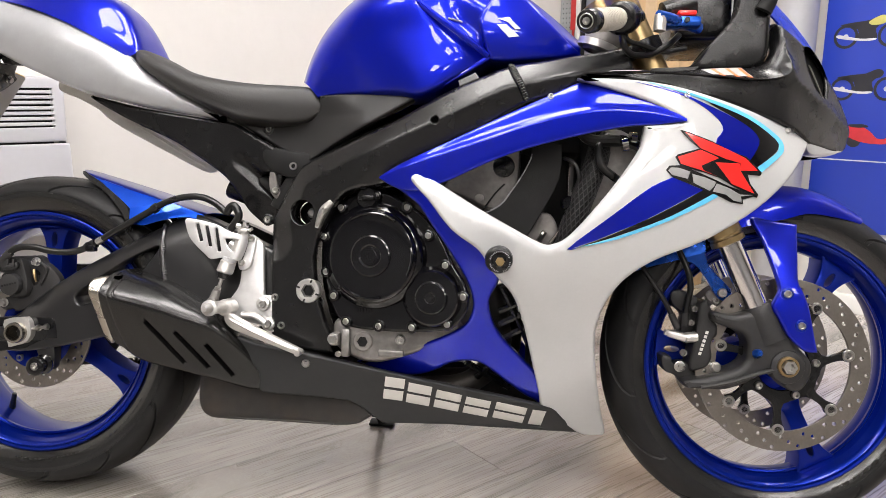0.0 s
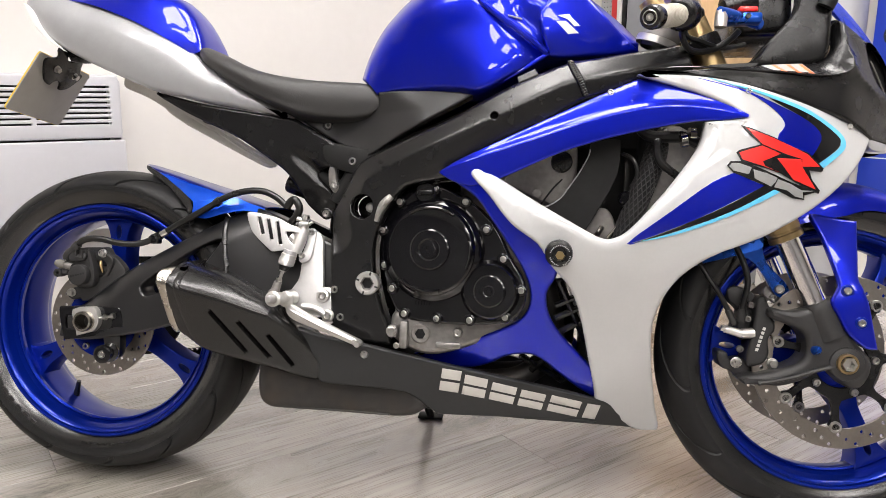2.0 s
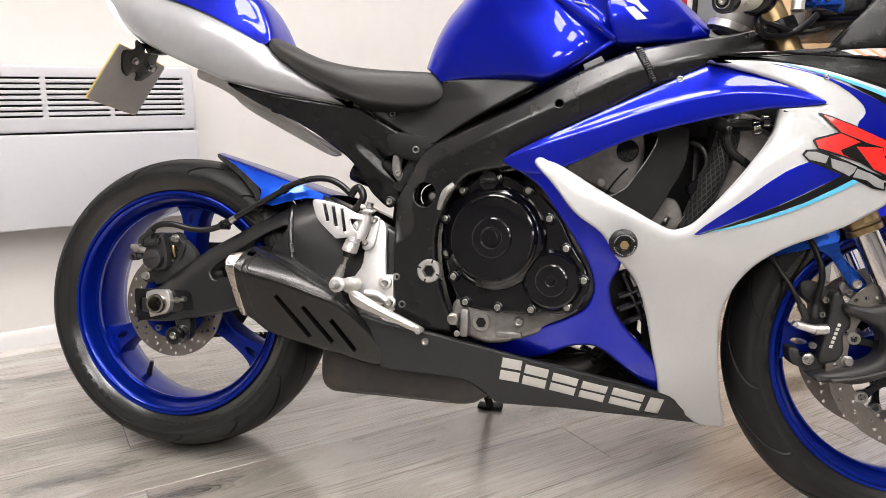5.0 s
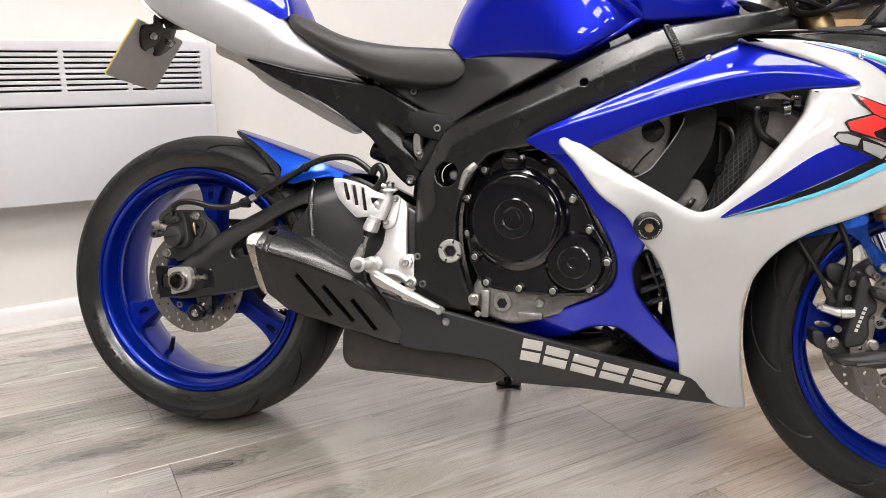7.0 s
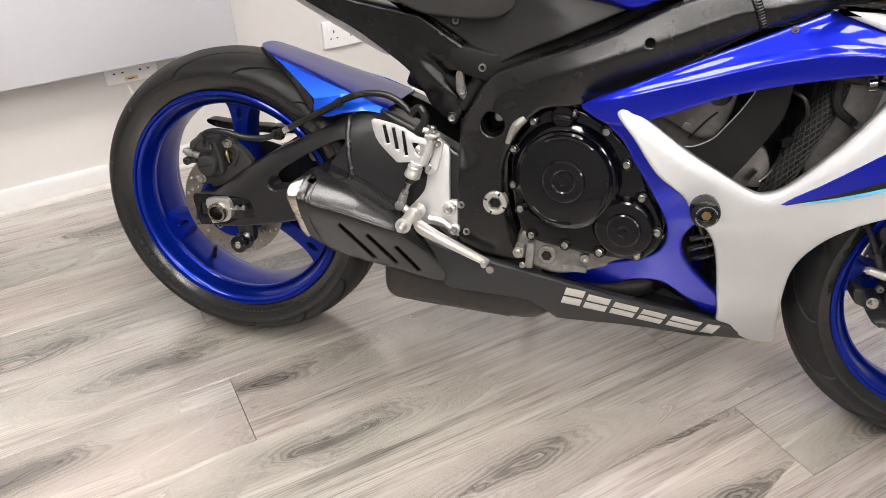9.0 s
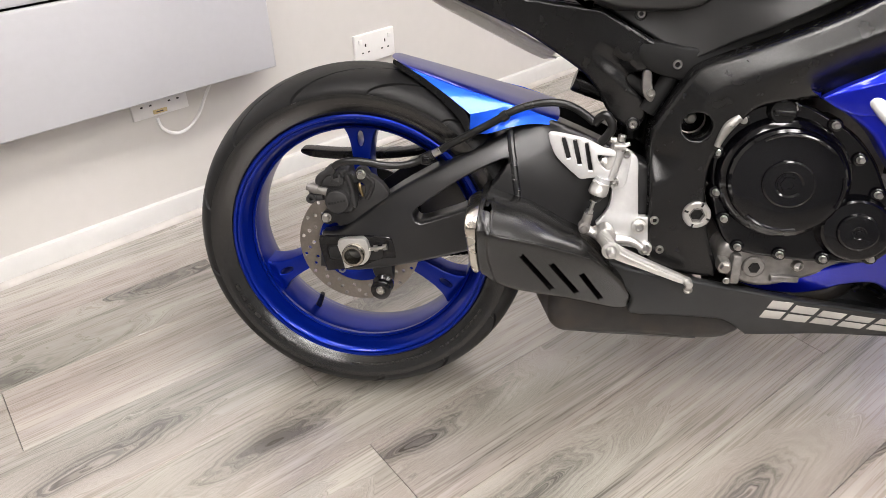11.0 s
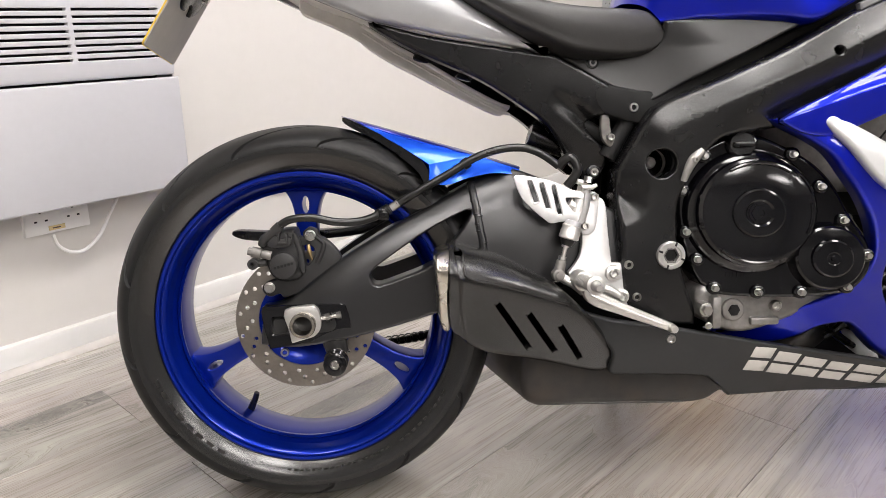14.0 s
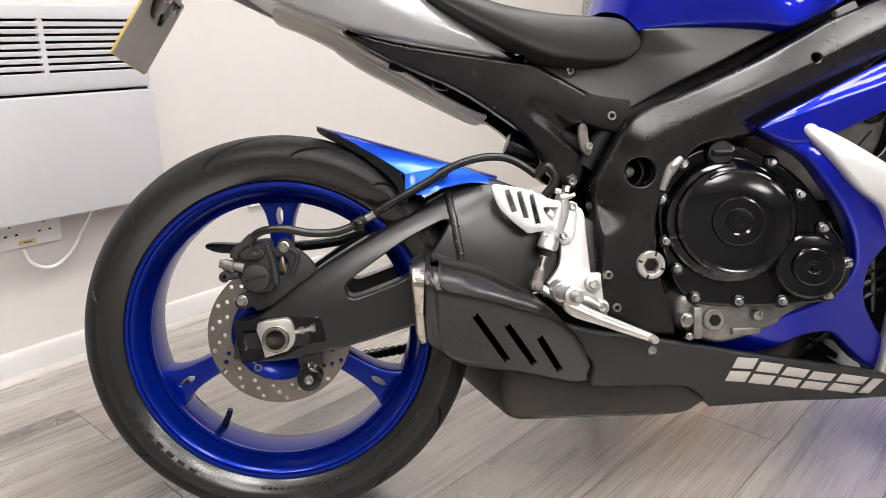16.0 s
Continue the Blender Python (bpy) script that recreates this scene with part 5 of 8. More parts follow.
part("release_arm", merge(tube([(0.577, -0.158, 0.524), (0.582, -0.160, 0.540), (0.590, -0.161, 0.556), (0.604, -0.160, 0.570)], [0.0045, 0.006, 0.0075, 0.006], 12), bolt(0.590, 0.556, -0.166, 0.0042, 0.005)), CAST, engine, "raw aluminium clutch release arm")
part("linkage_bolt", merge(bolt(0.79, 0.49, -0.160, 0.005, 0.01), tube([(0.804, -0.156, 0.492), (0.826, -0.160, 0.473), (0.847, -0.162, 0.448), (0.864, -0.162, 0.426)], [0.003, 0.0048, 0.0040, 0.0050], 10), bolt(0.832, 0.465, -0.164, 0.0052, 0.006, True)), CAST, engine, "raw aluminium lever rod with bolts")
# cylinder head and duct seen through the fairing's window
part("cylinder_head", merge(plate([(0.80, 0.60), (0.83, 0.585), (0.90, 0.56), (0.93, 0.62), (0.92, 0.68), (0.85, 0.66)], -0.150, 0.10, 0.008, k=2), disc(0.862, 0.580, -0.155, -0.10, 0.008, 0.002)), CASTDARK, engine, "raw aluminium cylinder head cover")
part("cam_cap", disc(0.903, 0.636, -0.160, -0.10, 0.019, 0.004), BLACK_PANEL, engine, "black round end cap")
part("head_line", tube([(0.868, -0.1505, 0.560), (0.888, -0.1505, 0.588), (0.905, -0.1505, 0.606)], 0.0016, 8), BLACK_MATT, engine)
deflector = part("air_duct", plate([(0.955, 0.672), (0.955, 0.672), (0.947, 0.643), (0.933, 0.616), (0.917, 0.592), (0.902, 0.571), (0.880, 0.557), (0.862, 0.553), (0.850, 0.546), (0.850, 0.546), (0.930, 0.490), (0.930, 0.490), (0.944, 0.514), (0.963, 0.546), (0.997, 0.613), (1.000, 0.672), (1.000, 0.672)], -0.178, 0.004, 0.0012, k=1, n=3), BLACK_MATT, engine, "flat black heat shield plate")
part("edging", tube([(0.950, -0.179, 0.655), (0.947, -0.179, 0.643), (0.933, -0.179, 0.616), (0.917, -0.179, 0.592), (0.902, -0.179, 0.571), (0.880, -0.179, 0.557), (0.862, -0.179, 0.553)], 0.0011, 8, 4), GREY_VINYL, deflector, "thin light edging")
part("inner_cover", plate([(0.93, 0.50), (0.99, 0.49), (1.0, 0.52), (0.985, 0.555), (0.955, 0.55)], -0.150, 0.03, 0.006, k=2), CASTDARK, engine)
part("pipe_stub", lathe([(0.012, -0.150), (0.012, -0.172), (0.009, -0.175), (0, -0.175)], (1.012, 0, 0.574), n=20), BLACK_GLOSS, engine)
part("pipe_stub", lathe([(0.008, -0.150), (0.008, -0.170), (0.006, -0.173), (0, -0.173)], (1.014, 0, 0.554), n=16), BLACK_GLOSS, engine)
part("cable_tube", tube([(1.005, -0.165, 0.650), (1.022, -0.172, 0.640), (1.030, -0.172, 0.615), (1.020, -0.168, 0.592)], 0.0035, 8), HOSE, engine)

# ---- radiator and the dark space behind the fairing
radiator = part("radiator", merge(box(1.035, 1.06, -0.14, 0.14, 0.44, 0.72, 0.006)), BLACK_MATT, bike, "black radiator behind the fairing")
duct_line = along([(1.000, -0.163, 0.470), (1.018, -0.166, 0.530), (1.040, -0.166, 0.590), (1.058, -0.160, 0.640), (1.066, -0.150, 0.67)], 40)
part("fan_duct", tube([duct_line[j] for j in range(0, 40, 3)], 0.0180, 16, 2), BLACK_MATT, radiator)
for turn in (1, -1):
    for start in range(14):
        wire = []
        for j, (x, v, w) in enumerate(duct_line):
            c = 2 * math.pi * start / 14 + turn * j * 0.16
            wire.append((x + 0.0188 * math.cos(c) * 0.94, v + 0.0188 * math.sin(c), w - 0.0188 * math.cos(c) * 0.33))
        part("guard_wire", tube(wire[::2], 0.0010, 5, 2), CALIPER, radiator)
part("coolant_hose", tube([(1.075, -0.16, 0.69), (1.060, -0.18, 0.665), (1.065, -0.185, 0.635), (1.090, -0.18, 0.615), (1.11, -0.16, 0.60)], 0.007, 10), HOSE, radiator)
part("coolant_hose", tube([(1.03, -0.16, 0.70), (1.05, -0.17, 0.68), (1.10, -0.175, 0.678), (1.13, -0.16, 0.67)], 0.010, 10), HOSE, radiator)
part("hose_clamp", tube([(1.098, -0.178, 0.672), (1.108, -0.178, 0.674)], 0.013, 14), CHROME, radiator)
part("hose_clamp", tube([(1.112, -0.176, 0.684), (1.122, -0.174, 0.684)], 0.010, 14), CHROME, radiator)
part("side_tank", plate([(1.06, 0.50), (1.12, 0.60), (1.13, 0.68), (1.07, 0.70), (1.04, 0.60)], -0.150, 0.04, 0.01, k=2), CASTDARK, radiator)
part("lower_bracket", merge(tube([(0.985, -0.165, 0.505), (1.005, -0.168, 0.53)], 0.004, 8), tube([(0.965, -0.165, 0.508), (0.975, -0.168, 0.525)], 0.005, 8)), CHROME, radiator)
part("air_intake", box(0.93, 1.16, -0.12, 0.12, 0.66, 0.76, 0.02), BLACK_MATT, bike, "black airbox above the engine")
# black box added in place of the shade seen through the fairing's window
part("inner_lining", box(0.86, 1.02, -0.08, 0.08, 0.46, 0.74, 0.01), BLACK_MATT, bike, "black block standing in for the shade behind the engine")
part("inner_bulkhead", box(0.95, 1.03, -0.085, 0.085, 0.24, 0.52, 0.02), BLACK_MATT, bike, "dark inner fairing")
for (x0, w0), (x1, w1) in (((0.905, 0.43), (0.955, 0.32)), ((0.90, 0.385), (0.945, 0.405)), ((0.90, 0.36), (0.95, 0.385)), ((0.91, 0.335), (0.955, 0.36)), ((0.84, 0.285), (0.92, 0.235)), ((0.86, 0.255), (0.90, 0.295))):
    part("inner_strut", tube([(x0, SIDE(x0, w0) + 0.055, w0), (x1, SIDE(x1, w1) + 0.055, w1)], 0.006, 8), BLACK_PANEL, bike)

# ---- fuel tank
tank = part("fuel_tank", loft([
    [(0.513, 0, 0.805), (0.523, 0, 0.842), (0.546, 0, 0.886), (0.571, 0, 0.919), (0.615, 0, 0.957), (0.671, 0, 0.985), (0.737, 0, 1.004), (0.814, 0, 1.010), (0.880, 0, 0.996), (0.935, 0, 0.968), (0.996, 0, 0.925), (1.040, 0, 0.885)],
    [(0.516, -0.045, 0.803), (0.528, -0.050, 0.838), (0.550, -0.058, 0.880), (0.576, -0.066, 0.912), (0.618, -0.078, 0.948), (0.673, -0.090, 0.974), (0.737, -0.098, 0.990), (0.812, -0.102, 0.993), (0.880, -0.098, 0.976), (0.935, -0.088, 0.948), (0.992, -0.075, 0.908), (1.036, -0.060, 0.873)],
    [(0.528, -0.080, 0.795), (0.542, -0.092, 0.825), (0.565, -0.105, 0.858), (0.592, -0.120, 0.882), (0.630, -0.140, 0.908), (0.680, -0.158, 0.928), (0.740, -0.170, 0.938), (0.810, -0.172, 0.932), (0.876, -0.162, 0.918), (0.932, -0.146, 0.900), (0.990, -0.124, 0.876), (1.034, -0.098, 0.855)],
    [(0.540, -0.095, 0.785), (0.556, -0.106, 0.800), (0.580, -0.118, 0.818), (0.608, -0.130, 0.832), (0.646, -0.148, 0.848), (0.692, -0.166, 0.858), (0.745, -0.178, 0.860), (0.812, -0.182, 0.862), (0.876, -0.172, 0.864), (0.932, -0.154, 0.858), (0.990, -0.132, 0.850), (1.033, -0.104, 0.844)],
    [(0.552, -0.100, 0.772), (0.572, -0.108, 0.776), (0.600, -0.120, 0.780), (0.632, -0.132, 0.784), (0.668, -0.150, 0.785), (0.708, -0.168, 0.783), (0.757, -0.184, 0.778), (0.812, -0.184, 0.795), (0.874, -0.166, 0.826), (0.930, -0.150, 0.828), (0.988, -0.130, 0.834), (1.032, -0.104, 0.838)],
    [(0.558, -0.098, 0.764), (0.580, -0.104, 0.765), (0.612, -0.114, 0.766), (0.645, -0.126, 0.765), (0.680, -0.142, 0.763), (0.718, -0.158, 0.759), (0.760, -0.174, 0.754), (0.812, -0.172, 0.780), (0.874, -0.158, 0.818), (0.930, -0.140, 0.818), (0.988, -0.122, 0.827), (1.031, -0.098, 0.833)],
    [(0.560, -0.06, 0.76), (0.58, -0.07, 0.76), (0.61, -0.07, 0.76), (0.645, -0.08, 0.758), (0.68, -0.09, 0.755), (0.718, -0.10, 0.752), (0.753, -0.11, 0.75), (0.812, -0.12, 0.772), (0.874, -0.11, 0.81), (0.93, -0.10, 0.81), (0.988, -0.08, 0.82), (1.031, -0.06, 0.828)]], 100, 50, True), BLUE, bike, "glossy blue fuel tank", 60)
# the hollow in front of the knee, on both flanks
for q in tank.data.vertices:
    if abs(q.co.y) > 0.09:
        g = line_gap(q.co.x, q.co.z, [(0.795, 0.915), (0.820, 0.886), (0.846, 0.862), (0.866, 0.838)])
        if g < 0.045:
            q.co.y -= math.copysign(0.013 * (1 - (g / 0.045) ** 2) ** 2, q.co.y)
FLANK = skin_function([(0.876, 0.92, -0.166), (0.86, 0.87, -0.176), (0.874, 0.824, -0.170), (0.888, 0.812, -0.160), (0.965, 0.821, -0.142), (1.03, 0.838, -0.108), (1.02, 0.85, -0.112), (0.987, 0.878, -0.130), (0.934, 0.911, -0.148), (0.905, 0.87, -0.168), (0.95, 0.86, -0.152), (0.905, 0.935, -0.152), (0.75, 0.92, -0.172), (0.8, 0.88, -0.186)])
front_flank = [(0.905, 0.955), (0.884, 0.935), (0.874, 0.915), (0.857, 0.887), (0.859, 0.863), (0.873, 0.826), (0.886, 0.814), (0.965, 0.822), (1.028, 0.835), (1.031, 0.842), (1.018, 0.852), (0.987, 0.879), (0.950, 0.915)]
part("tank_flank", plate(front_flank, lambda x, w: FLANK(x, w) - 0.009, 0.02, 0.007, k=4, grid=0.02), BLUE, tank, "raised glossy blue front flank", 60)
part("tank_ridge", tube([(0.748, -0.168, 0.932), (0.755, -0.178, 0.912), (0.780, -0.184, 0.889), (0.810, -0.185, 0.867), (0.839, -0.183, 0.846), (0.872, -0.172, 0.822)], 0.0055, 10), BLUE, tank)
part("tank_ridge", tube([(0.762, -0.166, 0.760), (0.812, -0.172, 0.782), (0.874, -0.168, 0.820)], 0.004, 10), BLUE, tank)
emblem = [[(0.888, 0.883), (0.908, 0.887), (0.912, 0.881), (0.927, 0.868), (0.917, 0.866), (0.905, 0.8775)], [(0.886, 0.873), (0.902, 0.874), (0.914, 0.864), (0.925, 0.855), (0.907, 0.852)]]
for e in emblem:
    part("emblem", plate(e, lambda x, w: FLANK(x, w) - 0.0100, 0.002, 0.0003, k=1, smooth=False, grid=0.02), LETTER, tank, "silver angular badge as plain shapes")
part("tank_mark", plate([(0.803, 0.888), (0.828, 0.881), (0.828, 0.878), (0.803, 0.885)], lambda x, w: -0.1735, 0.002, 0.0005, k=1, smooth=False), GREY_VINYL, tank, "faint unreadable lettering as a plain bar")

# ---- seat and tail
def height_on(line, x):
    pts = along(line, 61)
    for (ax, ay), (bx, by) in zip(pts, pts[1:]):
        if x <= bx:
            return ay + (by - ay) * (x - ax) / max(bx - ax, 1e-6)
    return pts[-1][1]


seat = part("rider_seat", loft([
    [(0.216, 0, 0.862), (0.245, 0, 0.848), (0.285, 0, 0.826), (0.336, 0, 0.806), (0.390, 0, 0.795), (0.444, 0, 0.790), (0.497, 0, 0.789), (0.530, 0, 0.790), (0.548, 0, 0.785)],
    [(0.214, -0.075, 0.858), (0.243, -0.090, 0.845), (0.285, -0.105, 0.824), (0.336, -0.112, 0.804), (0.390, -0.112, 0.793), (0.444, -0.105, 0.788), (0.497, -0.095, 0.787), (0.537, -0.085, 0.785), (0.556, -0.078, 0.773)],
    [(0.209, -0.098, 0.852), (0.236, -0.118, 0.834), (0.282, -0.134, 0.810), (0.336, -0.142, 0.787), (0.392, -0.140, 0.772), (0.446, -0.130, 0.766), (0.500, -0.116, 0.764), (0.545, -0.104, 0.764), (0.564, -0.096, 0.756)],
    [(0.206, -0.100, 0.843), (0.230, -0.120, 0.823), (0.282, -0.136, 0.792), (0.338, -0.142, 0.764), (0.400, -0.138, 0.740), (0.446, -0.128, 0.732), (0.500, -0.114, 0.730), (0.545, -0.104, 0.736), (0.563, -0.098, 0.742)],
    [(0.208, -0.095, 0.833), (0.228, -0.112, 0.816), (0.282, -0.128, 0.781), (0.338, -0.132, 0.752), (0.406, -0.128, 0.725), (0.440, -0.120, 0.719), (0.490, -0.106, 0.716), (0.535, -0.098, 0.720), (0.556, -0.094, 0.733)],
    [(0.215, -0.05, 0.825), (0.23, -0.06, 0.805), (0.282, -0.06, 0.775), (0.338, -0.06, 0.745), (0.406, -0.06, 0.715), (0.44, -0.06, 0.71), (0.49, -0.05, 0.71), (0.53, -0.05, 0.715), (0.55, -0.05, 0.725)]], 44, 22, True), VINYL, bike, "black vinyl rider seat", 60)
TAIL = skin_function([(-0.18, 0.93, -0.085), (-0.15, 0.90, -0.088), (-0.08, 0.85, -0.092), (0.04, 0.80, -0.106), (0.11, 0.77, -0.109), (0.23, 0.75, -0.113), (0.40, 0.72, -0.111), (0.29, 0.78, -0.114), (0.2, 0.83, -0.116), (0.08, 0.90, -0.108), (-0.05, 0.94, -0.095), (0.05, 0.85, -0.114), (-0.08, 0.90, -0.100), (0.2, 0.79, -0.118)])
tail_out = [(-0.150, 0.968), (-0.182, 0.955), (-0.165, 0.920), (-0.150, 0.900), (-0.117, 0.873), (-0.077, 0.850), (-0.026, 0.826), (0.044, 0.797), (0.109, 0.771), (0.109, 0.771), (0.228, 0.746), (0.346, 0.728), (0.388, 0.719), (0.388, 0.719), (0.352, 0.741), (0.286, 0.779), (0.226, 0.815), (0.195, 0.841), (0.140, 0.875), (0.078, 0.906), (0.015, 0.930), (-0.048, 0.950), (-0.100, 0.962)]
TAIL_UPPER = along([(-0.15, 0.968), (-0.048, 0.950), (0.078, 0.906), (0.140, 0.875), (0.195, 0.841), (0.226, 0.815), (0.286, 0.779), (0.352, 0.741), (0.388, 0.719)], 40)
TAIL_LOWER = along([(-0.182, 0.955), (-0.150, 0.900), (-0.077, 0.850), (0.044, 0.797), (0.109, 0.771), (0.228, 0.746), (0.346, 0.728), (0.388, 0.719)], 40)


def TAIL_SKIN(x, w):
    """The tail panel swells out between its edges."""
    a, b = line_gap(x, w, TAIL_UPPER), line_gap(x, w, TAIL_LOWER)
    return TAIL(x, w) + 0.012 * max(0.0, 1 - a / 0.045) ** 2 + 0.010 * max(0.0, 1 - b / 0.050) ** 2 - 0.004


tail = part("tail_fairing", plate(tail_out, TAIL_SKIN, 0.02, 0.008, k=4, grid=0.010), SILVER, bike, "silver tail fairing panel", 60, skin=TAIL_SKIN)
part("left_tail_panel", plate(tail_out, TAIL, 0.02, 0.006, k=2, grid=0.06, flip=True), SILVER, tail)
part("indicator_lens", plate([(-0.180, 0.950), (-0.163, 0.915), (-0.150, 0.898), (-0.120, 0.872), (-0.080, 0.849), (-0.105, 0.868), (-0.135, 0.898), (-0.155, 0.93)], lambda x, w: TAIL(x, w) - 0.002, 0.006, 0.002, k=2, grid=0.03), GLASSY, tail, "clear rear indicator lens")
part("tail_lining", merge(plate([(-0.16, 0.94), (-0.03, 0.835), (0.10, 0.78), (0.40, 0.722), (0.20, 0.82), (0.0, 0.92)], -0.085, 0.17, 0.006, k=1)), TRAY_GREY, tail)
cowl = part("seat_cowl", loft([
    [(-0.10, 0, 0.985), (-0.02, 0, 0.990), (0.06, 0, 0.988), (0.125, 0, 0.975), (0.160, 0, 0.945), (0.185, 0, 0.900), (0.200, 0, 0.862)],
    [(-0.102, -0.045, 0.982), (-0.02, -0.058, 0.982), (0.06, -0.062, 0.978), (0.125, -0.058, 0.962), (0.160, -0.056, 0.935), (0.186, -0.058, 0.892), (0.199, -0.062, 0.858)],
    [(-0.104, -0.070, 0.972), (-0.02, -0.082, 0.962), (0.058, -0.088, 0.942), (0.120, -0.086, 0.918), (0.152, -0.084, 0.895), (0.180, -0.084, 0.868), (0.196, -0.084, 0.849)],
    [(-0.106, -0.082, 0.958), (-0.025, -0.098, 0.940), (0.052, -0.106, 0.912), (0.112, -0.110, 0.884), (0.146, -0.110, 0.866), (0.175, -0.110, 0.850), (0.195, -0.106, 0.838)]], 34, 16, True), BLUE, bike, "blue pillion seat cowl", 60)
tray_top = [(0.006, 0.818), (0.048, 0.799), (0.100, 0.777), (0.145, 0.748), (0.180, 0.729), (0.224, 0.704), (0.269, 0.677), (0.315, 0.653), (0.336, 0.646)]
tray_low = [(0.331, 0.637), (0.315, 0.631), (0.268, 0.652), (0.232, 0.670), (0.179, 0.697), (0.144, 0.715), (0.109, 0.737), (0.091, 0.752), (0.047, 0.775), (0.005, 0.793)]
# the rail under the tail, seen from below
part("under_tray", plate(tray_top + tray_low, lambda x, w: -0.020 - 0.45 * max(0.0, height_on(tray_top, x) - 0.014 - w), 0.012, 0.004, k=3, grid=0.010), TRAY_GREY, tail, "grey satin undertray rail")
part("tray_flange", tube([(x, -0.0205, w - 0.002) for x, w in tray_top[2:]], 0.0034, 10, 4), TRAY_LIGHT, tail, "light grey flange of the undertray")
part("tray_flange", tube([(x, -0.0195, w - 0.013) for x, w in tray_top[2:]], 0.0022, 8, 4), TRAY_LIGHT, tail, "light grey flange of the undertray")
for x, w in ((0.180, 0.719), (0.249, 0.690)):
    part("tray_clamp", plate([(x, w + 0.007), (x + 0.008, w + 0.016), (x + 0.019, w + 0.016), (x + 0.019, w + 0.005), (x + 0.025, w - 0.001), (x + 0.020, w - 0.004), (x + 0.002, w + 0.001)], -0.028, 0.012, 0.002, k=1), BLACK_PANEL, tail)
# the plate hangs across the machine: a along its width, b up its height, its grey back towards the front
plate_right, plate_up = Vector((-0.050, 0.998, -0.045)).normalized(), Vector((0.513, 0.064, 0.856)).normalized()
plate_front = plate_right.cross(plate_up)
PLATE = Matrix.Translation((-0.226, -0.070, 0.739)) @ Matrix((plate_right, -plate_front, plate_right.cross(plate_front) * -1)).transposed().to_4x4()


def plate_shape(grow, r=0.006):
    a0, a1, b0, b1 = -0.004 - grow, 0.179 + grow, -grow, 0.136 + grow
    return [(a0 + r, b0), (a1 - r, b0), (a1 - 0.3 * r, b0 + 0.3 * r), (a1, b0 + r), (a1, b1 - r), (a1 - 0.3 * r, b1 - 0.3 * r), (a1 - r, b1), (a0 + r, b1), (a0 + 0.3 * r, b1 - 0.3 * r), (a0, b1 - r), (a0, b0 + r), (a0 + 0.3 * r, b0 + 0.3 * r)]


number_plate = part("number_plate", moved(plate(plate_shape(0.0), 0.0, 0.0018, 0.0004, k=1, smooth=False), PLATE), PLATE_BACK, bike, "grey back of a number plate with yellow edge")
part("yellow_face", moved(plate(plate_shape(0.0012), 0.0019, 0.0022, 0.0003, k=1, smooth=False), PLATE), YELLOW, number_plate, "yellow reflective face seen edge-on")
plate_holder = part("plate_holder", moved(plate([(0.017, 0.128), (0.046, 0.142), (0.036, 0.156), (0.042, 0.164), (0.083, 0.171), (0.119, 0.162), (0.133, 0.134), (0.147, 0.127), (0.144, 0.114), (0.126, 0.088), (0.104, 0.078), (0.098, 0.090), (0.084, 0.096), (0.072, 0.088), (0.066, 0.080), (0.047, 0.086), (0.026, 0.108)], -0.006, 0.006, 0.002, [[(0.084 + 0.012 * math.cos(c), 0.152 + 0.007 * math.sin(c)) for c in [2 * math.pi * j / 16 for j in range(16)]]], k=2), PLATE), BLACK_PANEL, bike, "black number plate bracket")
for x, w in ((0.059, 0.119), (0.123, 0.120)):
    part("bolt", moved(bolt(x, w, -0.006, 0.0065, 0.009, True), PLATE), STEEL, plate_holder)
stalk = [PLATE @ Vector((0.080, -0.004, 0.162)), Vector((-0.105, 0.02, 0.872)), Vector((-0.060, 0.0, 0.880))]
part("stalk", tube([tuple(p) for p in stalk], [0.016, 0.020, 0.022], 14), BLACK_PANEL, plate_holder)

# ---- black side panels under the seat
PANEL = skin_function([(0.11, 0.77, -0.094), (0.23, 0.74, -0.096), (0.40, 0.71, -0.098), (0.526, 0.645, -0.100), (0.46, 0.54, -0.078), (0.40, 0.60, -0.090), (0.30, 0.68, -0.096), (0.47, 0.64, -0.104), (0.17, 0.735, -0.090)])
panel_out = [(0.111, 0.769), (0.111, 0.769), (0.223, 0.744), (0.398, 0.718), (0.398, 0.718), (0.470, 0.677), (0.526, 0.645), (0.526, 0.645), (0.512, 0.624), (0.500, 0.622), (0.470, 0.626), (0.449, 0.617), (0.452, 0.603), (0.473, 0.579), (0.484, 0.560), (0.474, 0.536), (0.452, 0.530), (0.432, 0.545), (0.419, 0.559), (0.405, 0.583), (0.381, 0.615), (0.345, 0.642), (0.285, 0.680), (0.225, 0.707), (0.164, 0.735)]
VALLEY = [(0.398, 0.650), (0.430, 0.630), (0.456, 0.607), (0.478, 0.596)]


def PANEL_SKIN(x, w):
    """The panel with a valley between its upper lobe and the rib down to the lower bolt."""
    d = max(0.0, 1.0 - line_gap(x, w, VALLEY) / 0.020)
    return PANEL(x, w) + 0.011 * d * d * (3 - 2 * d) * min(1.0, max(0.0, (x - 0.385) / 0.05))


panel = part("side_panel", plate(panel_out, PANEL_SKIN, 0.03, 0.007, k=3, grid=0.006), BLACK_PANEL, bike, "satin black side panel below the tail", 60, skin=PANEL_SKIN)
part("left_side_panel", plate(panel_out, PANEL, 0.03, 0.006, k=2, grid=0.06, flip=True), BLACK_PANEL, panel)
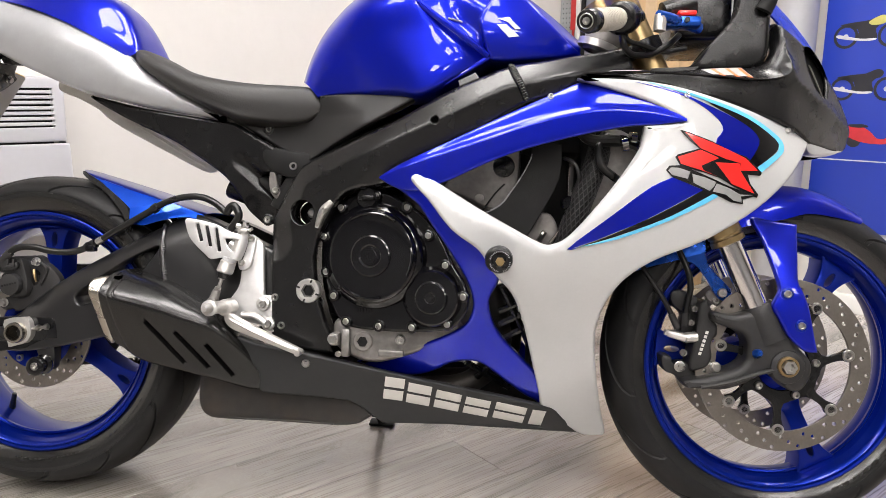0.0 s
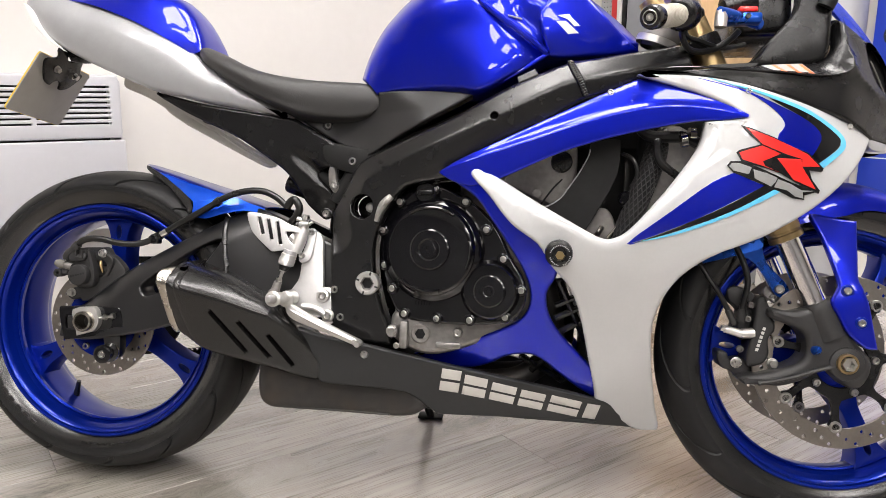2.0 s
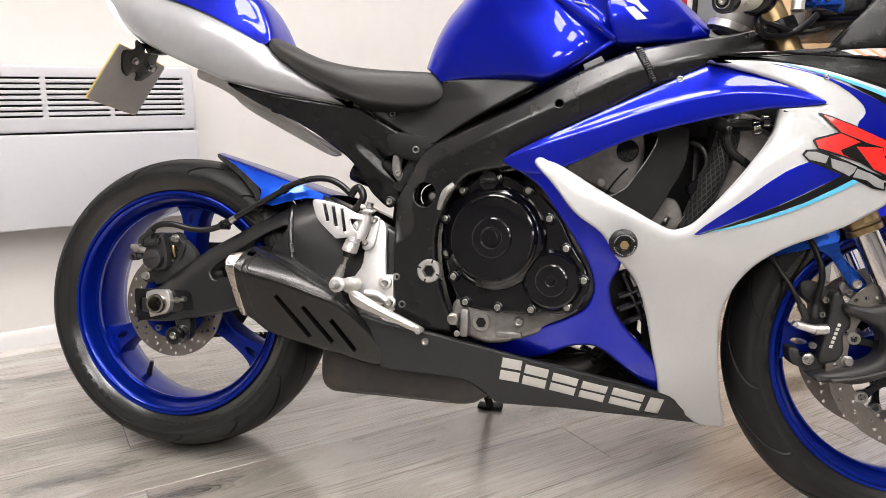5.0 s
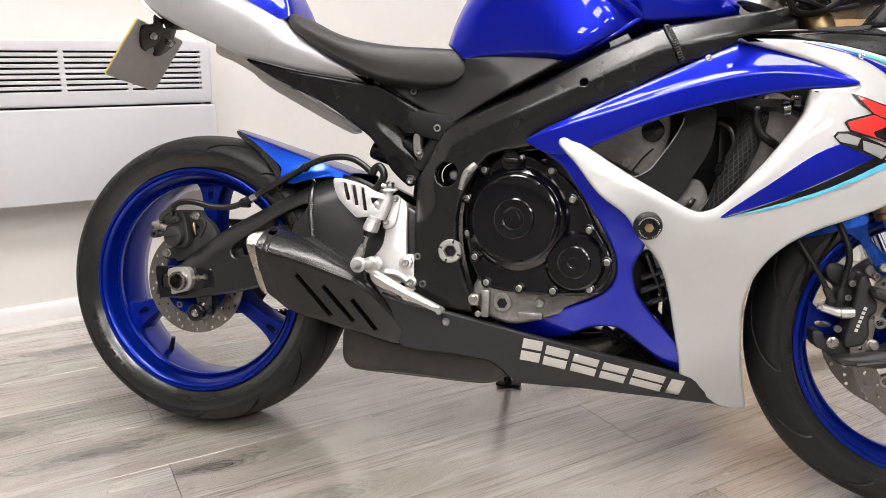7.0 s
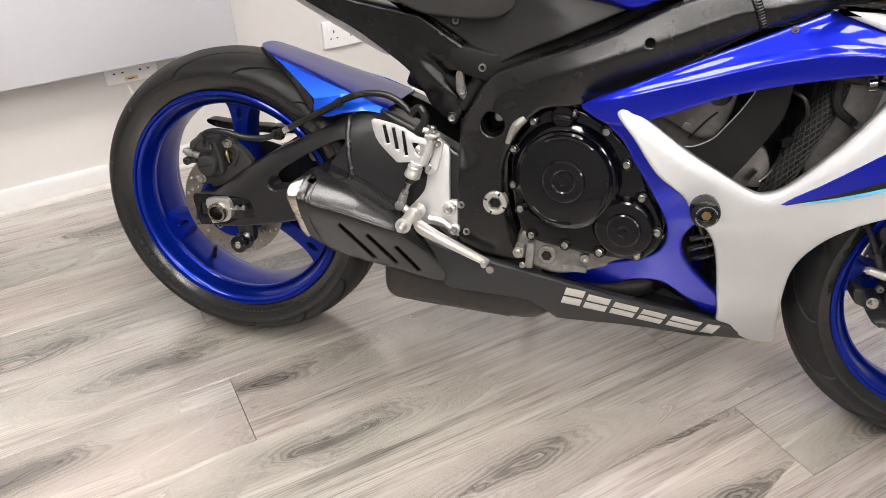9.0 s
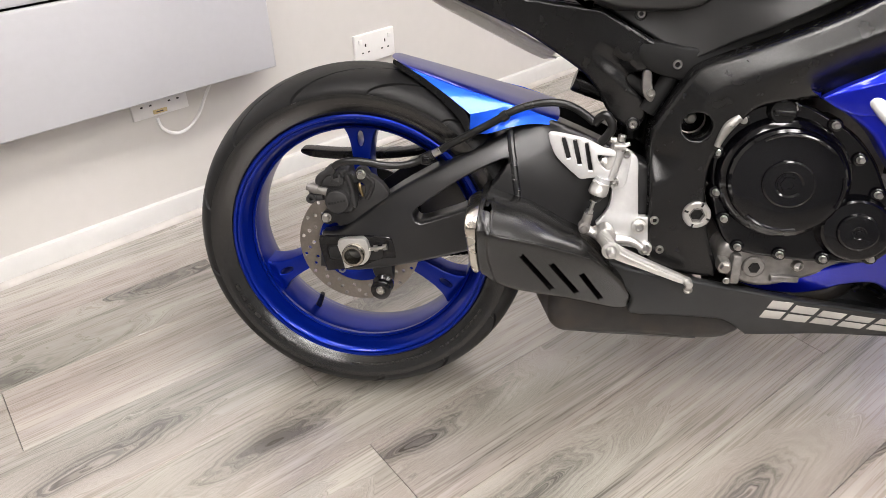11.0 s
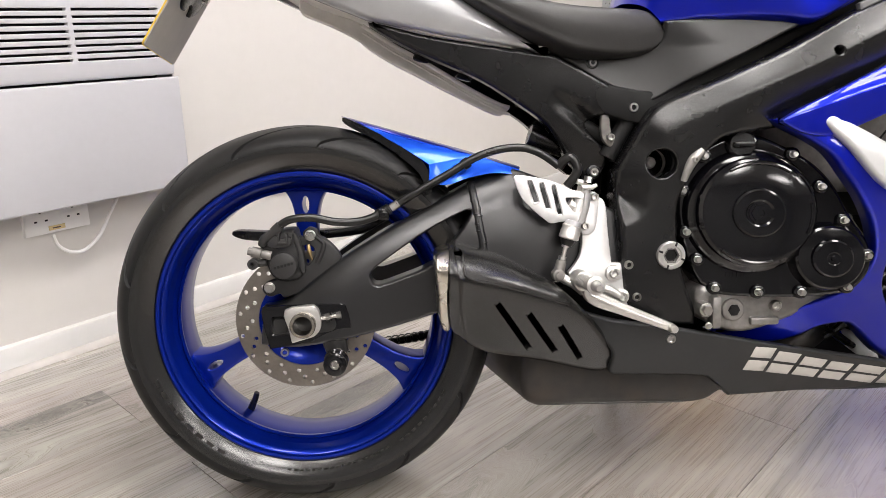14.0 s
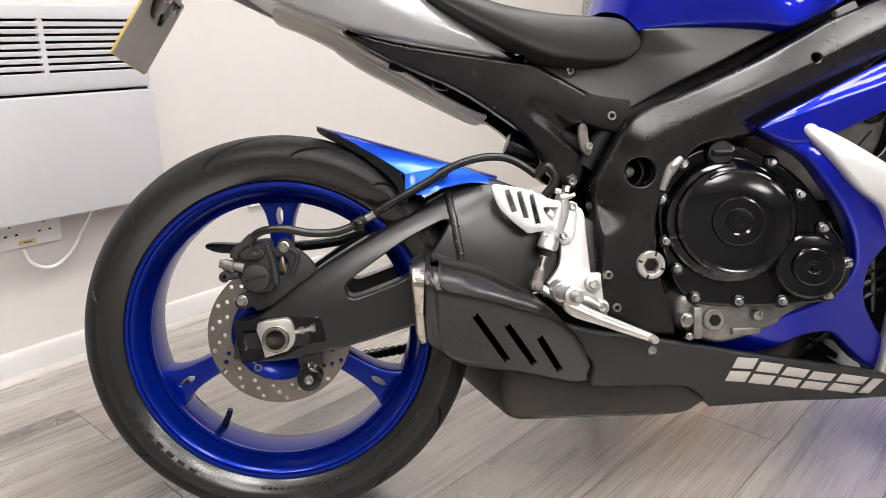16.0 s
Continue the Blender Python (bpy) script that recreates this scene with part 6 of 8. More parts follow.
part("sub_frame", merge(tube([(0.48, -0.085, 0.56), (0.52, -0.085, 0.63)], 0.014, 12), tube([(0.36, -0.07, 0.66), (0.50, -0.075, 0.58)], 0.012, 12)), BLACK_MATT, panel)
part("frame_bracket", plate([(0.468, 0.624), (0.480, 0.624), (0.484, 0.600), (0.490, 0.590), (0.486, 0.575), (0.470, 0.590)], -0.098, 0.01, 0.003, k=2), CASTDARK, panel)
part("bolt", bolt(0.482, 0.592, -0.098, 0.006, 0.007), STEEL, panel)
for x, w in ((0.516, 0.637), (0.461, 0.538)):
    part("bolt_ring", disc(x, w, PANEL(x, w) - 0.004, -0.08, 0.0115, 0.002), BLACK_PANEL, panel)
    part("bolt", bolt(x, w, PANEL(x, w) - 0.003, 0.0072, 0.006), STEEL, panel)
part("rear_shock", merge(lathe([(0.0, -0.032), (0.017, -0.030), (0.019, -0.026), (0.019, 0.03), (0, 0.03)], (0.395, -0.03, 0.590), (1, 0, -0.35), 24), tube([(0.47, 0, 0.50), (0.48, 0, 0.66)], 0.025, 16)), BLACK_PANEL, bike, "black shock reservoir")
COVER = skin_function([(0.40, 0.72, -0.084), (0.46, 0.70, -0.076), (0.54, 0.72, -0.092), (0.56, 0.765, -0.100), (0.65, 0.77, -0.118), (0.75, 0.764, -0.152), (0.65, 0.705, -0.140), (0.54, 0.65, -0.104), (0.6, 0.73, -0.114)])


def COVER_SKIN(x, w):
    """The cover swells out towards the tank, with a soft step round the front of the seat."""
    start = 0.620 - 1.7 * max(0.0, w - 0.731)
    u = min(max((x - start + 0.070) / 0.110, 0.0), 1.0)
    return COVER(x, w) - 0.008 * u * u * (3 - 2 * u)


cover_out = [(0.403, 0.719), (0.403, 0.719), (0.448, 0.716), (0.50, 0.717), (0.545, 0.726), (0.562, 0.745), (0.562, 0.767), (0.562, 0.767), (0.654, 0.768), (0.754, 0.762), (0.754, 0.762), (0.751, 0.754), (0.700, 0.727), (0.646, 0.700), (0.590, 0.672), (0.545, 0.646), (0.528, 0.647), (0.528, 0.647)]
side_cover = part("side_cover", plate(cover_out, COVER_SKIN, 0.03, 0.005, k=3, grid=0.008), COVER_PLASTIC, bike, "satin black side cover under the tank", 60, skin=COVER_SKIN)
part("left_side_cover", plate(cover_out, COVER, 0.03, 0.004, k=1, grid=0.06, flip=True), BLACK_PANEL, side_cover)
part("bolt_recess", disc(0.458, 0.708, COVER(0.458, 0.708) - 0.001, -0.06, 0.0105, 0.002, bore=0.008), BLACK_PANEL, side_cover)
part("bolt", bolt(0.459, 0.7085, COVER(0.458, 0.708) + 0.001, 0.0062, 0.004), STEEL, side_cover)

# ---- rider's right foot: heel plate, bracket, brake cylinder, pedal
rearset = part("rearset_bracket", plate([(0.434, 0.510), (0.451, 0.504), (0.460, 0.492), (0.464, 0.455), (0.470, 0.402), (0.470, 0.402), (0.486, 0.401), (0.495, 0.384), (0.500, 0.365), (0.503, 0.344), (0.492, 0.336), (0.475, 0.347), (0.446, 0.352), (0.429, 0.352), (0.412, 0.367), (0.403, 0.389), (0.403, 0.389), (0.414, 0.403), (0.422, 0.420), (0.424, 0.450), (0.428, 0.480)], -0.158, 0.010, 0.002, k=2), BRUSHED, bike, "silver aluminium foot peg bracket")
heel_slots = [[(0.336, 0.529), (0.339, 0.531), (0.342, 0.530), (0.352, 0.503), (0.351, 0.500), (0.347, 0.499), (0.345, 0.502)], [(0.354, 0.525), (0.357, 0.527), (0.360, 0.526), (0.370, 0.493), (0.369, 0.490), (0.365, 0.490), (0.363, 0.493)], [(0.373, 0.520), (0.376, 0.523), (0.378, 0.521), (0.388, 0.484), (0.387, 0.481), (0.383, 0.481), (0.381, 0.485)], [(0.394, 0.503), (0.398, 0.505), (0.418, 0.502), (0.417, 0.491), (0.416, 0.484), (0.411, 0.483), (0.405, 0.485), (0.398, 0.494)]]
part("heel_plate", plate([(0.315, 0.535), (0.316, 0.539), (0.322, 0.541), (0.348, 0.537), (0.376, 0.530), (0.401, 0.518), (0.420, 0.514), (0.424, 0.512), (0.422, 0.504), (0.419, 0.490), (0.416, 0.472), (0.413, 0.466), (0.406, 0.467), (0.398, 0.469), (0.387, 0.469), (0.371, 0.467), (0.362, 0.473), (0.345, 0.487), (0.329, 0.503), (0.320, 0.520)], -0.176, 0.0035, 0.001, heel_slots, k=2), BRUSHED, rearset, "slotted silver heel guard")
part("heel_curl", loft([[(0.4225, -0.176, 0.5125), (0.4185, -0.176, 0.490), (0.4115, -0.176, 0.4665)], [(0.430, -0.173, 0.5115), (0.426, -0.173, 0.488), (0.418, -0.173, 0.465)], [(0.433, -0.166, 0.511), (0.429, -0.166, 0.487), (0.421, -0.166, 0.464)]], 8, 8, False, 0.003), BRUSHED, rearset)
cyl = part("brake_cylinder", tube([(0.426, -0.166, 0.525), (0.405, -0.166, 0.460)], 0.0098, 18), ALU, rearset, "silver rear brake master cylinder")
part("hose_joint", merge(tube([(0.4235, -0.170, 0.512), (0.4275, -0.171, 0.526)], 0.0085, 16), box(0.417, 0.436, -0.181, -0.160, 0.517, 0.524, 0.002), tube([(0.434, -0.172, 0.520), (0.442, -0.173, 0.524)], [0.0035, 0.003], 10), tube([(0.411, -0.172, 0.530), (0.420, -0.171, 0.528)], 0.0045, 12)), ALU, cyl)
part("joint_bolt", lathe([(0.0068, 0.0), (0.0068, 0.009), (0.0055, 0.010), (0, 0.010)], (0.4278, -0.172, 0.5275), (0.2, 0, 1), 6), STEEL, cyl)
part("inner_elbow", tube([(0.401, -0.164, 0.497), (0.410, -0.164, 0.491), (0.420, -0.164, 0.490)], [0.009, 0.010, 0.009], 14), ALU, cyl)
part("neck", tube([(0.4065, -0.174, 0.470), (0.4040, -0.174, 0.461)], 0.0125, 20), POLE_GREY, cyl)
part("collar", tube([(0.4045, -0.174, 0.4635), (0.4040, -0.174, 0.462), (0.4022, -0.174, 0.455), (0.4018, -0.174, 0.4535), (0.3990, -0.174, 0.444), (0.3986, -0.174, 0.4425)], [0.0125, 0.0145, 0.0145, 0.0152, 0.0152, 0.0135], 24, 1), ALU, cyl)
part("bellows", tube([(0.399, -0.174, 0.445), (0.3975, -0.174, 0.440), (0.395, -0.174, 0.433)], [0.0118, 0.0112, 0.0080], 18), HOSE, cyl, "black rubber boot")
part("push_rod", tube([(0.396, -0.174, 0.436), (0.389, -0.174, 0.408)], 0.0032, 12), STEEL, cyl)
for c in ((0.3945, -0.174, 0.4325), (0.3895, -0.174, 0.4140)):
    part("nut", lathe([(0.0062, -0.0025), (0.0062, 0.0025), (0, 0.0025)], c, (0.27, 0, 1), 6), STEEL, cyl)
part("clevis", merge(tube([(0.3885, -0.175, 0.411), (0.384, -0.175, 0.392)], [0.0072, 0.0085], 14), disc(0.383, 0.389, -0.184, -0.168, 0.0095, 0.002), disc(0.383, 0.389, -0.1875, -0.18, 0.0058, 0.001)), CASTDARK, rearset, "dull steel brake rod clevis")
part("pedal_lever", tube([(0.383, -0.174, 0.388), (0.397, -0.176, 0.380), (0.409, -0.178, 0.374), (0.422, -0.178, 0.364)], [0.0075, 0.0070, 0.0078, 0.0085], 12), ALU, rearset)
part("return_spring", merge(*[lathe([(0.0090, -0.001), (0.0102, 0.0), (0.0090, 0.001)], (0.404 + 0.0030 * j, -0.176 - 0.0012 * j, 0.383 - 0.0026 * j), (0.7, -0.3, -0.6), 16) for j in range(5)]), STEEL, rearset, "coiled return spring")
part("arm", plate([(0.436, 0.512), (0.445, 0.510), (0.448, 0.503), (0.444, 0.462), (0.438, 0.451), (0.428, 0.447), (0.421, 0.450), (0.419, 0.460), (0.426, 0.467), (0.432, 0.490)], -0.165, 0.007, 0.0018, k=2), BRUSHED, rearset)
for x, w, r in ((0.440, 0.505, 0.0058), (0.426, 0.461, 0.0058)):
    part("bolt", bolt(x, w, -0.165, r, 0.007), STEEL, rearset)
for x, w, r in ((0.472, 0.387, 0.0125), (0.485, 0.351, 0.0115)):
    part("boss", disc(x, w, -0.166, -0.15, r, 0.002), ALU, rearset)
    part("bolt", bolt(x, w, -0.166, 0.0075, 0.006), STEEL, rearset)
pedal = part("brake_pedal", plate([(0.420, 0.366), (0.430, 0.371), (0.440, 0.366), (0.474, 0.349), (0.546, 0.3175), (0.560, 0.311), (0.562, 0.305), (0.556, 0.302), (0.544, 0.304), (0.477, 0.328), (0.440, 0.341), (0.424, 0.352)], -0.186, 0.011, 0.004, k=2), ALU, rearset, "silver brake pedal")
part("pedal_tip", tube([(0.553, -0.178, 0.306), (0.555, -0.192, 0.3065), (0.555, -0.196, 0.3065)], [0.0062, 0.0062, 0.0050], 14), ALU, pedal)
part("pedal_ridge", tube([(0.430, -0.187, 0.361), (0.474, -0.187, 0.341), (0.545, -0.187, 0.312)], [0.002, 0.0032, 0.0025], 8), ALU, pedal)
part("peg_mount", merge(disc(0.420, 0.380, -0.184, -0.155, 0.015, 0.003), box(0.408, 0.432, -0.180, -0.160, 0.372, 0.392, 0.004)), ALU, rearset, "foot peg mount")
part("foot_peg", tube([(0.4150, -0.165, 0.3800), (0.4160, -0.176, 0.3810), (0.4200, -0.240, 0.3850), (0.4203, -0.246, 0.3850)], [0.0095, 0.0100, 0.0100, 0.0085], 20), ALU, rearset, "silver knurled foot peg")
part("peg_knurl", merge(*[tube([(0.4165 + 0.0004 * j, -0.184 - 0.0056 * j, 0.3815 + 0.0004 * j), (0.4167 + 0.0004 * j, -0.1868 - 0.0056 * j, 0.3817 + 0.0004 * j)], 0.0109, 20) for j in range(10)]), ALU, rearset)
part("peg_flange", lathe([(0.0085, -0.002), (0.0135, -0.001), (0.0135, 0.002), (0.0085, 0.003)], (0.4203, -0.248, 0.3855), (0.06, -0.99, 0.08), 24, True), ALU, rearset)
part("peg_tip", tube([(0.4203, -0.249, 0.3855), (0.4200, -0.263, 0.3858), (0.4198, -0.270, 0.3858)], [0.0075, 0.0072, 0.0045], 14), ALU, rearset)
part("support_arm", tube([(0.436, -0.165, 0.366), (0.462, -0.166, 0.364), (0.480, -0.166, 0.353)], [0.0075, 0.0065, 0.0065], 12), ALU, rearset)

# the bracket leans in towards its top, slid along the camera's sight lines
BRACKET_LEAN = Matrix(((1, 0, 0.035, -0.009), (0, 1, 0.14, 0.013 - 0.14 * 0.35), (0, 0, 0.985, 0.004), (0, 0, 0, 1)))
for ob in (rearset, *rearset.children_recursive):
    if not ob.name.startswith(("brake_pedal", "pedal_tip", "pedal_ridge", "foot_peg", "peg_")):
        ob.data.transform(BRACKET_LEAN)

# ---- fairing: upper blue arm, lower blue arm, white main panel, nose
up_blue = [(0.697, 0.610), (0.697, 0.610), (0.726, 0.629), (0.782, 0.656), (0.846, 0.687), (0.928, 0.726), (0.991, 0.755), (1.022, 0.771), (1.022, 0.771), (1.060, 0.765), (1.105, 0.750), (1.150, 0.731), (1.190, 0.706), (1.185, 0.699), (1.150, 0.697), (1.108, 0.695), (1.046, 0.684), (0.966, 0.665), (0.893, 0.641), (0.811, 0.604), (0.769, 0.600), (0.735, 0.585), (0.720, 0.590)]
RIDGE = [(0.69, 0.606), (0.727, 0.621), (0.838, 0.658), (0.965, 0.700), (1.045, 0.716), (1.116, 0.716), (1.19, 0.704)]


ARM_EDGE_TOP = [(0.697, 0.611), (0.726, 0.629), (0.782, 0.656), (0.846, 0.687), (0.928, 0.726), (0.991, 0.755), (1.030, 0.771), (1.062, 0.764), (1.105, 0.750), (1.150, 0.731), (1.190, 0.706)]
ARM_EDGE_LOW = [(0.697, 0.608), (0.726, 0.592), (0.762, 0.588), (0.811, 0.604), (0.893, 0.641), (0.966, 0.665), (1.046, 0.684), (1.108, 0.695), (1.150, 0.697), (1.190, 0.702)]


def arm_rail(x, f, back=0.0):
    """A place on the upper arm: f from 1 (upper edge) over 0 (ridge) to -1 (lower edge)."""
    top, low = height_on(ARM_EDGE_TOP, x), height_on(ARM_EDGE_LOW, x)
    ridge = min(max(height_on(RIDGE, x), low + 0.25 * (top - low)), top - 0.15 * (top - low))
    up, down = (top - ridge) * max(f, 0.0), (ridge - low) * max(-f, 0.0)
    fold = 0.0055 * (1.0 - math.exp(-(up / 0.009) ** 2))
    return x, SIDE(x, ridge) - 0.003 + fold + 0.17 * up + 5.0 * up * up + 0.06 * down + 0.8 * down * down + back, ridge + up - down


ARM_X = [0.697 + 0.493 * j / 24 for j in range(25)]
arm_rails = [[arm_rail(x, f, e) for x in ARM_X] for f, e in ((0.985, 0.012), (1.0, 0.005), (0.965, 0.001), (0.8, 0.0), (0.55, 0.0), (0.38, 0.0), (0.28, 0.0), (0.2, 0.0), (0.13, 0.0), (0.06, 0.0), (0.0, 0.0), (-0.08, 0.0), (-0.35, 0.0), (-0.7, 0.0), (-0.96, 0.001), (-1.0, 0.005), (-0.985, 0.012))]
fairing = part("upper_fairing", loft(arm_rails, 120, 60, False, 0.003), BLUE, bike, "glossy blue upper fairing arm", 70)
low_blue = [(0.694, 0.612), (0.694, 0.612), (0.720, 0.606), (0.755, 0.615), (0.790, 0.600), (0.815, 0.560), (0.850, 0.520), (0.885, 0.480), (0.900, 0.445), (0.884, 0.408), (0.890, 0.369), (0.911, 0.334), (0.942, 0.300), (0.972, 0.264), (0.984, 0.205), (0.968, 0.217), (0.947, 0.229), (0.916, 0.253), (0.880, 0.283), (0.855, 0.294), (0.817, 0.289), (0.787, 0.273), (0.747, 0.262), (0.690, 0.266), (0.643, 0.283), (0.643, 0.283), (0.716, 0.304), (0.787, 0.332), (0.834, 0.356), (0.851, 0.377), (0.856, 0.406), (0.845, 0.443), (0.818, 0.489), (0.788, 0.531), (0.758, 0.570)]
part("lower_fairing", plate(low_blue, side(0.016), 0.03, 0.006, k=4, grid=0.022), BLUE, bike, "glossy blue lower fairing with two arms", 60, skin=side(0.016))
white_out = [(0.752, 0.606), (0.763, 0.592), (0.784, 0.570), (0.822, 0.524), (0.866, 0.492), (0.888, 0.458), (0.921, 0.420), (0.941, 0.371), (0.958, 0.300), (0.973, 0.235), (0.976, 0.210), (0.976, 0.210), (1.046, 0.151), (1.092, 0.143), (1.101, 0.154), (1.087, 0.205), (1.069, 0.300), (1.066, 0.372), (1.091, 0.434), (1.142, 0.478), (1.229, 0.516), (1.313, 0.568), (1.375, 0.626), (1.412, 0.680), (1.414, 0.690), (1.369, 0.705), (1.297, 0.727), (1.221, 0.748), (1.159, 0.763), (1.089, 0.772), (1.020, 0.7735), (1.020, 0.7735), (1.053, 0.762), (1.098, 0.747), (1.143, 0.729), (1.183, 0.706), (1.180, 0.700), (1.126, 0.695), (1.126, 0.695), (1.124, 0.680), (1.118, 0.658), (1.092, 0.617), (1.058, 0.572), (1.014, 0.521), (0.988, 0.505), (0.965, 0.506), (0.913, 0.533), (0.864, 0.560), (0.807, 0.595), (0.774, 0.612), (0.758, 0.615)]
WINDOW = along([(0.775, 0.610), (0.807, 0.595), (0.864, 0.560), (0.913, 0.533), (0.965, 0.506), (0.988, 0.505), (1.014, 0.521), (1.058, 0.572), (1.092, 0.617), (1.118, 0.658), (1.124, 0.680)], 50)


def WHITE_SKIN(x, w):
    """The panel with a chamfer round the opening in its upper half."""
    d = max(0.0, 0.022 - line_gap(x, w, WINDOW)) / 0.022
    return SIDE(x, w) + 0.0075 * d * d


white = part("main_fairing", plate(white_out, WHITE_SKIN, 0.022, 0.006, k=4, grid=0.010), WHITE, bike, "glossy white main fairing panel", 60, skin=WHITE_SKIN)
part("left_fairing", plate(white_out, side(0.0), 0.022, 0.004, k=2, grid=0.06, flip=True), WHITE, bike)
part("left_lower_fairing", plate(low_blue, side(0.012), 0.02, 0.004, k=2, grid=0.06, flip=True), BLUE, bike)
part("left_upper_fairing", plate(up_blue, side(0.008), 0.018, 0.004, k=2, grid=0.06, flip=True), BLUE, bike)
def decal(name, outline, material, off=-0.0007, label="", smooth=True, n=3):
    return part(name, plate(outline, side(off - 0.0007), 0.0030, 0.0003, k=1, grid=0.009, n=n, smooth=smooth), material, white, label, 20)


decal("blue_stripe", [(1.110, 0.766), (1.110, 0.766), (1.176, 0.749), (1.238, 0.724), (1.290, 0.701), (1.322, 0.682), (1.318, 0.660), (1.300, 0.640), (1.264, 0.630), (1.264, 0.630), (1.237, 0.668), (1.249, 0.690), (1.240, 0.708), (1.211, 0.730), (1.176, 0.747)], BLUE, label="blue vinyl stripe")
decal("black_stripe", [(1.225, 0.7335), (1.225, 0.7335), (1.294, 0.711), (1.342, 0.682), (1.347, 0.668), (1.337, 0.655), (1.303, 0.630), (1.303, 0.630), (1.290, 0.636), (1.303, 0.655), (1.312, 0.678), (1.290, 0.700)], BLACK_GLOSS, -0.0011, "black vinyl stripe")
decal("light_stripe", [(1.130, 0.7655), (1.130, 0.7655), (1.222, 0.741), (1.294, 0.7175), (1.347, 0.687), (1.358, 0.668), (1.348, 0.652), (1.309, 0.621), (1.309, 0.621), (1.303, 0.629), (1.339, 0.655), (1.348, 0.668), (1.341, 0.682), (1.293, 0.711), (1.222, 0.736)], CYAN, -0.0015, "light blue vinyl stripe")
decal("lower_blue_stripe", [(1.008, 0.496), (1.008, 0.496), (1.076, 0.551), (1.136, 0.597), (1.175, 0.615), (1.175, 0.615), (1.222, 0.594), (1.138, 0.548), (1.059, 0.512)], BLUE, label="blue vinyl stripe")
decal("lower_black_stripe", [(1.010, 0.4955), (1.010, 0.4955), (1.059, 0.514), (1.138, 0.550), (1.219, 0.595), (1.219, 0.595), (1.236, 0.588), (1.164, 0.550), (1.080, 0.517)], BLACK_GLOSS, -0.0011, "black vinyl stripe")
decal("lower_light_stripe", [(1.030, 0.501), (1.030, 0.501), (1.085, 0.518), (1.164, 0.550), (1.233, 0.588), (1.233, 0.588), (1.240, 0.583), (1.164, 0.544), (1.085, 0.5135)], CYAN, -0.0015, "light blue vinyl stripe")
decal("badge_outline", [(1.179, 0.688), (1.192, 0.685), (1.231, 0.671), (1.261, 0.657), (1.289, 0.649), (1.305, 0.635), (1.316, 0.625), (1.313, 0.620), (1.291, 0.621), (1.296, 0.607), (1.311, 0.590), (1.309, 0.585), (1.294, 0.589), (1.264, 0.603), (1.244, 0.614), (1.216, 0.622), (1.181, 0.630), (1.172, 0.645), (1.176, 0.649), (1.210, 0.659), (1.195, 0.671)], BLACK_PANEL, -0.0020, "black badge outline", False)
for bar in ([(1.186, 0.685), (1.231, 0.669), (1.287, 0.647), (1.309, 0.628), (1.278, 0.6265), (1.278, 0.6385), (1.253, 0.644), (1.212, 0.659), (1.203, 0.668)], [(1.236, 0.638), (1.2765, 0.638), (1.2785, 0.626), (1.304, 0.591), (1.264, 0.605)], [(1.176, 0.645), (1.212, 0.657), (1.242, 0.645), (1.213, 0.632), (1.217, 0.625), (1.240, 0.616), (1.216, 0.624), (1.181, 0.634)]):
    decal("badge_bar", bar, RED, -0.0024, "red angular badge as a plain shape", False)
decal("badge_base", [(1.158, 0.624), (1.163, 0.631), (1.181, 0.632), (1.216, 0.619), (1.261, 0.601), (1.307, 0.588), (1.284, 0.581), (1.285, 0.574), (1.265, 0.576), (1.249, 0.583), (1.207, 0.598), (1.168, 0.613)], BLACK_PANEL, -0.0017, "black badge base", False)
for block in ([(1.161, 0.623), (1.165, 0.628), (1.177, 0.628), (1.196, 0.622), (1.192, 0.611), (1.168, 0.616)], [(1.199, 0.619), (1.222, 0.613), (1.238, 0.607), (1.235, 0.600), (1.228, 0.593), (1.201, 0.605)], [(1.239, 0.605), (1.261, 0.598), (1.279, 0.589), (1.302, 0.589), (1.281, 0.586), (1.283, 0.576), (1.268, 0.579), (1.255, 0.588), (1.233, 0.592)]):
    decal("badge_block", block, GREY_VINYL, -0.0024, "grey badge block as a plain shape", False)
for x, w in ((1.191, 0.744), (1.368, 0.699)):
    part("fairing_screw", bolt(x, w, SIDE(x, w) - 0.001, 0.0048, 0.0025), STEEL, white)
part("fairing_screw", bolt(0.978, 0.7445, arm_rail(0.978, 0.94)[1] - 0.001, 0.0055, 0.004), STEEL, fairing)
crash = part("crash_bobbin", lathe([(0.020, -0.232), (0.022, -0.245), (0.0225, -0.268), (0.021, -0.274), (0.017, -0.276), (0.0115, -0.276), (0.010, -0.270), (0, -0.270)], (0.900, 0, 0.478), n=40), BLACK_PANEL, bike, "black nylon crash protector")
part("bolt", lathe([(0.0075, -0.268), (0.0072, -0.272), (0, -0.272)], (0.902, 0, 0.475), n=6), GOLD, crash)
for j in range(34):
    a = 2 * math.pi * j / 34
    if j % 9 < 7:
        part("text_bar", moved(box(-0.0008, 0.0008, -0.2762, -0.2758, 0.0148, 0.0168, 0), Matrix.Translation((0.902, 0, 0.475)) @ Matrix.Rotation(a, 4, "Y")), GREY_VINYL, crash)
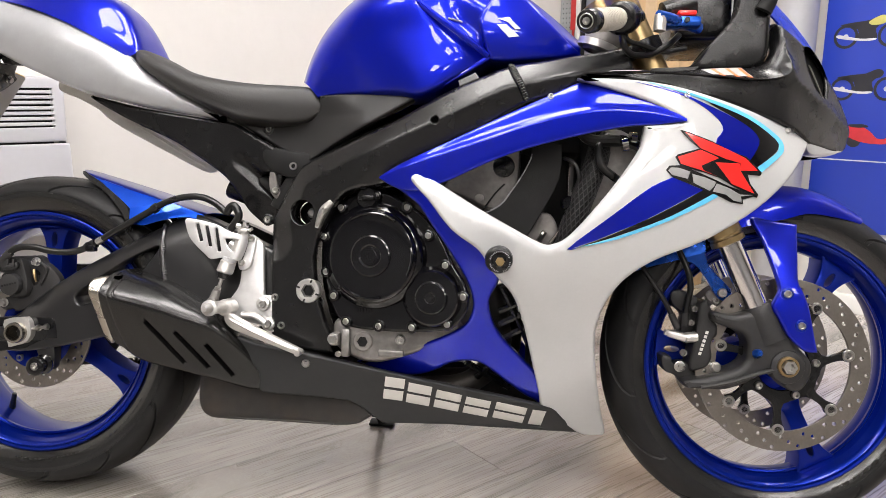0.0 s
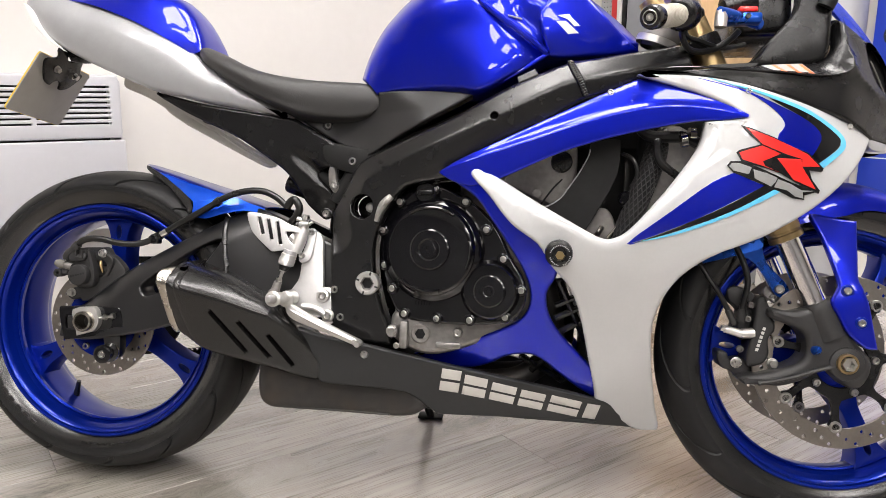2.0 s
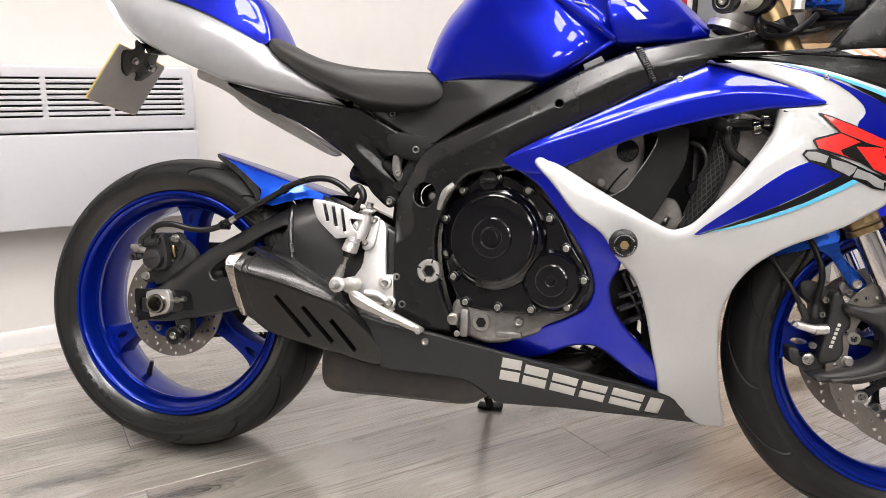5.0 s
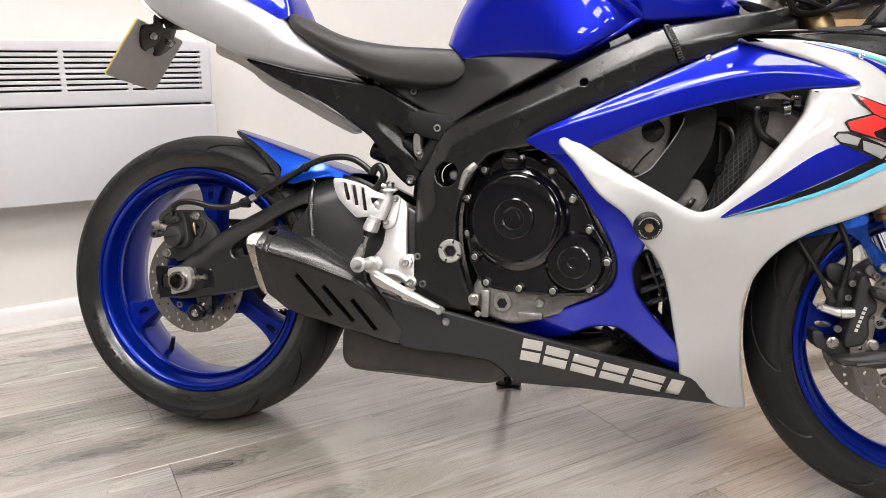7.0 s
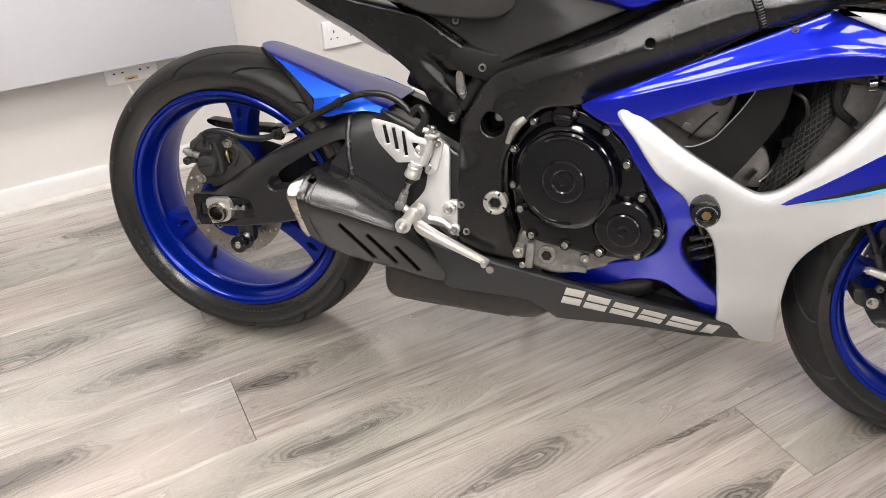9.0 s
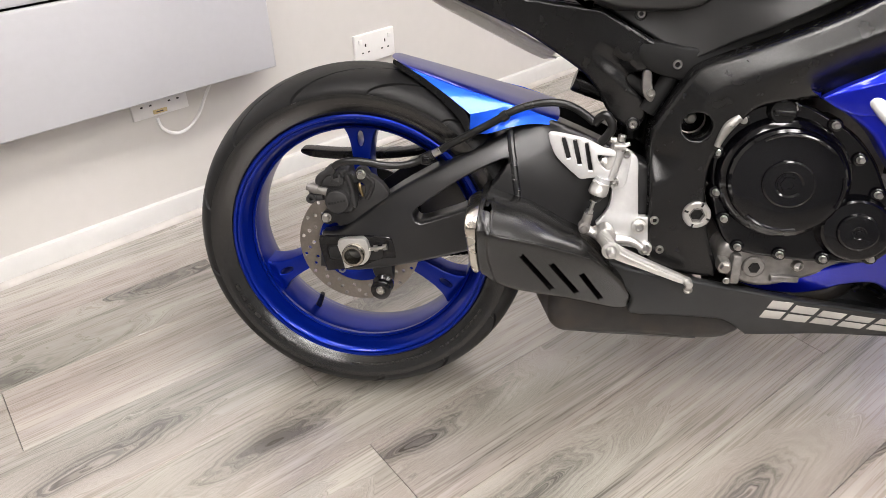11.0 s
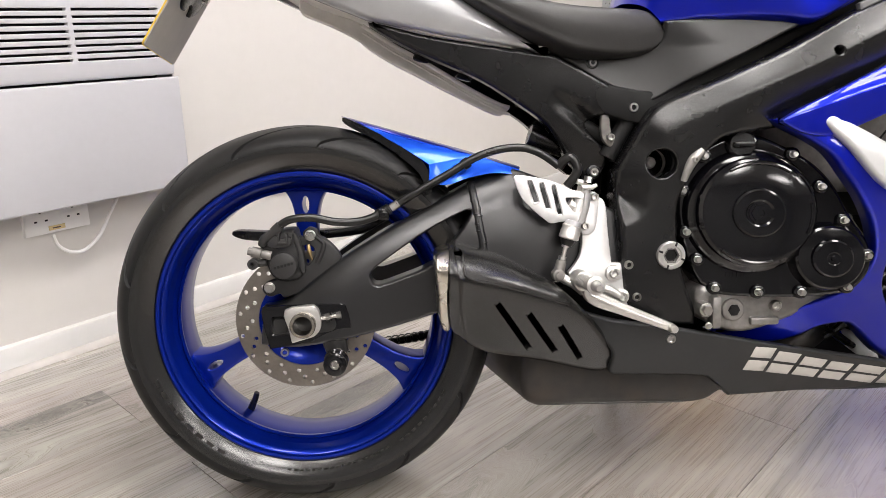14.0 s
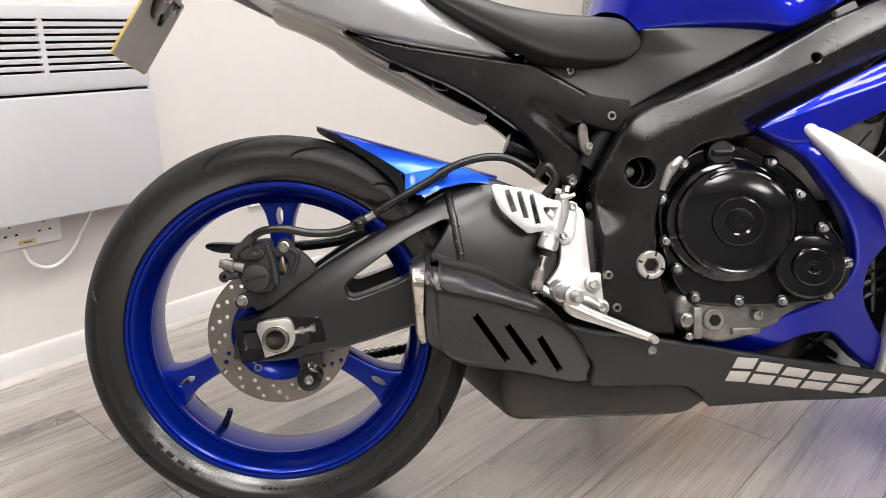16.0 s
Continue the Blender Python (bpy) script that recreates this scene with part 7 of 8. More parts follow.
# belly pan
BELLY = skin_function([(0.40, 0.32, -0.150), (0.47, 0.30, -0.159), (0.56, 0.28, -0.160), (0.66, 0.27, -0.153), (0.79, 0.25, -0.140), (0.97, 0.205, -0.098), (1.05, 0.15, -0.034), (0.50, 0.225, -0.140), (0.63, 0.21, -0.125), (0.69, 0.172, -0.098), (0.80, 0.168, -0.082), (0.95, 0.160, -0.062), (0.46, 0.26, -0.158), (0.75, 0.215, -0.122)])
belly_out = [(0.408, 0.326), (0.430, 0.327), (0.480, 0.314), (0.567, 0.301), (0.659, 0.282), (0.789, 0.255), (0.976, 0.214), (1.019, 0.186), (1.056, 0.150), (1.040, 0.150), (0.950, 0.158), (0.891, 0.163), (0.772, 0.166), (0.688, 0.167), (0.688, 0.167), (0.683, 0.172), (0.666, 0.188), (0.645, 0.205), (0.625, 0.213), (0.563, 0.219), (0.490, 0.223), (0.472, 0.232), (0.474, 0.262), (0.452, 0.290), (0.425, 0.312)]
belly = part("belly_pan", plate(belly_out, BELLY, 0.02, 0.005, k=3, grid=0.03), BELLY_GREY, bike, "dark grey belly pan with silver lettering shapes", 60, skin=BELLY)
part("left_belly_pan", plate(belly_out, BELLY, 0.02, 0.004, k=1, grid=0.08, flip=True), BELLY_GREY, belly)
part("belly_floor", plate([(0.69, 0.168), (0.95, 0.161), (0.95, 0.170), (0.69, 0.178)], -0.07, 0.14, 0.002, k=1), BELLY_GREY, belly)
part("bolt", bolt(0.562, 0.284, BELLY(0.562, 0.284), 0.0075, 0.004), STEEL, belly)
# plain letter-sized bars, two to a letter
for x0, x1, t0, t1, tall in ((0.697, 0.732, 0.264, 0.260, 0.044), (0.738, 0.779, 0.254, 0.246, 0.040), (0.787, 0.831, 0.241, 0.231, 0.036), (0.839, 0.883, 0.228, 0.219, 0.034), (0.893, 0.948, 0.219, 0.207, 0.034), (0.958, 0.982, 0.204, 0.200, 0.032)):
    lean = 0.006

    def spot(f, g):
        return x0 + (x1 - x0) * f + lean * (1.4 * g - 0.4), t0 + (t1 - t0) * f - tall * (1 - g)

    for g0, g1 in ((0.0, 0.44), (0.56, 1.0)) if x1 - x0 > 0.03 else ((0.0, 1.0),):
        part("letter_bar", plate([spot(0, g0), spot(1, g0), spot(1, g1), spot(0, g1)], lambda x, w: BELLY(x, w) - 0.001, 0.002, 0.0004, k=1, smooth=False, grid=0.02), LETTER, belly, "silver brand lettering as a plain bar")

# ---- nose, screen and cockpit
NOSE = skin_function([(1.01, 0.770, -0.222), (1.06, 0.780, -0.222), (1.13, 0.782, -0.222), (1.21, 0.797, -0.195), (1.31, 0.812, -0.165), (1.37, 0.79, -0.160), (1.357, 0.869, -0.130), (1.37, 0.892, -0.115), (1.395, 0.872, -0.110), (1.432, 0.841, -0.100), (1.466, 0.80, -0.085), (1.496, 0.76, -0.068), (1.516, 0.728, -0.050), (1.516, 0.706, -0.048), (1.505, 0.684, -0.060), (1.42, 0.686, -0.140), (1.369, 0.704, -0.178), (1.297, 0.726, -0.202), (1.221, 0.746, -0.226), (1.25, 0.775, -0.208), (1.40, 0.76, -0.146), (1.45, 0.74, -0.115)])
nose_out = [(1.030, 0.774), (1.030, 0.774), (1.058, 0.7805), (1.133, 0.783), (1.209, 0.797), (1.280, 0.806), (1.330, 0.815), (1.352, 0.838), (1.354, 0.869), (1.357, 0.893), (1.369, 0.891), (1.395, 0.873), (1.432, 0.842), (1.466, 0.801), (1.496, 0.761), (1.516, 0.728), (1.518, 0.706), (1.505, 0.680), (1.470, 0.676), (1.412, 0.680), (1.412, 0.680), (1.369, 0.703), (1.297, 0.725), (1.221, 0.746), (1.159, 0.762), (1.089, 0.770)]
NOSE_RIDGE = [(1.00, 0.774), (1.026, 0.780), (1.079, 0.784), (1.131, 0.784), (1.221, 0.781), (1.266, 0.779), (1.310, 0.779), (1.349, 0.784), (1.367, 0.792), (1.377, 0.803), (1.377, 0.821), (1.372, 0.857), (1.364, 0.893)]
NOSE_CREASE = [(1.377, 0.815), (1.389, 0.787), (1.420, 0.763), (1.473, 0.737), (1.523, 0.711)]


def nose_skin(x, w):
    """The nose's right side: a shelf above the ridge line that lies back, and a rounded crease down to the tip."""
    up = 0.0
    for (ax, ay), (bx, by) in zip(NOSE_RIDGE[:9], NOSE_RIDGE[1:10]):
        if ax <= x <= bx:
            fade = min(1.0, max(0.0, (1.377 - x) / 0.055))
            up = max(0.0, w - ay - (by - ay) * (x - ax) / (bx - ax)) * fade * fade * (3 - 2 * fade)
    return NOSE(x, w) + 0.004 + min(up, 0.03) * 0.9 - 0.0045 * max(0.0, 1 - line_gap(x, w, NOSE_RIDGE) / 0.014) ** 2 - 0.004 * max(0.0, 1 - line_gap(x, w, NOSE_CREASE) / 0.03) ** 2


duct_mouth = [(1.416, 0.848), (1.425, 0.849), (1.439, 0.834), (1.455, 0.804), (1.453, 0.768), (1.446, 0.766), (1.431, 0.779), (1.419, 0.807), (1.415, 0.832)]
nose = part("nose_fairing", plate(nose_out, nose_skin, 0.014, 0.007, [duct_mouth], k=4, grid=0.0055, he=0.004), BLACK_PANEL, bike, "satin black nose fairing", 60, skin=nose_skin)
part("ridge_line", tube([(x, nose_skin(x, w) - 0.0004, w) for x, w in along(NOSE_RIDGE[1:9], 40)], 0.0018, 8, 1), BLACK_GLOSS, nose)
# plain black sheet in place of the duct's mesh and its shade
part("duct_mesh", plate([(1.41, 0.85), (1.43, 0.852), (1.46, 0.80), (1.455, 0.762), (1.43, 0.77), (1.412, 0.81)], lambda x, w: nose_skin(x, w) + 0.013, 0.003, 0.001, k=1, grid=0.02), BLACK_MATT, nose, "black sheet for the mesh and shade in the intake duct")
part("left_nose", plate(nose_out, lambda x, w: NOSE(x, w) + 0.004, 0.014, 0.004, k=2, grid=0.06, flip=True), BLACK_PANEL, nose)
part("nose_underside", plate([(1.412, 0.682), (1.470, 0.677), (1.500, 0.681), (1.470, 0.668), (1.416, 0.664)], lambda x, w: NOSE(x, 0.685) + 0.006, 0.03, 0.004, k=2, grid=0.04), SILVER, nose)
part("headlight", plate([(1.44, 0.80), (1.475, 0.785), (1.50, 0.75), (1.512, 0.72), (1.49, 0.70), (1.45, 0.72)], -0.05, 0.10, 0.02, k=3), GLASSY, nose, "clear headlight lens")
part("intake_louvre", merge(*[tube([(1.424 + 0.003 * j, nose_skin(1.424 + 0.003 * j, 0.820 - 0.0068 * j) + 0.010, 0.822 - 0.0068 * j), (1.431 + 0.003 * j, nose_skin(1.431 + 0.003 * j, 0.815 - 0.0068 * j) + 0.010, 0.814 - 0.0068 * j)], 0.0011, 6) for j in range(9)]), CASTDARK, nose, "small louvre slots")
sticker = part("warning_sticker", plate([(1.224, 0.797), (1.298, 0.808), (1.310, 0.787), (1.239, 0.785)], lambda x, w: nose_skin(x, w) - 0.0012, 0.002, 0.0004, k=1, smooth=False, grid=0.008), WHITE, nose, "white warning sticker with orange bars")
for x, w in ((1.240, 0.7985), (1.266, 0.802), (1.290, 0.8055)):
    part("orange_bar", plate([(x, w), (x + 0.007, w + 0.001), (x + 0.019, w - 0.0165 - (x - 1.24) * 0.1), (x + 0.012, w - 0.0165 - (x - 1.24) * 0.1)], lambda x_, w: nose_skin(x_, w) - 0.0017, 0.002, 0.0003, k=1, smooth=False, grid=0.008), ORANGE, sticker)
screen = part("windscreen", loft([[(x - 0.035 * j / 3, v, w) for x, v, w in r] for j, r in enumerate([[(1.31, -0.130, 0.93), (1.355, -0.112, 0.900), (1.395, -0.088, 0.868), (1.435, -0.074, 0.832), (1.475, -0.058, 0.782)], [(1.29, -0.11, 0.985), (1.35, -0.090, 0.950), (1.405, -0.072, 0.905), (1.455, -0.058, 0.850), (1.497, -0.046, 0.79)], [(1.27, -0.065, 1.03), (1.34, -0.056, 0.990), (1.41, -0.045, 0.935), (1.47, -0.036, 0.866), (1.515, -0.028, 0.785)], [(1.265, 0, 1.04), (1.34, 0, 1.000), (1.415, 0, 0.945), (1.478, 0, 0.870), (1.522, 0, 0.78)]])], 20, 12, False, 0.003), SCREEN_TINT, bike, "dark blue tinted windscreen")
part("inner_cowl", plate([(1.16, 0.80), (1.205, 0.800), (1.240, 0.842), (1.290, 0.90), (1.30, 0.96), (1.345, 0.955), (1.350, 0.88), (1.340, 0.82), (1.28, 0.806)], -0.13, 0.03, 0.010, k=3), BLACK_PANEL, nose, "black inner cockpit cowl")
part("dashboard", box(1.20, 1.30, -0.09, 0.09, 0.87, 0.97, 0.02, 3), BLACK_PANEL, nose)
part("mirror_mount", tube([(1.335, -0.135, 0.905), (1.345, -0.14, 0.93), (1.335, -0.15, 0.96)], [0.014, 0.012, 0.012], 12), BLACK_MATT, nose)

# ---- fork, handlebar and front brake
FORK_TOP, FORK_LOW = Vector((1.095, -0.095, 0.955)), Vector((1.372, -0.105, 0.345))
fork_dir = (FORK_LOW - FORK_TOP).normalized()


def on_fork(w, off=0.0):
    p = FORK_TOP + fork_dir * ((w - FORK_TOP.z) / fork_dir.z)
    return (p.x, p.y + off, p.z)


fork = part("front_fork", tube([on_fork(0.99), on_fork(0.54)], 0.0265, 24), GOLD, bike, "gold upside-down front fork")
part("chrome_tube", tube([on_fork(0.56), on_fork(0.38)], 0.0215, 32), STANCHION, fork, "chrome inner fork tube")
part("dust_seal", tube([on_fork(w) for w in (0.556, 0.554, 0.545, 0.543, 0.540, 0.538, 0.526, 0.524, 0.522, 0.520, 0.512, 0.510)], [0.0265, 0.0290, 0.0290, 0.0272, 0.0272, 0.0296, 0.0296, 0.0280, 0.0280, 0.0298, 0.0298, 0.0230], 28, 1), GOLD, fork)
part("left_tube", tube([(p[0], 0.085, p[2]) for p in (on_fork(0.99), on_fork(0.54))], 0.0265, 20), GOLD, fork)
part("left_inner_tube", tube([(p[0], 0.085, p[2]) for p in (on_fork(0.55), on_fork(0.30))], 0.0215, 20), STANCHION, fork)
part("clamp", merge(tube([on_fork(0.860), on_fork(0.838)], 0.034, 24), box(1.10, 1.16, -0.09, 0.08, 0.836, 0.860, 0.006)), BLACK_PANEL, fork, "black top yoke")
part("lower_clamp", box(1.16, 1.24, -0.12, 0.10, 0.66, 0.69, 0.008), BLACK_PANEL, fork)
lower_leg = part("fork_leg", merge(tube([on_fork(0.405), on_fork(0.395), on_fork(0.345)], [0.024, 0.029, 0.031], 24, 3),
                                   plate([(1.338, 0.398), (1.372, 0.402), (1.392, 0.370), (1.410, 0.338), (1.432, 0.312), (1.432, 0.285), (1.418, 0.262), (1.400, 0.260), (1.382, 0.275), (1.362, 0.290), (1.325, 0.270), (1.290, 0.258), (1.262, 0.258), (1.230, 0.258), (1.222, 0.270), (1.270, 0.282), (1.315, 0.300), (1.328, 0.325), (1.318, 0.355), (1.270, 0.375), (1.268, 0.392), (1.300, 0.388)], -0.128, 0.055, 0.012, k=4)), CALIPER, bike, "dark grey fork lower with caliper arms", 50)
part("axle_boss", disc(1.392, 0.302, -0.132, -0.10, 0.029, 0.004), CALIPER, lower_leg)
part("axle_nut", lathe([(0.0175, -0.130), (0.0175, -0.138), (0.0160, -0.140), (0.0130, -0.140)], (1.391, 0, 0.3035), n=28), GOLD, lower_leg, "brass-coloured front axle nut")
part("axle_socket", lathe([(0.0130, -0.139), (0.0120, -0.146), (0.0075, -0.146), (0.0065, -0.136), (0, -0.136)], (1.391, 0, 0.3035), n=6), STEEL, lower_leg)
part("pinch_bolt", tube([(1.341, -0.128, 0.323), (1.342, -0.136, 0.325), (1.342, -0.142, 0.325)], [0.0085, 0.0070, 0.0040], 12), BLUE_ANO, lower_leg, "blue anodised bolt")
part("web_ridge", tube([(1.385, -0.127, 0.30), (1.345, -0.130, 0.290), (1.30, -0.130, 0.274), (1.25, -0.128, 0.262)], 0.004, 8), CALIPER, lower_leg)
front_caliper = part("front_caliper", plate([(1.241, 0.405), (1.247, 0.413), (1.255, 0.414), (1.260, 0.404), (1.265, 0.393), (1.266, 0.380), (1.273, 0.370), (1.273, 0.354), (1.266, 0.346), (1.263, 0.335), (1.265, 0.315), (1.258, 0.299), (1.247, 0.293), (1.231, 0.290), (1.227, 0.304), (1.231, 0.324), (1.236, 0.356), (1.240, 0.382)], -0.138, 0.055, 0.006, k=4), CALIPER, bike, "dark grey four-piston front brake caliper", 50)
part("pad_body", plate([(1.181, 0.312), (1.190, 0.314), (1.199, 0.310), (1.204, 0.299), (1.230, 0.300), (1.249, 0.292), (1.252, 0.272), (1.231, 0.264), (1.216, 0.270), (1.203, 0.279), (1.190, 0.284), (1.183, 0.295)], -0.122, 0.05, 0.006, k=2), CALIPER, front_caliper)
part("upper_body", plate([(1.198, 0.425), (1.215, 0.430), (1.244, 0.416), (1.248, 0.38), (1.236, 0.34), (1.222, 0.335), (1.215, 0.36), (1.220, 0.385), (1.200, 0.405)], -0.112, 0.04, 0.006, k=2), CALIPER, front_caliper)
for j in range(6):
    w = 0.319 + 0.0074 * j
    part("name_bar", plate([(1.2405 + 0.0022 * j, w), (1.2455 + 0.0022 * j, w - 0.001), (1.2470 + 0.0022 * j, w + 0.0042), (1.2420 + 0.0022 * j, w + 0.0052)], -0.1388, 0.002, 0.0003, k=1, smooth=False), LETTER, front_caliper, "white maker lettering as a plain bar")
for x, w, r in ((1.236, 0.398, 0.0058), (1.231, 0.373, 0.0056), (1.219, 0.319, 0.0062), (1.272, 0.413, 0.0055)):
    part("bolt", bolt(x, w, -0.120, r, 0.007), CASTDARK, front_caliper)
for x, w in ((1.211, 0.296), (1.272, 0.297)):
    part("mount_bolt", bolt(x, w, -0.132, 0.008, 0.010, True), STEEL, front_caliper)
part("banjo_bolt", merge(tube([(1.190, -0.13, 0.3545), (1.220, -0.13, 0.347)], [0.0070, 0.0080], 14), tube([(1.184, -0.13, 0.356), (1.192, -0.13, 0.354)], 0.0055, 6), tube([(1.220, -0.13, 0.347), (1.240, -0.13, 0.349)], [0.0095, 0.010], 14)), ALU, front_caliper, "steel banjo fitting")
part("brake_line", tube([(1.218, -0.130, 0.372), (1.219, -0.130, 0.39), (1.223, -0.130, 0.414), (1.227, -0.130, 0.437), (1.222, -0.128, 0.465), (1.208, -0.12, 0.50)], 0.0055, 12), HOSE, front_caliper, "black front brake hose")
part("line_collar", tube([(1.2175, -0.130, 0.368), (1.2185, -0.130, 0.390)], 0.0072, 14), CALIPER, front_caliper)
part("brake_line", tube([(1.208, -0.130, 0.362), (1.199, -0.130, 0.380), (1.180, -0.128, 0.416), (1.160, -0.124, 0.446), (1.140, -0.115, 0.48)], 0.0046, 12), HOSE, front_caliper, "black front brake hose")
part("line_collar", tube([(1.206, -0.130, 0.364), (1.195, -0.130, 0.388)], 0.0062, 14), CALIPER, front_caliper)
part("sensor_bracket", plate([(1.268, 0.430), (1.292, 0.425), (1.305, 0.405), (1.296, 0.395), (1.275, 0.405), (1.262, 0.418)], -0.10, 0.006, 0.001, k=1), CASTDARK, front_caliper)
for ob in (front_caliper, *front_caliper.children_recursive):
    ob.data.transform(Matrix.Translation((0.008, 0.032, -0.004)))
# front mudguard
mud = [[(1.268, 0, 0.582), (1.300, 0, 0.600), (1.350, 0, 0.618), (1.400, 0, 0.622), (1.450, 0, 0.617), (1.500, 0, 0.600), (1.545, 0, 0.572)],
       [(1.262, -0.045, 0.572), (1.300, -0.045, 0.592), (1.350, -0.045, 0.611), (1.400, -0.044, 0.616), (1.450, -0.042, 0.610), (1.500, -0.038, 0.592), (1.546, -0.030, 0.566)],
       [(1.252, -0.072, 0.545), (1.292, -0.076, 0.566), (1.345, -0.078, 0.590), (1.398, -0.076, 0.596), (1.448, -0.070, 0.590), (1.500, -0.060, 0.574), (1.545, -0.044, 0.556)],
       [(1.245, -0.078, 0.510), (1.290, -0.084, 0.530), (1.345, -0.088, 0.545), (1.395, -0.084, 0.555), (1.440, -0.076, 0.566), (1.495, -0.064, 0.560), (1.540, -0.048, 0.550)]]
mudguard = part("front_mudguard", loft(mud, 26, 14, True, 0.003), BLUE, bike, "glossy blue front mudguard", 60)
rear_mud = [[(1.100, 0, 0.445), (1.150, 0, 0.510), (1.210, 0, 0.560), (1.268, 0, 0.592)], [(1.104, -0.045, 0.440), (1.152, -0.050, 0.504), (1.210, -0.052, 0.552), (1.266, -0.052, 0.580)], [(1.115, -0.070, 0.445), (1.160, -0.078, 0.482), (1.212, -0.082, 0.515), (1.262, -0.080, 0.545)], [(1.122, -0.078, 0.452), (1.165, -0.084, 0.466), (1.215, -0.088, 0.480), (1.262, -0.088, 0.495)]]
part("rear_half", loft(rear_mud, 20, 12, True, 0.003), BLUE_ANO, mudguard)
part("mud_stay", plate([(1.205, 0.500), (1.250, 0.515), (1.262, 0.500), (1.272, 0.470), (1.300, 0.440), (1.311, 0.425), (1.308, 0.411), (1.296, 0.408), (1.284, 0.418), (1.265, 0.450), (1.240, 0.475), (1.205, 0.478)], -0.078, 0.008, 0.003, k=2), BLUE_ANO, mudguard, "bright blue mudguard stay")
part("stay_bolt", bolt(1.2940, 0.4230, -0.0785, 0.0085, 0.006), STEEL, mudguard)
guard = [(1.337, 0.556), (1.337, 0.556), (1.379, 0.552), (1.417, 0.547), (1.417, 0.547), (1.411, 0.494), (1.407, 0.450), (1.414, 0.431), (1.423, 0.404), (1.431, 0.362), (1.438, 0.329), (1.438, 0.329), (1.417, 0.331), (1.390, 0.354), (1.373, 0.385), (1.363, 0.405), (1.372, 0.426), (1.374, 0.440), (1.364, 0.478), (1.351, 0.521)]
GUARD = skin_function([(1.34, 0.55, -0.095), (1.38, 0.545, -0.090), (1.375, 0.48, -0.118), (1.40, 0.42, -0.136), (1.435, 0.33, -0.138), (1.405, 0.35, -0.140), (1.365, 0.40, -0.132)])
part("fork_guard", plate(guard, GUARD, 0.010, 0.005, k=3, grid=0.025), BLUE, mudguard, "glossy blue fork guard", 60)
for x, w in ((1.387, 0.427), (1.409, 0.374)):
    part("guard_washer", disc(x, w, GUARD(x, w) - 0.0015, GUARD(x, w) + 0.004, 0.0105, 0.001), BLUE_WHEEL, mudguard)
    part("guard_bolt", bolt(x, w, GUARD(x, w) - 0.001, 0.0068, 0.004), STEEL, mudguard)
# right clip-on
BAR0, BAR1 = Vector((1.026, -0.314, 0.838)), Vector((1.135, -0.11, 0.905))
bar_dir = (BAR1 - BAR0).normalized()


def on_bar(d):
    return tuple(BAR0 + bar_dir * d)


bar = part("handlebar", tube([on_bar(0.10), on_bar(0.235)], 0.011, 16), BLACK_PANEL, bike, "right clip-on handlebar")
part("grip", tube([on_bar(0.020), on_bar(0.024), on_bar(0.07), on_bar(0.120), on_bar(0.124)], [0.016, 0.0185, 0.017, 0.0175, 0.0155], 24, 4), GRIP, bar, "beige rubber throttle grip")
part("grip_rings", merge(*[tube([on_bar(0.030 + 0.007 * j), on_bar(0.033 + 0.007 * j)], 0.0186, 20) for j in range(12)]), GRIP, bar)
part("bar_end", lathe([(0.016, 0.022), (0.0185, 0.018), (0.0185, 0.0), (0.016, -0.006), (0.010, -0.008), (0.004, -0.006), (0, -0.006)], BAR0, bar_dir, 28), BLACK_PANEL, bar, "black bar-end weight")
part("end_ring", lathe([(0.0095, -0.0075), (0.0105, -0.0088), (0.0115, -0.0075)], BAR0, bar_dir, 24), STEEL, bar)
part("end_screw", lathe([(0.006, -0.005), (0.0055, -0.009), (0.0025, -0.009), (0, -0.007)], BAR0, bar_dir, 14), STEEL, bar)
part("throttle_housing", tube([on_bar(0.128), on_bar(0.135), on_bar(0.165), on_bar(0.172)], [0.020, 0.027, 0.027, 0.022], 20, 3), BLACK_PANEL, bar)
part("throttle_cable", tube([(1.095, -0.17, 0.870), (1.098, -0.175, 0.840), (1.115, -0.16, 0.826), (1.150, -0.14, 0.832), (1.180, -0.13, 0.850), (1.200, -0.12, 0.870)], 0.0055, 10), HOSE, bar)
part("throttle_cable", tube([(1.100, -0.17, 0.862), (1.105, -0.17, 0.848), (1.130, -0.15, 0.845), (1.170, -0.13, 0.838), (1.215, -0.10, 0.852)], 0.0045, 10), HOSE, bar)
lever = part("brake_lever", merge(tube([(1.148, -0.205, 0.880), (1.175, -0.185, 0.878), (1.225, -0.15, 0.872)], [0.007, 0.009, 0.010], 12), box(1.165, 1.222, -0.185, -0.155, 0.866, 0.884, 0.005)), BLUE_ANO, bar, "blue anodised brake lever")
part("lever_adjuster", tube([(1.151, -0.200, 0.854), (1.152, -0.200, 0.870), (1.150, -0.202, 0.882)], [0.010, 0.010, 0.007], 12), ALU, lever)
part("lever_bolt", lathe([(0.0045, 0.0), (0.0045, 0.003), (0, 0.003)], (1.198, -0.186, 0.876), (0, -1, 0), 12), BLACK_PANEL, lever)
part("lever_clamp", merge(box(1.184, 1.214, -0.185, -0.155, 0.8845, 0.893, 0.003)), RED, lever, "red anodised lever clamp")
part("reservoir", tube([(1.165, -0.15, 0.90), (1.215, -0.14, 0.915)], [0.016, 0.022], 16), BLACK_PANEL, bar)
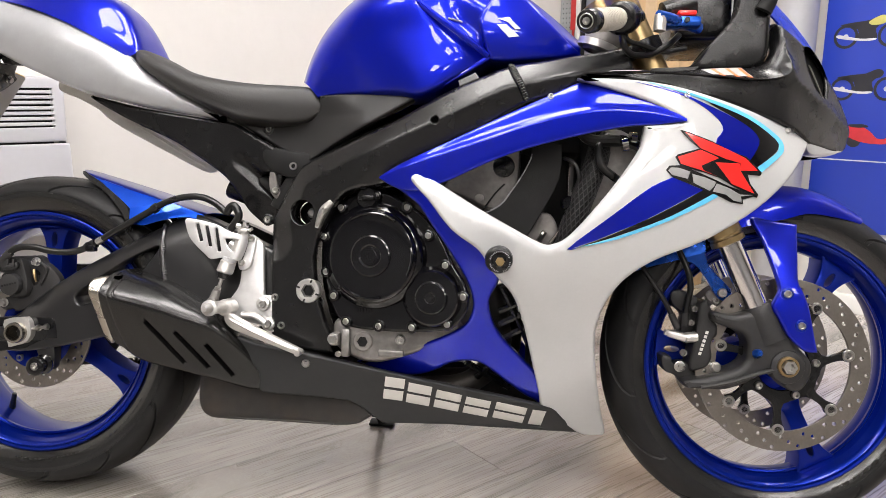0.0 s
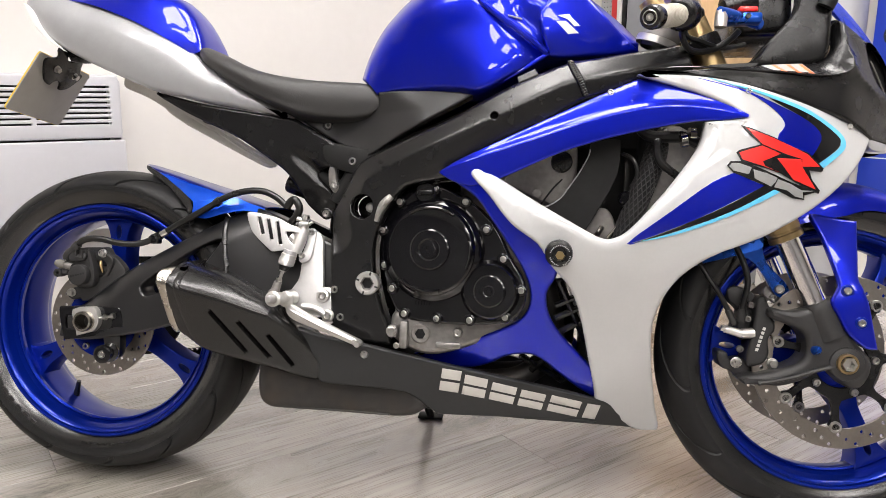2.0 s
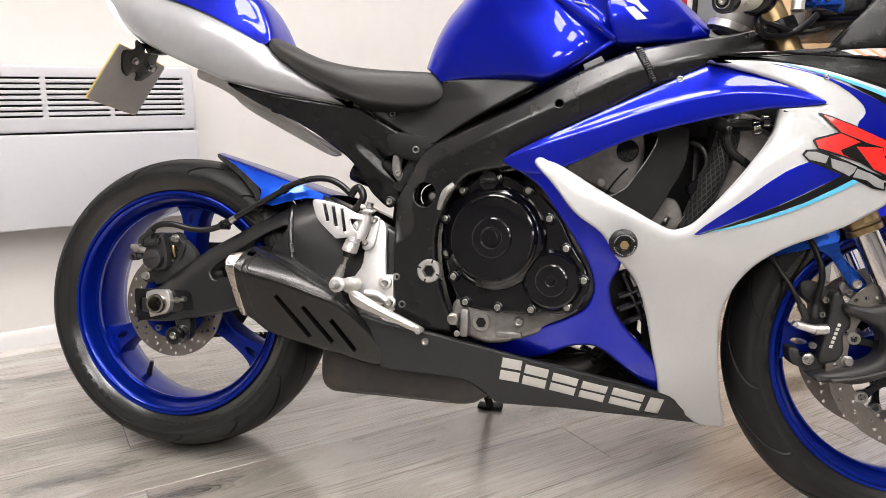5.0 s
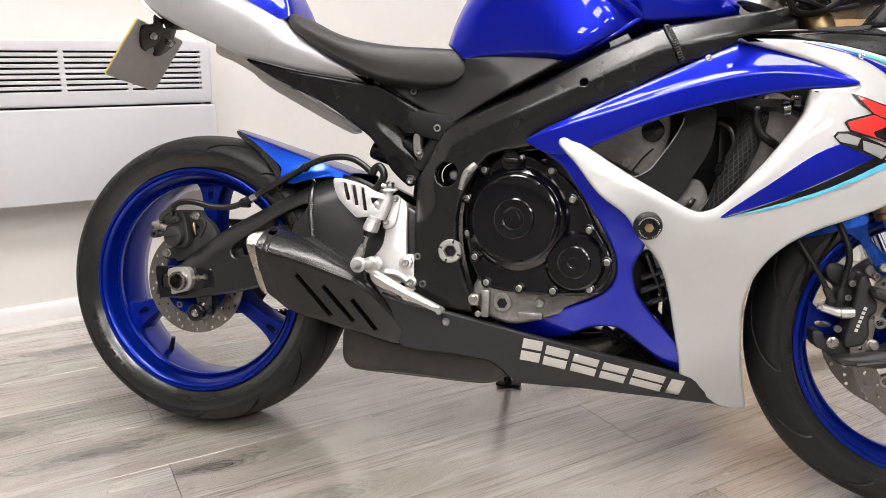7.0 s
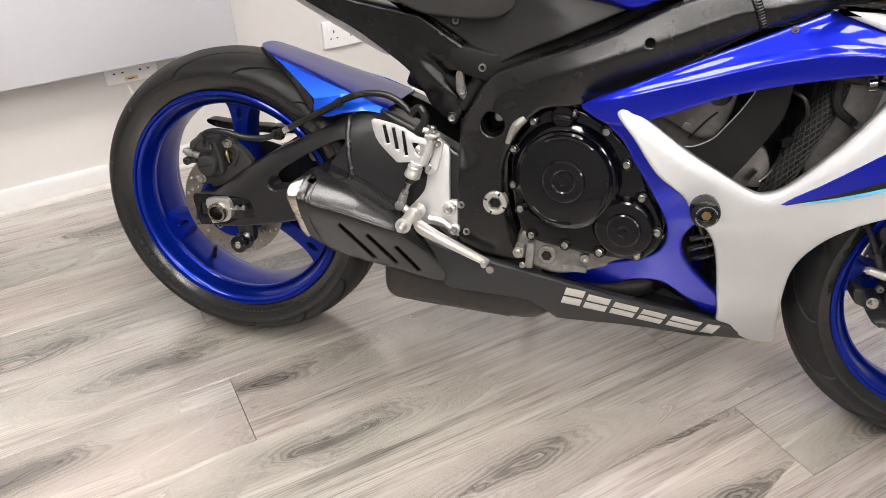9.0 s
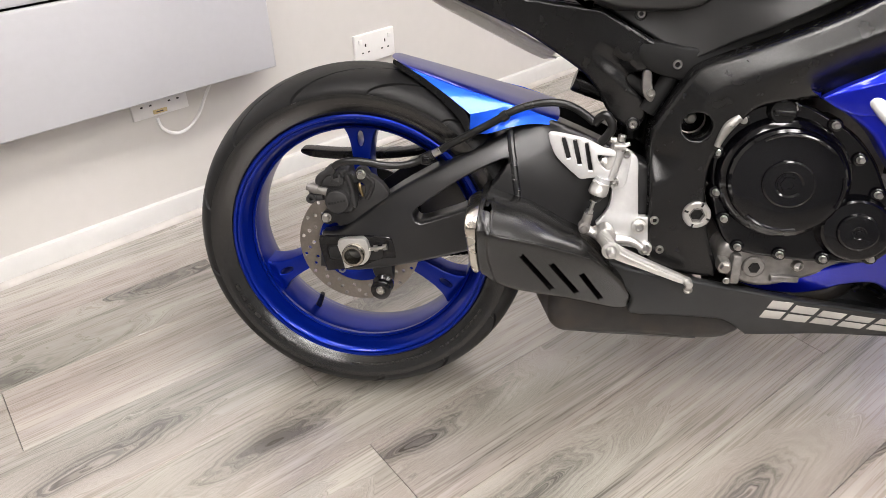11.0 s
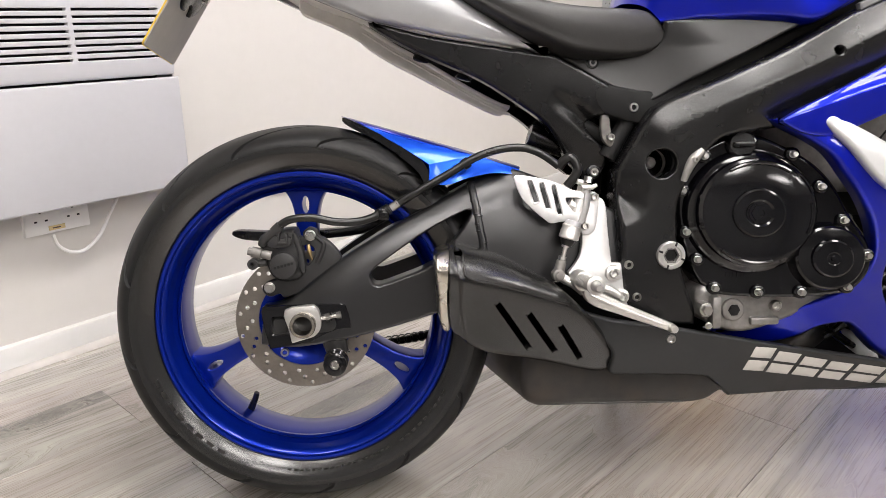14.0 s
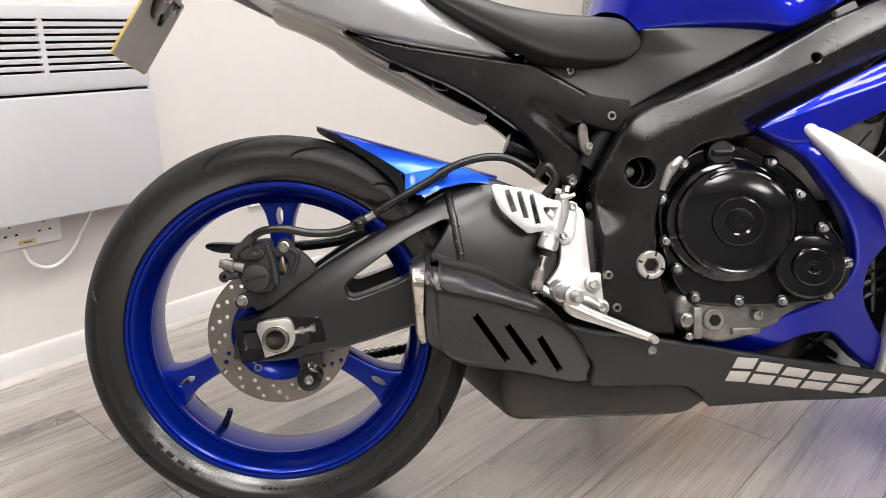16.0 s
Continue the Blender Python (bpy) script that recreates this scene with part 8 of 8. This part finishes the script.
part("steering_damper", lathe([(0.030, -0.02), (0.034, 0.0), (0.032, 0.016), (0.022, 0.020), (0, 0.02)], (1.072, -0.10, 0.862), (0.35, -0.1, 1), 28), CASTDARK, fork)
part("top_yoke_ring", lathe([(0.036, -0.006), (0.036, 0.006), (0.026, 0.008), (0, 0.008)], (1.062, -0.12, 0.850), (0.35, -0.1, 1), 28), ALU, fork)

# ---------------------------------------------------------------- the far end wall: pegboard, door, post, banner, boxes
EAST = ROOM @ Matrix.Translation((LONG[1], 0, 0)) @ pose(0, 0, 0, 0, 0, -90)
peg = empty("pegboard", "grey perforated tool board on the wall", "pegboard", EAST)
holes = [[(a + 0.004 * math.cos(b), z + 0.004 * math.sin(b)) for b in [math.pi / 3 * j for j in range(6)]] for a in [0.020 + 0.020 * i for i in range(5)] for z in [0.72 + 0.022 * i for i in range(44)]]
part("board", plate([(0.004, 0.70), (0.115, 0.70), (0.115, 1.72), (0.004, 1.72)], -0.018, 0.004, 0.0008, holes, k=1, smooth=False, he=0.0004), PEG_GREY, peg)
part("backing", box(0.006, 0.113, -0.012, -0.002, 0.702, 1.718, 0), DARK, peg)
thing("red_tool", merge(box(0.078, 0.112, -0.034, -0.019, 1.08, 1.32, 0.004), tube([(0.09, -0.026, 1.04), (0.092, -0.026, 1.09)], 0.006, 8)), mat("red_plastic", (0.55, 0.03, 0.03), 0.45), "red handled tool hanging on the board", "tool", EAST)
door = tagged(empty("door_1", "dark grey door in a white frame", "door", EAST), kind="structure")
part("leaf", box(0.165, 0.90, -0.030, -0.002, 0.005, 2.05, 0.003), DOOR_GREY, door)
part("frame", merge(box(0.118, 0.140, -0.045, -0.002, 0.0, 2.10, 0.003), box(0.905, 0.945, -0.045, -0.002, 0.0, 2.10, 0.003), box(0.140, 0.905, -0.045, -0.002, 2.055, 2.10, 0.003)), SKIRT_PAINT, door)
part("seal", box(0.141, 0.163, -0.036, -0.002, 0.0, 2.05, 0.002), BLACK_PANEL, door, "black door seal")
thing("post", merge(lathe([(0.075, 0.0), (0.075, CEILING - 0.001)], (1.165, -0.09, 0), (0, 0, 1), 40)), POLE_GREY, "grey painted round post", "post", EAST)
banner = empty("wall_banner", "blue printed banner with pictures of old motorcycles", "banner", EAST)
part("sheet", box(1.24, 2.30, -0.010, -0.002, 0.30, 2.1, 0.001), BANNER_BLUE, banner)
INK = mat("banner_black", (0.02, 0.02, 0.025), 0.4)
PALE = mat("banner_silver", (0.55, 0.56, 0.58), 0.4)
INKRED = mat("banner_red", (0.50, 0.03, 0.04), 0.4)
INKYEL = mat("banner_yellow", (0.45, 0.42, 0.12), 0.4)


def printed_bike(a, z, s, tank_ink, scooter=False):
    """A flat printed picture of a motorcycle: two wheels, a body and pipes."""
    def blot(pts, ink, lift):
        part("print", plate([(a + s * x, z + s * y) for x, y in pts], -0.0104 - lift, 0.0006 + lift * 0.5, 0.0002, k=1, n=3), ink, banner)

    def circle(cx, cy, r):
        return [(cx + r * math.cos(b), cy + r * math.sin(b)) for b in [2 * math.pi * j / 16 for j in range(16)]]

    if not scooter:
        for cx in (-0.30, 0.30):
            part("print", ([(p[0], p[1], p[2]) for p in lathe([(0.17 * s, -0.0108), (0.17 * s, -0.0102), (0.13 * s, -0.0102), (0.13 * s, -0.0108)], (a + s * cx, 0, z), n=28, closed=True)[0]], lathe([(0.17 * s, -0.0108), (0.17 * s, -0.0102), (0.13 * s, -0.0102), (0.13 * s, -0.0108)], (a + s * cx, 0, z), n=28, closed=True)[1]), INK, banner)
            blot(circle(cx, 0, 0.035), PALE, 0.0004)
        blot([(-0.40, 0.16), (-0.20, 0.20), (0.0, 0.22), (0.16, 0.28), (0.22, 0.20), (0.10, 0.10), (0.12, -0.05), (-0.12, -0.06), (-0.15, 0.10)], INK, 0.0004)
        blot([(0.0, 0.20), (0.16, 0.28), (0.24, 0.24), (0.20, 0.16), (0.04, 0.15)], tank_ink, 0.0008)
        blot([(-0.40, -0.02), (-0.05, -0.07), (0.10, -0.06), (0.10, -0.035), (-0.10, -0.035), (-0.40, 0.03)], PALE, 0.0008)
    else:
        for cx in (-0.26, 0.28):
            blot(circle(cx, -0.02, 0.10), INK, 0.0004)
        blot([(-0.42, 0.16), (-0.25, 0.22), (-0.05, 0.12), (0.06, 0.02), (0.20, 0.05), (0.26, 0.26), (0.32, 0.27), (0.34, 0.04), (0.20, -0.05), (-0.10, -0.05), (-0.34, 0.03)], tank_ink, 0.0008)
        blot([(-0.36, 0.21), (-0.14, 0.22), (-0.08, 0.18), (-0.28, 0.17)], INK, 0.0012)


printed_bike(1.385, 0.985, 0.24, INKYEL)
printed_bike(1.392, 0.805, 0.24, INK)
printed_bike(1.440, 0.630, 0.24, INKRED, True)
part("print_line", box(1.26, 1.80, -0.0108, -0.0098, 0.552, 0.556, 0), PALE, banner)

shelf = empty("storage_box", "brown cardboard box on a low stack by the door", "box", EAST)
part("carton", box(0.58, 0.86, -0.34, -0.05, 0.0, 1.16, 0.004), CARD, shelf)
part("tape", box(0.70, 0.75, -0.3412, -0.0488, 0.0, 1.1612, 0), mat("parcel_tape", (0.50, 0.36, 0.22), 0.3), shelf)

# ---------------------------------------------------------------- laminate planks, each on its own
PLANK_TURN, WIDE, LENGTH = 42.0, 0.193, 1.38
FLOOR = pose(0, 0, 0, 0, 0, PLANK_TURN)
floor = bpy.data.objects["floor"]
base = box(0.0006, LENGTH - 0.0006, -WIDE + 0.0004, -0.0004, -0.011, 0.0, 0.0003, 1)
plank_mesh = solid("plank", base, WOOD, 30)
inside = ROOM.inverted()
for k in range(-10, 34):
    edge = 0.207 + WIDE * k
    shift = -0.158 if k % 2 == 0 else 0.712
    for j in range(-5, 6):
        at = FLOOR @ Vector((shift + LENGTH * j, -edge, 0))
        mid = inside @ (FLOOR @ Vector((shift + LENGTH * (j + 0.5), -edge - WIDE / 2, 0)))
        if LONG[0] - 0.6 < mid.x < LONG[1] + 0.6 and -DEEP - 0.5 < mid.y < 0.12:
            pl = new("plank", plank_mesh)
            pl.parent = floor
            pl.matrix_world = FLOOR @ Matrix.Translation((shift + LENGTH * j, -edge, 0))
